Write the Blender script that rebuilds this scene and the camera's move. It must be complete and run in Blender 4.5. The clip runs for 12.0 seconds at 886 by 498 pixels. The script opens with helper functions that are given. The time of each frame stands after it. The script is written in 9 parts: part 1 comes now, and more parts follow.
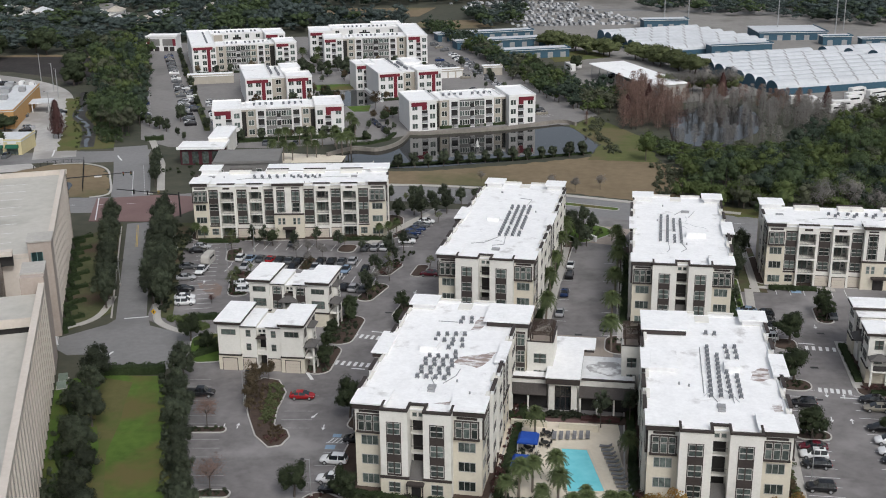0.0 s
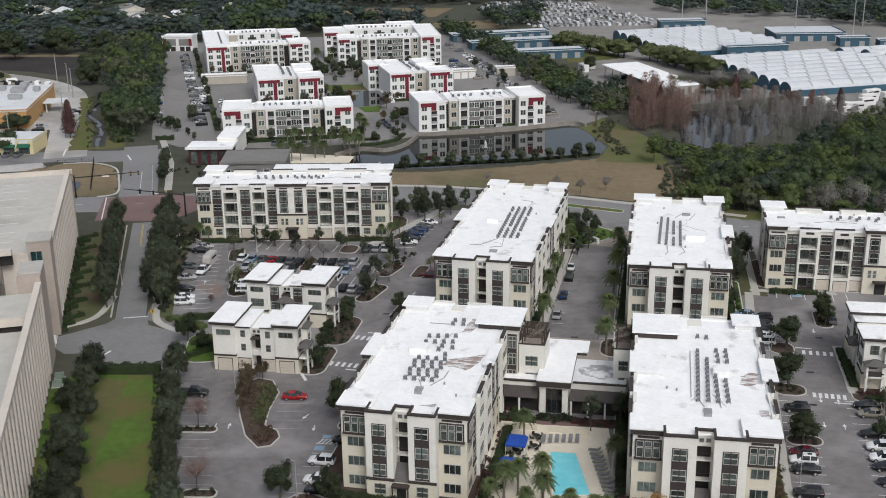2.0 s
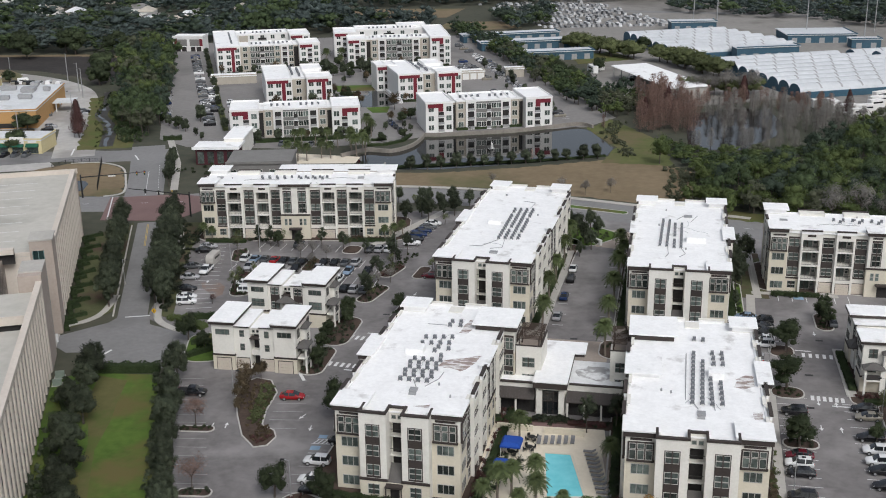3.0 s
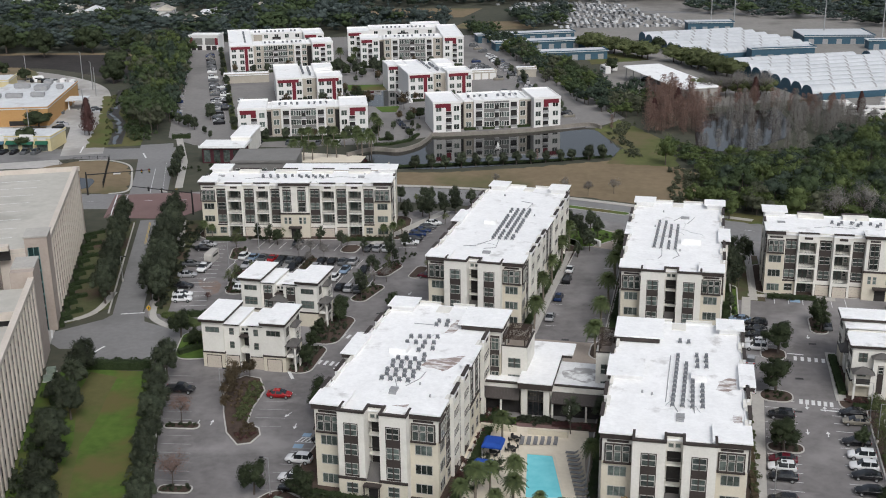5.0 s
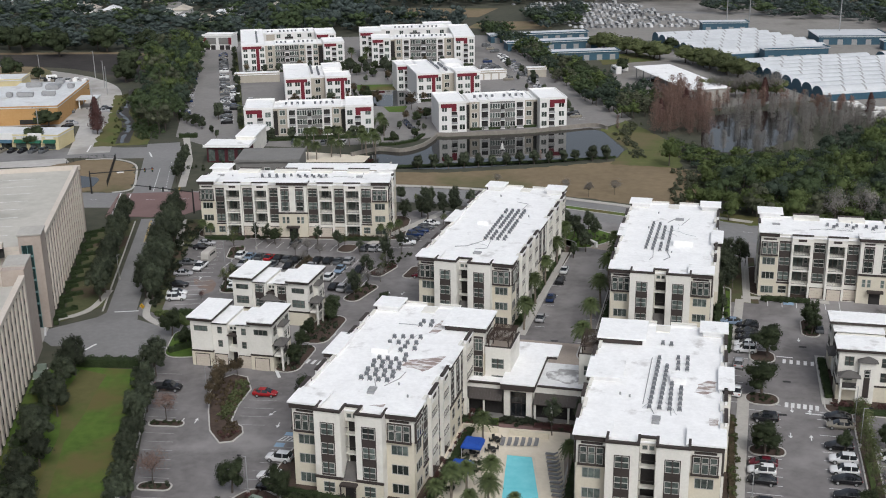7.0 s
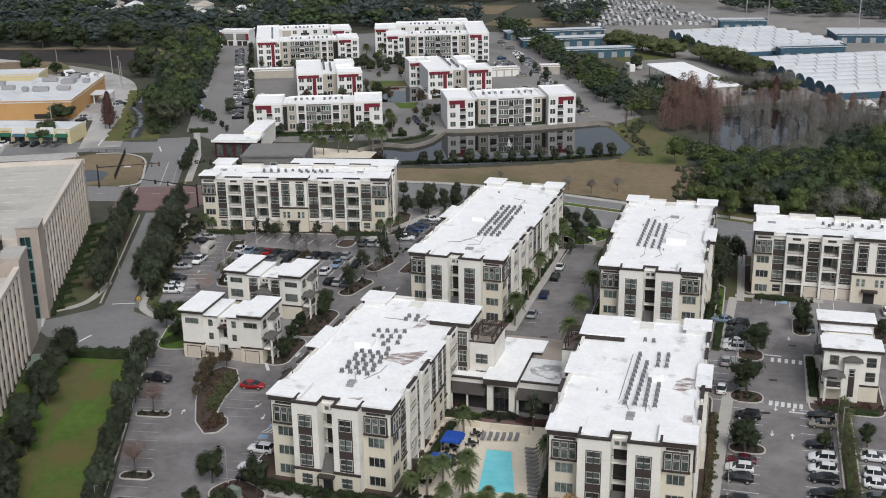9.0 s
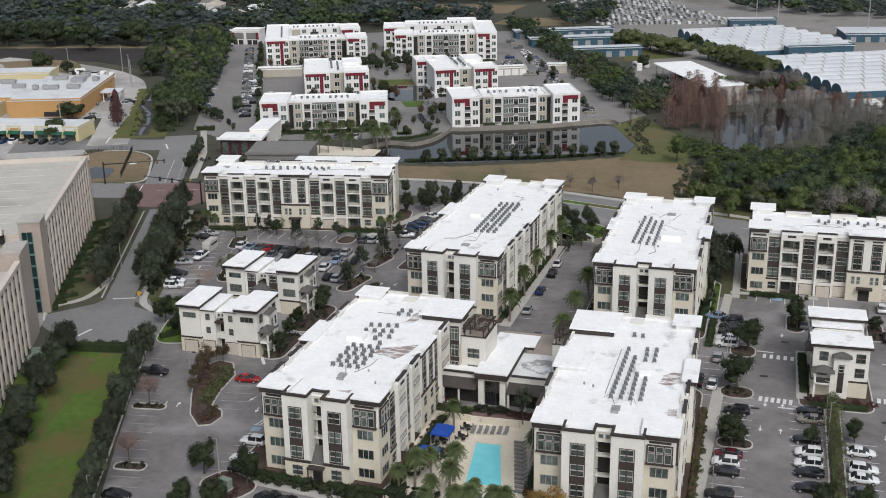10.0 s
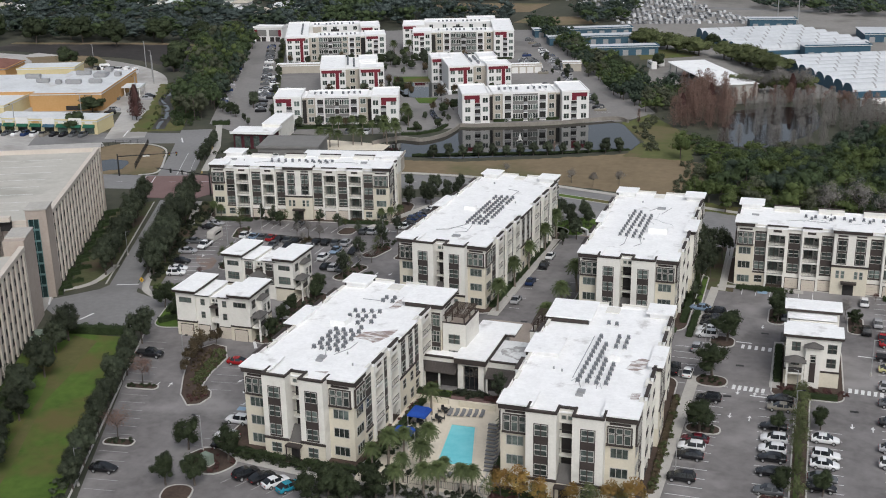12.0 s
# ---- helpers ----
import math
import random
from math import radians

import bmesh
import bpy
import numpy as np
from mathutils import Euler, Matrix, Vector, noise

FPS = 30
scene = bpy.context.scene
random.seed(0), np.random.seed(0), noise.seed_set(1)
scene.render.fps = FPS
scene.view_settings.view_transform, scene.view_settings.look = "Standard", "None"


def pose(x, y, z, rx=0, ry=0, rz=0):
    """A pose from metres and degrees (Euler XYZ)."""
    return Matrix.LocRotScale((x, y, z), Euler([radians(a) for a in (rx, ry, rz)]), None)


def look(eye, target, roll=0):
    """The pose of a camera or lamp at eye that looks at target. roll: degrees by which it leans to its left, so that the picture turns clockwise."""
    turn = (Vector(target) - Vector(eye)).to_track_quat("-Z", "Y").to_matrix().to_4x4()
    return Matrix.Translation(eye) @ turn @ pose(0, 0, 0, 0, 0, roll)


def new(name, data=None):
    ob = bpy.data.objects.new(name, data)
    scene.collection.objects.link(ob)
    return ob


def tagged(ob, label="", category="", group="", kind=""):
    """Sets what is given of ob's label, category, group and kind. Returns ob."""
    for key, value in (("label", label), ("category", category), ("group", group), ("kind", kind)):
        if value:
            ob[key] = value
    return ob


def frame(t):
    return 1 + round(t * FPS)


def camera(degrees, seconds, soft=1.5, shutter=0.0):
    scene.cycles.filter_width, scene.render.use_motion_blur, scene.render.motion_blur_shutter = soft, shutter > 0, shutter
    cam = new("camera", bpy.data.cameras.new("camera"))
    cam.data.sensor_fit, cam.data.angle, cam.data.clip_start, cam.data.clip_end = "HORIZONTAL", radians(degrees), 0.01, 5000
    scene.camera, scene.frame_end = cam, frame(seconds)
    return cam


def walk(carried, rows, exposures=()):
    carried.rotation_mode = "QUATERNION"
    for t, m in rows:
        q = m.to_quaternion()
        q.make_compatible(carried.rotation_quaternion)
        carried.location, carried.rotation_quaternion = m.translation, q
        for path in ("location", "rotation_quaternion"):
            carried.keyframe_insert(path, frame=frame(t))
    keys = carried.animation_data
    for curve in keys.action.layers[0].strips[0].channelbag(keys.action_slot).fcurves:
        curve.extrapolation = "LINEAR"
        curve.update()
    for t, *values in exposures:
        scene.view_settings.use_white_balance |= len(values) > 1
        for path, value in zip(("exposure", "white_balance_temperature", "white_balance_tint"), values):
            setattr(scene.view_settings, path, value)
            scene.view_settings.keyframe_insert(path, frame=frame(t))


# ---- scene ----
cam = camera(41.8, 12.0, 1.0)
PATH = [
    (0, (-0.226, -0.971, 89.613), (-0.419, 0.914, 88.973), -0.7),
    (0.5, (1.066, -0.836, 89.73), (0.864, 1.048, 89.091), -0.7),
    (1, (2.457, -0.643, 89.778), (2.245, 1.24, 89.139), -0.7),
    (1.5, (3.904, -0.452, 89.861), (3.679, 1.429, 89.221), -0.8),
    (2, (5.405, -0.303, 89.946), (5.169, 1.577, 89.306), -0.8),
    (2.5, (6.986, -0.214, 90.09), (6.738, 1.664, 89.451), -0.8),
    (3, (8.468, -0.185, 90.114), (8.206, 1.692, 89.475), -0.8),
    (5, (15.202, 0.822, 90.011), (14.895, 2.693, 89.372), -0.8),
    (5.5, (16.927, 1.043, 90.068), (16.609, 2.911, 89.429), -0.9),
    (6, (18.662, 1.269, 90.065), (18.334, 3.136, 89.426), -0.9),
    (6.5, (20.44, 1.556, 90.089), (20.101, 3.42, 89.45), -0.9),
    (7, (22.191, 1.783, 90.158), (21.841, 3.646, 89.519), -0.9),
    (9, (29.858, 1.964, 90.178), (29.459, 3.815, 89.535), -0.9),
    (9.5, (32.105, 1.509, 90.097), (31.691, 3.357, 89.453), -0.9),
    (10, (34.431, 0.707, 90.083), (34.004, 2.552, 89.44), -1.0),
    (10.5, (36.991, -0.26, 90.097), (36.55, 1.581, 89.454), -1.0),
    (11, (39.563, -1.348, 90.159), (39.107, 0.49, 89.516), -1.0),
    (11.5, (42.287, -2.417, 90.196), (41.816, -0.583, 89.553), -1.0),
    (12, (45.191, -3.623, 90.239), (44.704, -1.793, 89.596), -1.0),
]
walk(cam, [(t, look(eye, aim, lean)) for t, eye, aim, lean in PATH], [(0, -0.04, 6280, 9.6), (12, -0.04, 6280, 9.6)])

# ---- world and light: a bright overcast sky ----
world = bpy.data.worlds.new("overcast")
scene.world = world
world.use_nodes = True
wn = world.node_tree
sky = wn.nodes.new("ShaderNodeTexSky")
sky.sky_type = "NISHITA"
sky.sun_disc = False
sky.sun_elevation, sky.sun_rotation = radians(48), radians(150)
sky.air_density, sky.dust_density, sky.ozone_density = 1.0, 4.0, 1.0
grey = wn.nodes.new("ShaderNodeHueSaturation")
grey.inputs["Saturation"].default_value = 0.42
wn.links.new(sky.outputs[0], grey.inputs["Color"])
wn.links.new(grey.outputs[0], wn.nodes["Background"].inputs["Color"])
wn.nodes["Background"].inputs["Strength"].default_value = 0.135

sun = new("sun", bpy.data.lights.new("sun", "SUN"))
sun.data.energy, sun.data.angle, sun.data.color = 1.35, radians(25), (1.0, 0.985, 0.96)
az, el = radians(150), radians(48)
sun.matrix_world = look((0, 0, 300), (-math.sin(az) * math.cos(el), -math.cos(az) * math.cos(el), 300 - math.sin(el)))

# ---- materials ----
def material(name, low, high, rough=0.85, big=0.05, fine=1.5, bump=0.0, metal=0.0, spec=0.3, local=False, island=0.0, rand=0.0, mix=0.5, third=None, third_at=0.62):
    """Two colours mixed by noise at two scales (big and fine: cycles a metre); island, rand: brightness spread per piece or per object;
    third: a colour that shows in large patches."""
    m = bpy.data.materials.new(name)
    m.use_nodes = True
    nt = m.node_tree
    b = nt.nodes["Principled BSDF"]
    b.inputs["Roughness"].default_value, b.inputs["Metallic"].default_value = rough, metal
    b.inputs["Specular IOR Level"].default_value = spec
    if local:
        co = nt.nodes.new("ShaderNodeTexCoord").outputs["Object"]
    else:
        co = nt.nodes.new("ShaderNodeNewGeometry").outputs["Position"]

    def noise_at(scale, detail):
        n = nt.nodes.new("ShaderNodeTexNoise")
        n.inputs["Scale"].default_value, n.inputs["Detail"].default_value, n.inputs["Roughness"].default_value = scale, detail, 0.6
        nt.links.new(co, n.inputs["Vector"])
        return n.outputs["Fac"]

    def blend(fac, a, c):
        x = nt.nodes.new("ShaderNodeMix")
        x.data_type = "RGBA"
        nt.links.new(fac, x.inputs["Factor"])
        for value, socket in ((a, x.inputs[6]), (c, x.inputs[7])):
            if isinstance(value, tuple):
                socket.default_value = (*value, 1)
            else:
                nt.links.new(value, socket)
        return x.outputs[2]

    def spread(fac, lo, hi):
        r = nt.nodes.new("ShaderNodeMapRange")
        r.inputs[1].default_value, r.inputs[2].default_value = lo, hi
        nt.links.new(fac, r.inputs[0])
        return r.outputs[0]

    n1, n2 = noise_at(big, 4), noise_at(fine, 6)
    add = nt.nodes.new("ShaderNodeMix")
    add.inputs["Factor"].default_value = mix
    nt.links.new(n1, add.inputs[2]), nt.links.new(n2, add.inputs[3])
    col = blend(spread(add.outputs[0], 0.33, 0.67), low, high)
    if third:
        col = blend(spread(noise_at(big * 0.6, 5), third_at - 0.06, third_at + 0.06), col, third)
    for on, make in ((island, "g"), (rand, "o")):
        if on:
            src = nt.nodes.new("ShaderNodeNewGeometry").outputs["Random Per Island"] if make == "g" else nt.nodes.new("ShaderNodeObjectInfo").outputs["Random"]
            hs = nt.nodes.new("ShaderNodeHueSaturation")
            r = nt.nodes.new("ShaderNodeMapRange")
            r.inputs[3].default_value, r.inputs[4].default_value = 1 - on, 1 + on
            nt.links.new(src, r.inputs[0]), nt.links.new(r.outputs[0], hs.inputs["Value"]), nt.links.new(col, hs.inputs["Color"])
            col = hs.outputs[0]
    nt.links.new(col, b.inputs["Base Color"])
    if bump:
        bp = nt.nodes.new("ShaderNodeBump")
        bp.inputs["Strength"].default_value, bp.inputs["Distance"].default_value = bump, 0.05
        nt.links.new(n2, bp.inputs["Height"]), nt.links.new(bp.outputs[0], b.inputs["Normal"])
    return m


stucco = material("white stucco", (0.65, 0.63, 0.575), (0.77, 0.75, 0.695), 0.9, 0.25, 3.0, 0.2, third=(0.58, 0.56, 0.51), third_at=0.62)
cream = material("cream stucco", (0.56, 0.515, 0.415), (0.67, 0.62, 0.51), 0.9, 0.3, 3.0, 0.2)
brown = material("dark brown trim", (0.036, 0.029, 0.026), (0.062, 0.050, 0.045), 0.7, 0.4, 4.0)
membrane = material("white roof membrane", (0.79, 0.785, 0.775), (0.91, 0.905, 0.895), 0.6, 0.40, 1.6, 0.05, third=(0.58, 0.565, 0.55), third_at=0.655)
old_membrane = material("weathered roof membrane", (0.52, 0.53, 0.535), (0.69, 0.705, 0.715), 0.7, 0.12, 1.0, third=(0.42, 0.39, 0.36), third_at=0.66)
pond_membrane = material("ponded white roof membrane", (0.64, 0.64, 0.63), (0.83, 0.83, 0.82), 0.6, 0.3, 1.4, 0.05, third=(0.42, 0.40, 0.38), third_at=0.68)
frame_tan = material("window frame", (0.34, 0.332, 0.305), (0.42, 0.41, 0.38), 0.6, 0.5, 5.0)
frame_white = material("white window frame", (0.66, 0.65, 0.62), (0.74, 0.73, 0.70), 0.6, 0.5, 5.0)
glass = material("window glass", (0.014, 0.019, 0.018), (0.130, 0.158, 0.144), 0.12, 0.35, 1.2, spec=0.6, rand=0.7)
stair_green = material("dark green glazing", (0.012, 0.026, 0.026), (0.030, 0.055, 0.054), 0.1, 0.4, 1.5, spec=0.6)
# near-black: paints the shade of unlit openings, serves dark doors too
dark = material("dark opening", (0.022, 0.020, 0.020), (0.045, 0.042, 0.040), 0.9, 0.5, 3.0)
grey_roof = material("grey shingle", (0.085, 0.080, 0.076), (0.125, 0.118, 0.112), 0.9, 0.6, 6.0, 0.3)
metal_brown = material("brown standing seam", (0.052, 0.045, 0.041), (0.080, 0.069, 0.063), 0.5, 0.3, 3.0)
garage_door = material("beige garage door", (0.50, 0.44, 0.37), (0.58, 0.52, 0.44), 0.7, 0.5, 4.0)
rail_metal = material("dark rail", (0.040, 0.037, 0.035), (0.068, 0.063, 0.060), 0.5, 1.0, 5.0)
white_metal = material("white rail", (0.62, 0.60, 0.57), (0.70, 0.68, 0.65), 0.6, 1.0, 5.0)
ac_grey = material("condenser casing", (0.110, 0.117, 0.127), (0.185, 0.192, 0.205), 0.6, 1.0, 6.0, local=True)
ac_dark = material("condenser grille", (0.24, 0.245, 0.25), (0.34, 0.345, 0.35), 0.7, 1.0, 9.0, local=True)
asphalt = material("asphalt", (0.112, 0.104, 0.102), (0.226, 0.213, 0.209), 0.9, 0.09, 0.5, 0.1, mix=0.42, third=(0.250, 0.237, 0.232), third_at=0.56)
road_grey = material("road surface", (0.175, 0.172, 0.170), (0.235, 0.230, 0.227), 0.9, 0.05, 0.9, 0.1, third=(0.145, 0.141, 0.138), third_at=0.62)
concrete = material("pale concrete", (0.36, 0.34, 0.31), (0.46, 0.44, 0.405), 0.9, 0.2, 1.5, 0.1)
pavers = material("tan pavers", (0.27, 0.225, 0.19), (0.36, 0.31, 0.265), 0.9, 0.2, 2.5, 0.2)
red_brick = material("red brick paving", (0.155, 0.098, 0.092), (0.205, 0.134, 0.126), 0.9, 0.15, 2.0, 0.2)
kerb_mat = material("kerb", (0.40, 0.385, 0.36), (0.50, 0.485, 0.455), 0.9, 0.3, 2.0)
paint = material("white road paint", (0.55, 0.55, 0.54), (0.74, 0.74, 0.73), 0.8, 0.6, 4.0)
yellow_paint = material("yellow road paint", (0.50, 0.33, 0.06), (0.58, 0.40, 0.10), 0.8, 0.6, 4.0)
faded_paint = material("faded stall paint", (0.24, 0.235, 0.23), (0.42, 0.415, 0.41), 0.85, 0.6, 3.0)
blue_paint = material("blue stall paint", (0.22, 0.33, 0.45), (0.30, 0.42, 0.54), 0.8, 0.6, 4.0)
earth = material("ground cover", (0.040, 0.046, 0.033), (0.085, 0.082, 0.058), 1.0, 0.012, 0.25, third=(0.130, 0.112, 0.082), third_at=0.64)
lawn_worn = material("worn lawn", (0.088, 0.088, 0.031), (0.122, 0.112, 0.044), 1.0, 0.2, 0.9, 0.2, third=(0.085, 0.105, 0.028), third_at=0.54)
lawn_green = material("lawn", (0.050, 0.092, 0.014), (0.096, 0.155, 0.027), 1.0, 0.07, 0.6, 0.2, third=(0.115, 0.100, 0.036), third_at=0.56)
shade_grass = material("thin shaded grass", (0.058, 0.068, 0.028), (0.100, 0.102, 0.050), 1.0, 0.12, 0.8, 0.2, third=(0.085, 0.060, 0.042), third_at=0.55)
lawn_dry = material("dry grass", (0.146, 0.111, 0.066), (0.230, 0.176, 0.110), 1.0, 0.035, 0.4, 0.2, third=(0.110, 0.108, 0.050), third_at=0.62)
bank_grass = material("rough bank grass", (0.070, 0.086, 0.026), (0.125, 0.132, 0.048), 1.0, 0.06, 0.5, 0.2, third=(0.130, 0.108, 0.055), third_at=0.58)
dirt = material("rusty dirt on asphalt", (0.17, 0.125, 0.105), (0.25, 0.185, 0.155), 0.95, 0.3, 1.2, 0.1, third=(0.19, 0.178, 0.172), third_at=0.52)
wet_soil = material("dark wet soil", (0.022, 0.019, 0.018), (0.050, 0.044, 0.040), 0.9, 0.05, 0.5, 0.2, third=(0.085, 0.075, 0.062), third_at=0.64)
mulch = material("dark mulch", (0.044, 0.031, 0.024), (0.095, 0.067, 0.052), 1.0, 0.3, 2.5, 0.3)
water = material("dark pond water", (0.006, 0.007, 0.007), (0.011, 0.012, 0.012), 0.03, 0.03, 0.25, 0.015, spec=0.30)
mud = material("wet ditch mud", (0.022, 0.020, 0.018), (0.060, 0.054, 0.046), 0.6, 0.3, 1.2, 0.3)
yard_dust = material("dusty yard", (0.190, 0.180, 0.166), (0.275, 0.260, 0.240), 0.95, 0.03, 0.4, 0.1, third=(0.155, 0.145, 0.13), third_at=0.58)
pond_stain = material("grey ponding stain", (0.34, 0.35, 0.355), (0.56, 0.57, 0.575), 0.8, 0.6, 2.0, third=(0.24, 0.235, 0.225), third_at=0.60)
rust_tile = material("rusty roof tile", (0.155, 0.070, 0.052), (0.235, 0.115, 0.088), 0.9, 0.3, 1.4, 0.2)
yard_pale = material("stained pale concrete", (0.35, 0.335, 0.315), (0.49, 0.472, 0.45), 0.9, 0.06, 0.5, 0.1, third=(0.30, 0.285, 0.265), third_at=0.55)
rust_stain = material("rusty smeared membrane", (0.50, 0.47, 0.45), (0.88, 0.87, 0.86), 0.8, 1.8, 5.0, third=(0.30, 0.235, 0.21), third_at=0.50)
grey_smear = material("grey smeared membrane", (0.60, 0.60, 0.59), (0.84, 0.84, 0.83), 0.8, 0.8, 2.4, third=(0.36, 0.35, 0.34), third_at=0.50)


def smear(m, turn, stretch):
    """Draws a material's pattern out along one heading."""
    nt = m.node_tree
    mp = nt.nodes.new("ShaderNodeMapping")
    mp.inputs["Rotation"].default_value = (0, 0, radians(turn))
    mp.inputs["Scale"].default_value = (1 / stretch, 1, 1)
    for n in list(nt.nodes):
        if n.bl_idname == "ShaderNodeTexNoise":
            nt.links.new(n.inputs["Vector"].links[0].from_socket, mp.inputs["Vector"])
            nt.links.new(mp.outputs[0], n.inputs["Vector"])


smear(rust_stain, 8, 2.2)
pool_water = material("pool water", (0.14, 0.55, 0.62), (0.22, 0.66, 0.72), 0.08, 0.15, 0.7, 0.1, spec=0.5)
deck_stone = material("pale pool deck", (0.60, 0.535, 0.43), (0.71, 0.645, 0.53), 0.9, 0.2, 1.5, 0.1)
bark = material("bark", (0.075, 0.060, 0.050), (0.14, 0.118, 0.100), 1.0, 1.0, 6.0, 0.5, local=True)
palm_bark = material("palm trunk", (0.15, 0.125, 0.10), (0.24, 0.205, 0.17), 1.0, 1.0, 8.0, 0.5, local=True)
leaf_oak = material("oak leaves", (0.022, 0.032, 0.016), (0.088, 0.112, 0.054), 0.8, 0.5, 1.6, island=0.15, rand=0.22, local=True)
leaf_dark = material("dark foliage", (0.028, 0.038, 0.025), (0.112, 0.131, 0.080), 0.8, 0.5, 1.6, island=0.15, rand=0.38, local=True)
leaf_wood = material("woodland foliage", (0.046, 0.072, 0.034), (0.116, 0.156, 0.070), 0.85, 0.08, 0.4, island=0.15)
leaf_bright = material("bright woodland foliage", (0.072, 0.104, 0.034), (0.158, 0.196, 0.072), 0.85, 0.08, 0.4, island=0.15)
leaf_deep = material("deep woodland foliage", (0.034, 0.052, 0.038), (0.088, 0.118, 0.080), 0.85, 0.08, 0.4, island=0.15)
leaf_olive = material("olive woodland foliage", (0.080, 0.092, 0.056), (0.150, 0.158, 0.100), 0.85, 0.08, 0.4, island=0.15)
# bluer and paler than nearer foliage: distance haze put into the leaf colour
leaf_haze = material("distant woodland with haze tint", (0.058, 0.080, 0.074), (0.122, 0.152, 0.140), 0.9, 0.02, 0.12, island=0.15)
leaf_palm = material("palm fronds", (0.040, 0.058, 0.021), (0.112, 0.138, 0.052), 0.7, 0.5, 2.0, island=0.15, rand=0.2, local=True)
leaf_brown = material("russet winter twigs", (0.190, 0.120, 0.096), (0.300, 0.205, 0.170), 0.9, 0.3, 1.2, island=0.15, rand=0.25, local=True)
leaf_grey = material("grey winter twigs", (0.205, 0.192, 0.176), (0.320, 0.303, 0.280), 0.9, 0.3, 1.2, island=0.15, rand=0.2, local=True)
leaf_umber = material("brown olive leaves", (0.087, 0.067, 0.041), (0.174, 0.133, 0.081), 0.85, 0.4, 1.4, island=0.15, rand=0.25, local=True)
leaf_red = material("dark red leaves", (0.100, 0.048, 0.045), (0.155, 0.082, 0.074), 0.8, 0.3, 1.2, island=0.15, local=True)
leaf_autumn = material("autumn leaves", (0.30, 0.150, 0.050), (0.34, 0.28, 0.085), 0.8, 0.3, 1.0, island=0.15, rand=0.25, local=True)
leaf_sage = material("thin olive leaves", (0.088, 0.108, 0.044), (0.180, 0.202, 0.092), 0.8, 0.5, 1.6, island=0.15, rand=0.25, local=True)
hedge_leaf = material("clipped hedge", (0.034, 0.054, 0.022), (0.070, 0.100, 0.040), 0.85, 0.3, 1.5, island=0.2)
precast = material("beige precast concrete", (0.52, 0.465, 0.405), (0.62, 0.56, 0.495), 0.9, 0.15, 1.5, 0.1)
precast_dark = material("pinkish precast panel", (0.34, 0.285, 0.245), (0.42, 0.36, 0.315), 0.9, 0.2, 1.5, 0.1)
deck_roof = material("garage roof deck", (0.42, 0.405, 0.36), (0.52, 0.50, 0.455), 0.9, 0.06, 0.7, 0.1, third=(0.36, 0.345, 0.305), third_at=0.60)
far_asphalt = material("pale worn asphalt", (0.185, 0.175, 0.168), (0.250, 0.238, 0.228), 0.9, 0.04, 0.6, 0.1, third=(0.155, 0.147, 0.142), third_at=0.60)
far_trim = material("far white parapet", (0.74, 0.735, 0.72), (0.83, 0.82, 0.81), 0.8, 0.3, 1.5)
pond_stone = material("weathered wall stone", (0.19, 0.172, 0.150), (0.27, 0.248, 0.218), 0.9, 0.3, 1.2, 0.2)
far_white = material("far white stucco", (0.66, 0.65, 0.63), (0.75, 0.74, 0.72), 0.9, 0.15, 1.5)
far_red = material("crimson panel", (0.125, 0.012, 0.022), (0.175, 0.024, 0.036), 0.8, 0.3, 2.0)
maroon = material("dark maroon wall", (0.050, 0.012, 0.017), (0.080, 0.022, 0.028), 0.8, 0.3, 2.0)
frame_sash = material("dark window sash", (0.115, 0.107, 0.095), (0.170, 0.160, 0.145), 0.6, 0.5, 5.0)
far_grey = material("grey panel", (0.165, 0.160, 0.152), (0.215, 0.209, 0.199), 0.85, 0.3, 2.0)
far_tan = material("taupe panel", (0.38, 0.345, 0.29), (0.45, 0.41, 0.35), 0.85, 0.3, 2.0)
shed_white = material("white vaulted metal roof", (0.47, 0.485, 0.50), (0.60, 0.615, 0.63), 0.5, 0.06, 0.5)
shed_blue = material("teal blue metal wall", (0.035, 0.085, 0.125), (0.055, 0.115, 0.16), 0.6, 0.1, 1.0)
orange_wall = material("ochre stucco", (0.44, 0.255, 0.10), (0.52, 0.315, 0.14), 0.9, 0.15, 1.5)
yellow_wall = material("pale yellow stucco", (0.56, 0.48, 0.27), (0.64, 0.56, 0.34), 0.9, 0.15, 1.5)
green_awning = material("green awning", (0.010, 0.075, 0.045), (0.02, 0.10, 0.06), 0.8, 0.5, 3.0)
blue_canvas = material("royal blue canvas", (0.012, 0.055, 0.30), (0.025, 0.085, 0.38), 0.85, 0.5, 3.0)
cushion = material("grey sling fabric", (0.15, 0.15, 0.155), (0.21, 0.21, 0.215), 0.9, 1.0, 5.0)
tyre = material("tyre rubber", (0.012, 0.012, 0.012), (0.025, 0.025, 0.025), 0.9, 1.0, 8.0)
car_glass = material("car glass", (0.010, 0.012, 0.014), (0.022, 0.025, 0.028), 0.08, 1.0, 2.0, spec=0.6)
lamp_red = material("red tail lamp", (0.25, 0.012, 0.012), (0.32, 0.02, 0.02), 0.3, 1.0, 4.0)
lamp_clear = material("clear head lamp", (0.50, 0.50, 0.50), (0.62, 0.62, 0.62), 0.2, 1.0, 4.0)
steel = material("galvanised steel", (0.30, 0.30, 0.30), (0.40, 0.40, 0.40), 0.5, 1.0, 4.0, metal=0.3)
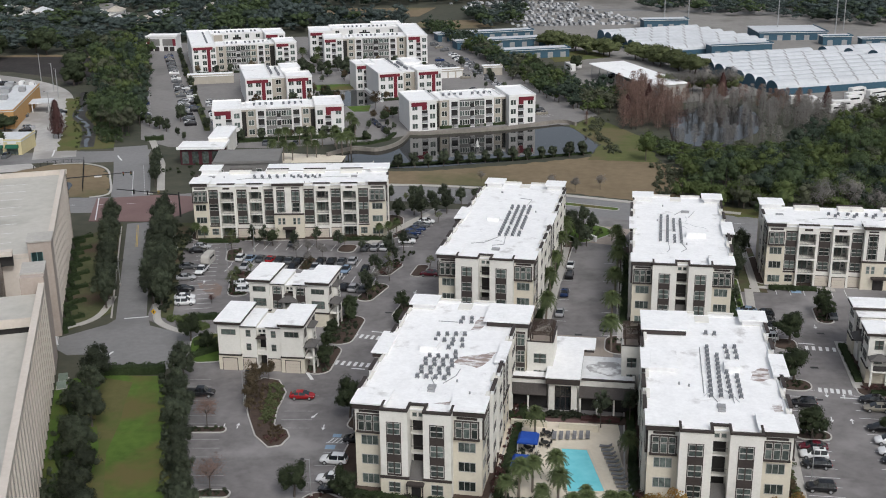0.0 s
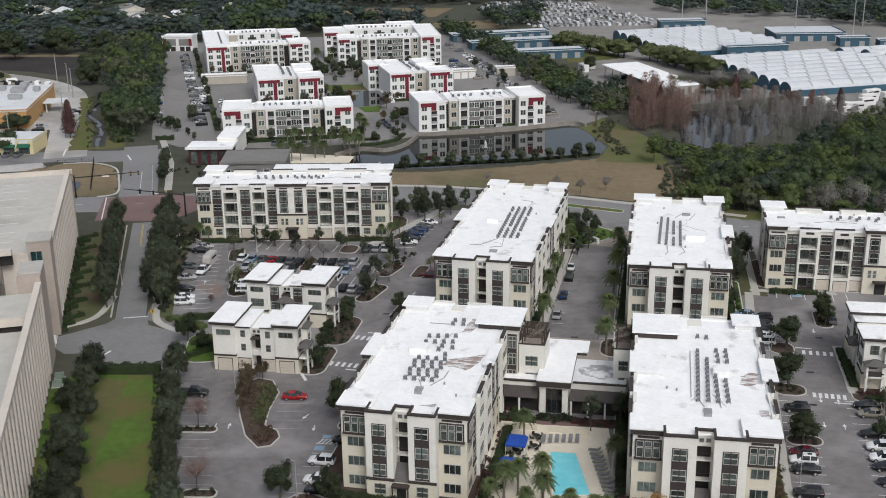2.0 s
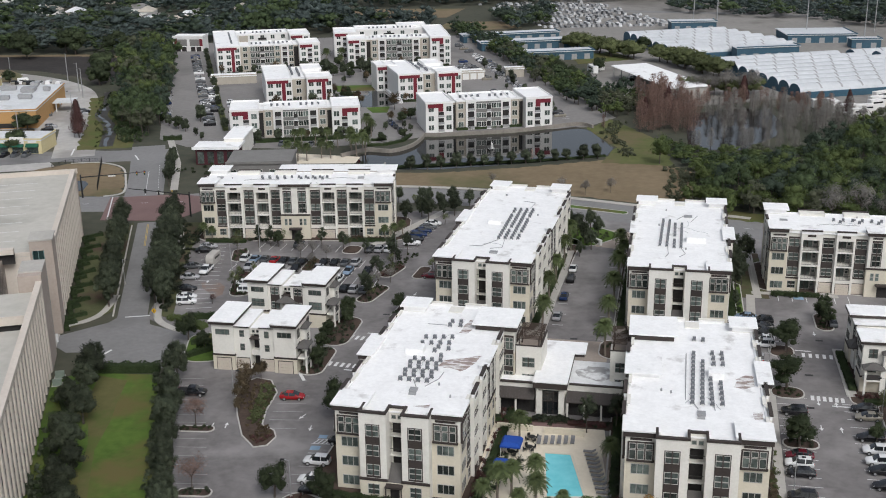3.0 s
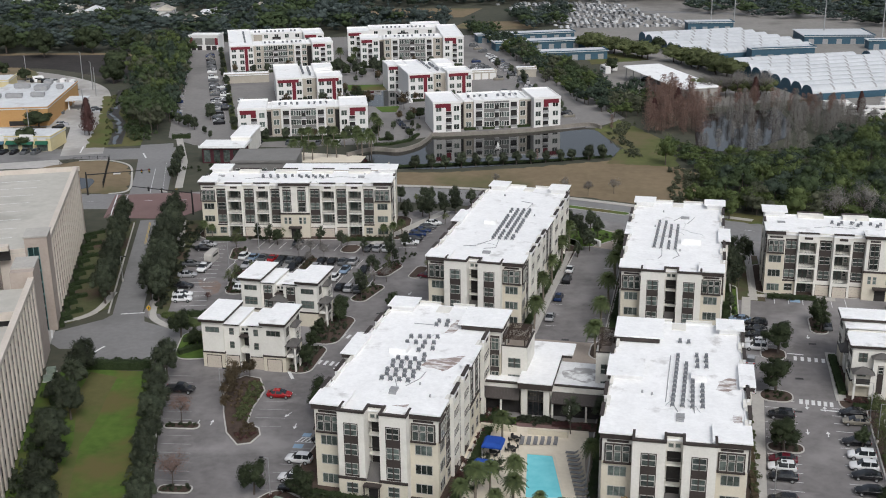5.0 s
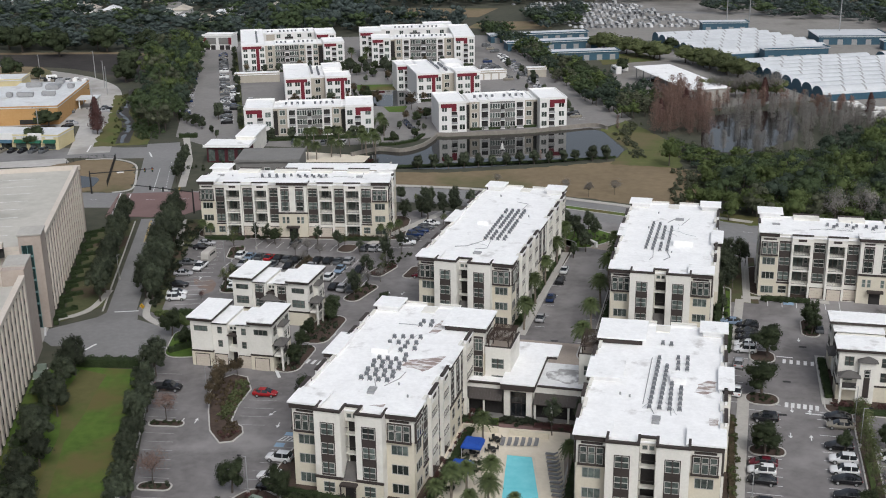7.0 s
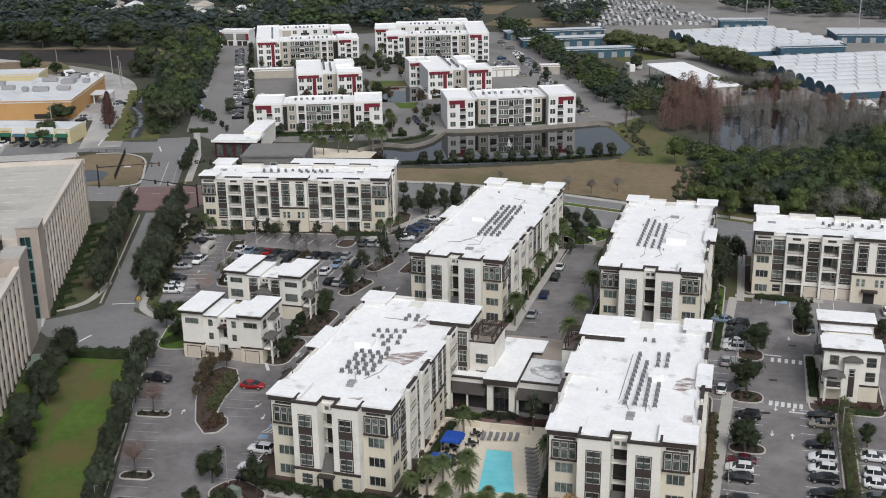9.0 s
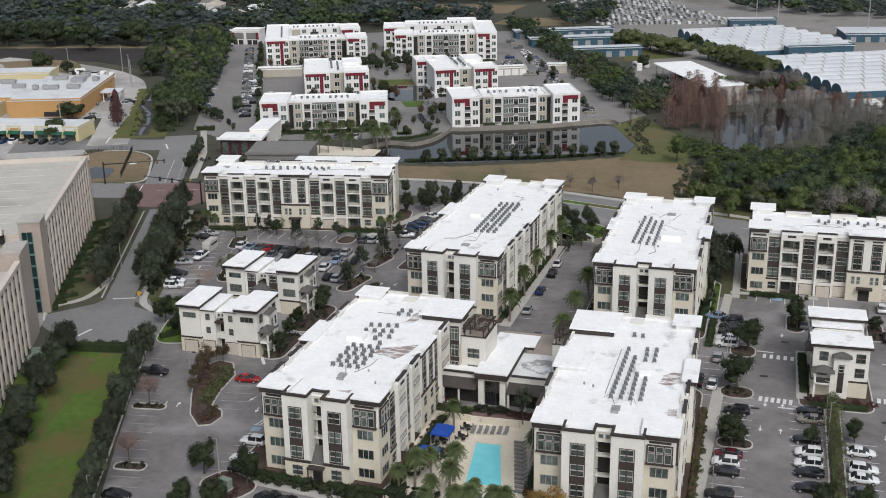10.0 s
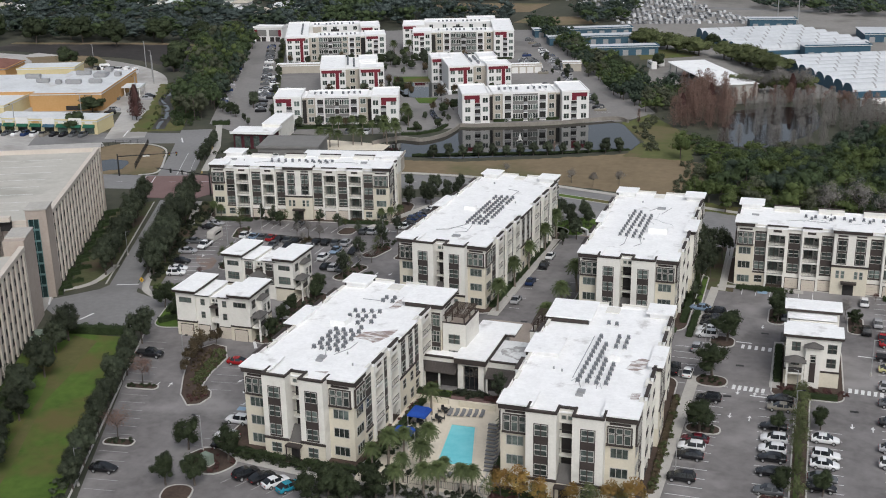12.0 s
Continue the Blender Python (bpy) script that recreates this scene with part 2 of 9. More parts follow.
wood_dark = material("dark stained timber", (0.042, 0.030, 0.024), (0.072, 0.053, 0.043), 0.8, 1.0, 5.0)
frame_teal = material("teal window band", (0.085, 0.16, 0.16), (0.13, 0.22, 0.215), 0.4, 0.5, 3.0, spec=0.5)
sign_yellow = material("yellow sign", (0.62, 0.36, 0.02), (0.66, 0.40, 0.04), 0.6, 1.0, 4.0)
signal_black = material("black signal metal", (0.015, 0.015, 0.015), (0.03, 0.03, 0.03), 0.6, 1.0, 4.0)
box_green = material("utility box green", (0.16, 0.20, 0.16), (0.21, 0.25, 0.21), 0.7, 1.0, 4.0)
CAR_PAINT = {}
for key, colour in dict(w=(0.72, 0.72, 0.72), s=(0.36, 0.36, 0.37), k=(0.012, 0.012, 0.014), g=(0.10, 0.105, 0.11), b=(0.012, 0.030, 0.095),
                        r=(0.30, 0.012, 0.015), l=(0.20, 0.27, 0.36), m=(0.10, 0.012, 0.02), t=(0.02, 0.22, 0.30), y=(0.42, 0.40, 0.20), n=(0.24, 0.22, 0.18)).items():
    CAR_PAINT[key] = material("car paint " + key, tuple(c * 0.92 for c in colour), colour, 0.25, 0.5, 3.0, spec=0.5)


def thin_leaves(m, share):
    """Lets part of the light through a leaf, as thin foliage does."""
    nt = m.node_tree
    b = next(n for n in nt.nodes if n.type == "BSDF_PRINCIPLED")
    out = next(n for n in nt.nodes if n.type == "OUTPUT_MATERIAL")
    tr, mx = nt.nodes.new("ShaderNodeBsdfTranslucent"), nt.nodes.new("ShaderNodeMixShader")
    nt.links.new(b.inputs["Base Color"].links[0].from_socket, tr.inputs["Color"])
    mx.inputs[0].default_value = share
    nt.links.new(b.outputs[0], mx.inputs[1]), nt.links.new(tr.outputs[0], mx.inputs[2]), nt.links.new(mx.outputs[0], out.inputs["Surface"])


for m in (leaf_oak, leaf_dark, leaf_wood, leaf_bright, leaf_deep, leaf_olive, leaf_haze, leaf_brown, leaf_grey, leaf_umber, leaf_red, leaf_autumn, leaf_sage, hedge_leaf):
    thin_leaves(m, 0.42)


# ---- mesh tools ----
class Geo:
    """Collects faces; mesh() turns them into one mesh."""
    def __init__(self):
        self.v, self.f = [], []

    def face(self, *points):
        n = len(self.v)
        self.v += [tuple(p) for p in points]
        self.f.append(tuple(range(n, n + len(points))))
        return self

    def solid(self, bottom, top):
        n, k = len(self.v), len(bottom)
        self.v += [tuple(p) for p in bottom] + [tuple(p) for p in top]
        self.f.append(tuple(range(n + k - 1, n - 1, -1)))
        self.f.append(tuple(range(n + k, n + 2 * k)))
        for i in range(k):
            j = (i + 1) % k
            self.f.append((n + i, n + j, n + k + j, n + k + i))
        return self

    def box(self, x0, y0, z0, x1, y1, z1):
        ring = ((x0, y0), (x1, y0), (x1, y1), (x0, y1))
        return self.solid([(x, y, z0) for x, y in ring], [(x, y, z1) for x, y in ring])

    def prism(self, ring, z0, z1, inset=0.0):
        cx, cy = sum(p[0] for p in ring) / len(ring), sum(p[1] for p in ring) / len(ring)
        area = sum(a[0] * b[1] - b[0] * a[1] for a, b in zip(ring, ring[1:] + ring[:1]))
        ring = ring if area > 0 else ring[::-1]
        return self.solid([(x, y, z0) for x, y in ring], [(x + (cx - x) * inset, y + (cy - y) * inset, z1) for x, y in ring])

    def profile(self, outline, y0, y1):
        """A side outline in x, z, run from y0 to y1."""
        return self.solid([(x, y0, z) for x, z in outline], [(x, y1, z) for x, z in outline])

    def tube(self, a, b, r0, r1=None, n=7):
        a, b = Vector(a), Vector(b)
        r1 = r0 if r1 is None else r1
        d = (b - a).normalized()
        u = d.cross(Vector((0, 0, 1)) if abs(d.z) < 0.9 else Vector((1, 0, 0))).normalized()
        w = d.cross(u)
        ring = [(math.cos(t), math.sin(t)) for t in (2 * math.pi * i / n for i in range(n))]
        return self.solid([a + (u * c + w * s) * r0 for c, s in ring], [b + (u * c + w * s) * r1 for c, s in ring])

    def strip(self, points, width, z, thick=0.0):
        """A flat band along a line of points; thick: its height."""
        pts = [Vector((*p, 0)) for p in points]
        left, right = [], []
        for i, p in enumerate(pts):
            d = (pts[min(i + 1, len(pts) - 1)] - pts[max(i - 1, 0)]).normalized()
            side = Vector((-d.y, d.x, 0)) * width / 2
            left.append(p + side), right.append(p - side)
        for i in range(len(pts) - 1):
            a, b, c, d = right[i], right[i + 1], left[i + 1], left[i]
            if thick:
                self.solid([(q.x, q.y, z) for q in (a, b, c, d)], [(q.x, q.y, z + thick) for q in (a, b, c, d)])
            else:
                self.face(*[(q.x, q.y, z) for q in (a, b, c, d)])
        return self

    def mesh(self, name, mat, bevel=0.0, smooth=False):
        me = bpy.data.meshes.new(name)
        me.from_pydata(self.v, [], self.f)
        bm = bmesh.new()
        bm.from_mesh(me)
        bmesh.ops.recalc_face_normals(bm, faces=bm.faces)
        if bevel:
            bmesh.ops.bevel(bm, geom=list(bm.edges), offset=bevel, segments=2, affect="EDGES")
        bm.to_mesh(me)
        bm.free()
        if smooth:
            me.polygons.foreach_set("use_smooth", [True] * len(me.polygons))
        me.materials.append(mat)
        return me


def put(name, data, parent=None, label="", m=None):
    ob = new(name, data)
    if parent is not None:
        ob.parent = parent
    if m is not None:
        ob.matrix_basis = m
    return tagged(ob, label)


def part(name, geo, mat, parent, label="", m=None, bevel=0.0):
    return put(name, geo.mesh(name, mat, bevel), parent, label, m)


def thing(name, label, category, m=None, group="", kind="", data=None):
    ob = new(name, data)
    if m is not None:
        ob.matrix_basis = m
    return tagged(ob, label, category, group, kind)


def setting(name, geo, mat, label, category):
    return thing(name, label, category, kind="structure", data=geo.mesh(name, mat))


MESHES = {}
def shared(key, make):
    if key not in MESHES:
        MESHES[key] = make()
    return MESHES[key]


# ---- ground, roads, paving ----
def ragged(ring, amount, step=1.6):
    """The ring with an uneven, grown edge."""
    out = []
    for (xa, ya), (xb, yb) in zip(ring, list(ring[1:]) + [ring[0]]):
        n = max(1, int(math.hypot(xb - xa, yb - ya) / step))
        for i in range(n):
            x, y = xa + (xb - xa) * i / n, ya + (yb - ya) * i / n
            k = amount if i else amount * 0.4
            out.append((x + k * noise.noise((x * 0.35, y * 0.35, 1.0)) * 1.6, y + k * noise.noise((x * 0.35, y * 0.35, 7.0)) * 1.6))
    return out


def ground_piece(name, ring, z, mat, label, category):
    if category == "grass":
        ring = ragged(ring, 0.9)
    return setting(name, Geo().prism(ring, -0.05, z), mat, label, category)


def ribbon(points, steps=8):
    """A smooth line through points."""
    out, pts = [], [points[0]] + list(points) + [points[-1]]
    for i in range(1, len(pts) - 2):
        p0, p1, p2, p3 = (Vector(p) for p in pts[i - 1:i + 3])
        for k in range(steps):
            t = k / steps
            q = 0.5 * (2 * p1 + (p2 - p0) * t + (2 * p0 - 5 * p1 + 4 * p2 - p3) * t * t + (3 * p1 - p0 - 3 * p2 + p3) * t ** 3)
            out.append((q.x, q.y))
    return out + [tuple(points[-1])]


def kerbed(name, ring, mat, label, category="island", height=0.18, edge=0.25):
    """A raised bed with a kerb round it."""
    ob = setting(name, Geo().prism(ring, -0.05, height - 0.03), mat, label, category)
    closed = list(ring) + [ring[0]]
    g = Geo()
    for a, b in zip(closed, closed[1:]):
        g.strip([a, b], edge, -0.05, height + 0.05)
    part("kerb", g, kerb_mat, ob, "pale concrete kerb")
    return ob


def oblong(x, y, w, l, deg, r=0.0, n=5):
    """A rounded rectangle round (x, y): w across, l along its heading."""
    pts, m = [], pose(x, y, 0, 0, 0, deg)
    r = min(r, w / 2 - 0.01, l / 2 - 0.01)
    for sx, sy, a0 in ((1, 1, 0), (-1, 1, 90), (-1, -1, 180), (1, -1, 270)):
        for i in range(n + 1 if r else 1):
            a = radians(a0 + 90 * i / n)
            p = m @ Vector((sx * (w / 2 - r) + r * math.cos(a), sy * (l / 2 - r) + r * math.sin(a), 0))
            pts.append((p.x, p.y))
    return pts


setting("ground", Geo().face((-3000, -1500, 0), (3000, -1500, 0), (3000, 4000, 0), (-3000, 4000, 0)), earth, "mixed dark grass and bare earth ground", "ground")
# the car parks of the white apartments, one sheet of asphalt under their beds and pavements
ground_piece("car_park", [(-46, 125), (-68.5, 188), (-73, 206), (-84, 214), (-93, 262), (-88, 274), (-40, 296), (0, 297), (40, 284), (120, 262), (120, 110), (-40, 110)], 0.03, asphalt, "worn grey asphalt car park", "car park")
ground_piece("far_car_park", [(-141, 372), (-128, 362), (-95, 362), (-62, 372), (-50, 384), (4, 402), (14, 418), (-58, 620), (-120, 615), (-212, 580), (-206, 556)], 0.03, far_asphalt, "pale grey asphalt round the far apartments", "car park")
ground_piece("storage_yard", [(8, 445), (36, 436), (86, 462), (98, 428), (170, 430), (240, 640), (150, 720), (90, 790), (-20, 800), (-20, 640), (0, 560)], 0.04, yard_dust, "dusty grey storage yard", "yard")
ground_piece("shop_yard", [(-158, 330), (-176, 352), (-195, 405), (-212, 462), (-250, 492), (-330, 505), (-360, 330), (-200, 318)], 0.03, yard_pale, "pale stained concrete shop forecourt", "yard")

# streets
cross = ribbon([(-190, 288), (-150, 292), (-118, 296), (-80, 306), (-48, 310.5), (-20, 308), (5, 301.5), (45, 288), (90, 278), (160, 268)])
setting("street", Geo().strip(cross, 15, 0.05), road_grey, "grey asphalt street with a grass median", "road")
north = ribbon([(-116, 292), (-121, 307), (-127.5, 326), (-135, 346), (-141, 362)])
setting("north_street", Geo().strip(north, 10.8, 0.06), road_grey, "grey asphalt street towards the far apartments", "road")
setting("side_street", Geo().strip(ribbon([(-131, 351), (-150, 347), (-164, 346), (-190, 336)]), 15, 0.055), road_grey, "grey asphalt side street", "road")
setting("boulevard", Geo().strip([(-80.5, 193), (-86.5, 212), (-108.5, 279)], 6.2, 0.06), road_grey, "narrow grey avenue between rows of trees", "road")
ground_piece("junction", [(-103, 203), (-98, 203), (-91, 210.5), (-90, 214), (-84, 215.5), (-82, 210.6), (-75, 207.4), (-70, 206), (-68.5, 197), (-72, 189.6), (-84, 188.2), (-87, 196), (-93, 195)], 0.07, road_grey, "open grey junction at the avenue's end", "road")
ground_piece("brick_crossing", [(-122.5, 279.5), (-128.5, 300.5), (-110.5, 305.5), (-100, 304), (-98, 291), (-103, 280.5)], 0.08, red_brick, "dull red brick crossing", "road")
setting("far_lane", Geo().strip([(-131, 372), (-157.5, 455), (-195, 548)], 11, 0.05), far_asphalt, "long grey lane between parked cars", "road")
setting("shop_lane", Geo().strip(ribbon([(-160, 345), (-176, 385), (-193, 425), (-212, 458), (-245, 482), (-300, 500)]), 13.5, 0.06), yard_pale, "pale curving service lane", "road")
setting("yard_lane", Geo().strip(ribbon([(-66, 640), (-40, 690), (-10, 720), (60, 720), (200, 690), (330, 660)]), 9, 0.05), road_grey, "far grey road past the storage yard", "road")

# pavements
walks = ((ribbon([(-73.5, 207.5), (-78.0, 210), (-81.6, 214), (-84.5, 223)]), 1.6), (ribbon([(-95.5, 226), (-94.4, 216), (-96.4, 210.5), (-101.5, 206)]), 1.5), ([(-91.4, 214), (-112.2, 276)], 0.35), ([(-83.2, 216.2), (-104.2, 278.6)], 0.35),
         ([(-100, 279), (-94, 262), (-92, 258)], 1.8), (list(ribbon([(-96, 316), (-48, 319.5), (-18, 317), (8, 309.5), (48, 296.5)])), 2.0),
         ([(38.9, 212), (41.6, 240)], 1.8), ([(35.8, 148), (39.6, 193)], 2.0), ([(53.5, 191), (54.6, 212)], 1.8), ([(-46, 265), (-32, 296)], 2.4),
         ([(-2.4, 214), (2.2, 266)], 2.2), ([(13.0, 208), (16.6, 262)], 2.2), ([(-113.2, 310), (-123.0, 340), (-138, 374)], 2.2), ([(-33, 147), (-16, 144), (12, 143.2)], 1.6), ([(42, 241.4), (60, 240.6)], 1.6))
for line, width in walks:
    setting("pavement", Geo().strip(line, width, -0.03, 0.16), concrete, "pale concrete pavement", "pavement")

# grass
ground_piece("lawn", [(-85, 186.5), (-71.5, 187), (-64, 168), (-47, 122), (-70, 122), (-77, 146), (-90, 183)], 0.08, lawn_green, "patchy green lawn with a worn track", "lawn")
ground_piece("worn_track", [(-82, 185.5), (-76, 184), (-74.5, 176), (-72.5, 168), (-71, 158), (-67.5, 148), (-63, 136), (-60, 126), (-62.5, 126), (-66.5, 139), (-70, 150), (-73, 160), (-76.5, 168), (-80, 176)], 0.086, lawn_worn, "worn brown track along the lawn", "lawn")
ground_piece("yard_grass", [(-6, 555), (13.5, 568), (24, 547), (-2, 532)], 0.09, lawn_worn, "dry grass plot beside the storage yard", "grass")
ground_piece("palm_court", [(-93, 342), (-67, 345), (-67, 353), (-92, 356)], 0.10, deck_stone, "pale paved court under palms", "terrace")
ground_piece("side_lawn", [(38.6, 238.5), (45.4, 238), (46.4, 268), (40.2, 268)], 0.10, shade_grass, "narrow lawn between two apartment blocks", "lawn")
setting("pavement", Geo().strip([(43.0, 238.2), (44.2, 268)], 1.6, -0.03, 0.17), concrete, "pale concrete pavement", "pavement")
ground_piece("verge", [(-75, 146), (-68, 122), (-50, 100), (-80, 100)], 0.06, lawn_green, "shaded green grass verge", "lawn")
ground_piece("avenue_bed", [(-119, 266), (-112.5, 278), (-92.5, 217), (-97.5, 207)], 0.10, shade_grass, "shaded strip of grass and winding hedges", "lawn")
ground_piece("avenue_bed", [(-104, 279), (-93, 280), (-90, 258), (-78.5, 214), (-83, 216)], 0.10, shade_grass, "shaded strip of grass under trees", "lawn")
ground_piece("street_verge", [(30, 299), (60, 290.5), (100, 282.5), (150, 275), (150, 282), (100, 290), (60, 298), (34, 306)], 0.07, lawn_worn, "rough grass verge between street and woods", "grass")
ground_piece("meadow", [(-58, 321), (-20, 320), (8, 312), (34, 303), (36, 344), (20, 361), (9, 355), (-10, 346), (-40, 335.5), (-60, 334)], 0.04, lawn_dry, "dry brown meadow by the pond", "grass")
ground_piece("bank", [(9, 352), (14, 372), (4, 399), (12, 416), (31, 378), (30, 350)], 0.045, bank_grass, "rough green grass bank by the pond", "grass")
ground_piece("corner_grass", [(-157, 337), (-148, 338.4), (-139, 333), (-132.5, 320), (-127.5, 306), (-131, 302), (-142, 300.5), (-158, 298), (-168, 325)], 0.09, lawn_dry, "dry grass round a small basin", "grass")
setting("corner_kerb", Geo().strip(ribbon([(-157, 337), (-148, 338.8), (-138.6, 333.4), (-132, 320.2), (-127, 306), (-131, 301.6)]), 0.6, 0, 0.2), kerb_mat, "pale kerb round the corner", "kerb")
ground_piece("ditch_bank", [(-146, 360), (-163, 354), (-176, 392), (-196, 440), (-182, 446), (-158, 392)], 0.07, lawn_worn, "dry grass banks of a ditch", "grass")
setting("ditch_bed", Geo().strip(ribbon([(-155.3, 360), (-162.8, 381), (-169, 394), (-178, 409), (-184, 430), (-193, 453)]), 4.6, 0.085), mud, "dark muddy ditch sides", "ditch")
rnd = random.Random(9)
g, bed_line = Geo(), ribbon([(-155.3, 360), (-162.8, 381), (-169, 394), (-178, 409), (-184, 430), (-193, 453)])
left, right, off = [], [], 0.0
for x, y in bed_line:
    off = 0.7 * off + rnd.uniform(-0.6, 0.6)
    left.append((x - 0.93 * (rnd.uniform(0.4, 1.5) + off), y - 0.36 * off)), right.append((x + 0.93 * (rnd.uniform(0.4, 1.5) - off), y - 0.36 * off))
for i in range(len(bed_line) - 1):
    if i % 7 != 5:
        g.face((*left[i], 0.105), (*right[i], 0.105), (*right[i + 1], 0.105), (*left[i + 1], 0.105))
setting("ditch", g, water, "dark winding water in a drainage ditch", "water")
ground_piece("soil_plot", [(-203, 466), (-222, 486), (-246, 499), (-330, 511), (-330, 530), (-246, 541), (-214, 536), (-204, 500)], 0.06, wet_soil, "dark wet soil beyond the service lane", "soil")
ground_piece("brown_strip", [(-214, 536), (-246, 541), (-330, 530), (-330, 536), (-246, 547), (-212, 541)], 0.07, lawn_dry, "brown strip of dry grass before the gardens", "grass")
ground_piece("far_field", [(-142, 684), (-84, 692), (-78, 735), (-150, 730)], 0.07, lawn_dry, "bare brown field before the woods", "field")
ground_piece("far_field", [(-84, 646), (-56, 640), (-36, 650), (-50, 676), (-80, 672)], 0.07, lawn_dry, "dry brown field", "field")
ground_piece("far_lawn", [(-101.9, 472.2), (-98.6, 459.8), (-83.4, 463.6), (-87.3, 475.2)], 0.1, lawn_green, "small green lawn between far apartments", "lawn")
ground_piece("far_lawn", [(-80.4, 429.0), (-76.1, 420.0), (-70.7, 420.8), (-71.6, 431.8)], 0.1, lawn_green, "small green lawn beside the basin", "lawn")
kerbed("street_median", oblong(4, 302.4, 2.6, 26, 72, 1.2), lawn_green, "narrow grass median with a pale kerb", "island")
kerbed("street_median", oblong(-72, 308.2, 2.2, 34, -81, 1.0), lawn_green, "narrow grass median with a pale kerb", "island")

# water
pond_ring = [(-64, 338), (-40, 339.5), (-12, 350), (0, 355.5), (11, 361), (13, 371), (5, 396), (0, 402), (-19, 390.5), (-44, 382), (-50, 380), (-52, 368), (-58, 359), (-66, 359.5), (-70, 350)]
ground_piece("pond", pond_ring, 0.06, water, "still dark pond mirroring the apartments", "water")
wall = setting("pond_wall", Geo().strip(ribbon([(6, 400), (0, 404), (-19, 392.5), (-44, 384), (-50.6, 383), (-50.9, 379), (-52.7, 367.5), (-58, 359.5), (-66.2, 360.5), (-73, 352)]), 0.7, -0.05, 1.3), pond_stone, "tan masonry retaining wall of the pond", "wall")
ground_piece("basin", [(-95.4, 449), (-94.6, 457.6), (-83.1, 462), (-80.4, 462), (-69.6, 438), (-72.6, 432.6), (-81.0, 430), (-85.4, 430.6)], 0.08, water, "small dark basin between apartments", "water")
setting("basin_walk", Geo().strip([(-86.5, 483.4), (-68.3, 438.3)], 1.4, -0.03, 0.9), far_trim, "pale raised walk along the basin", "pavement")
ground_piece("woodland_pond", [(37, 371), (38, 400), (42, 427), (56, 436), (70, 438), (72, 412), (67, 392), (54, 372)], 0.06, water, "pale reflecting pond among bare trees", "water")
ground_piece("corner_basin", ragged([(-152, 306), (-153, 314), (-149, 317.8), (-143.2, 316.8), (-140.8, 313.4), (-139.6, 307), (-144.2, 303.4)], 0.4), 0.11, water, "small basin in dry grass", "water")
fountain = thing("fountain", "white fountain jet in the pond", "fountain", pose(-26.2, 366.2, 0.06))
g = Geo()
rnd = random.Random(5)
for i in range(60):
    a, r = rnd.uniform(0, 6.28), abs(rnd.gauss(0, 0.5))
    h = max(0.3, 2.6 - 2.4 * r + rnd.uniform(-0.3, 0.3))
    g.tube((r * math.cos(a) * 0.3, r * math.sin(a) * 0.3, 0), (r * math.cos(a), r * math.sin(a), h), 0.09, 0.03, 5)
part("jet", g, far_white, fountain, "white spray of water")
part("nozzle", Geo().tube((0, 0, -0.05), (0, 0, 0.25), 0.5), signal_black, fountain)


# ---- windows and facade pieces of the white apartments ----
def lattice(xs, zs, deep, mat):
    """One connected frame: bars between the even lines of xs and zs, open cells between the odd ones."""
    g, index = Geo(), {}

    def at(i, j, y):
        if (i, j, y) not in index:
            index[i, j, y] = len(g.v)
            g.v.append((xs[i], y, zs[j]))
        return index[i, j, y]

    def bar(i, j):
        return 0 <= i < len(xs) - 1 and 0 <= j < len(zs) - 1 and (i % 2 == 0 or j % 2 == 0)
    for i in range(len(xs) - 1):
        for j in range(len(zs) - 1):
            if not bar(i, j):
                continue
            g.f.append((at(i, j, -deep), at(i + 1, j, -deep), at(i + 1, j + 1, -deep), at(i, j + 1, -deep)))
            for a, b, near in (((i, j), (i + 1, j), (i, j - 1)), ((i + 1, j), (i + 1, j + 1), (i + 1, j)), ((i + 1, j + 1), (i, j + 1), (i, j + 1)), ((i, j + 1), (i, j), (i - 1, j))):
                if not bar(*near):
                    g.f.append((at(*b, -deep), at(*a, -deep), at(*a, 0), at(*b, 0)))
    return g.mesh("window", mat)


def window_meshes(w, h, cols, rows, bars, transom):
    key = ("window", w, h, cols, rows, bars.name, transom)
    if key not in MESHES:
        t = 0.085
        xs, zs = [], []
        for i in range(cols + 1):
            x, k = (w - t) * i / cols, 0.05 if cols == 2 and i == 1 else 0
            xs += [x - k, x + t + k]
        for j in range(rows + 1):
            z, k = 0 if j == 0 else h - t if j == rows else h * (transom if rows == 2 else j / rows) - t / 2, 0.035 if 0 < j < rows else 0
            zs += [z - k, z + t + k]
        me = lattice(xs, zs, 0.08, bars)
        if cols == 2:
            me.materials.append(brown)
            for f in me.polygons:
                f.material_index = int(abs(f.center.x - w / 2) < 0.093)
        MESHES[key] = (me, Geo().box(t / 2, -0.03, t / 2, w - t / 2, 0, h - t / 2).mesh("pane", glass))
    return MESHES[key]


LEAN, FAR_OFF = [], []


def joined(a, b):
    """Two meshes as one, with the materials of both."""
    bm = bmesh.new()
    bm.from_mesh(a)
    n, k = len(bm.faces), len(a.materials)
    bm.from_mesh(b)
    bm.faces.ensure_lookup_table()
    for f in bm.faces[n:]:
        f.material_index += k
    me = bpy.data.meshes.new("window")
    bm.to_mesh(me)
    bm.free()
    for m in (*a.materials, *b.materials):
        me.materials.append(m)
    return me


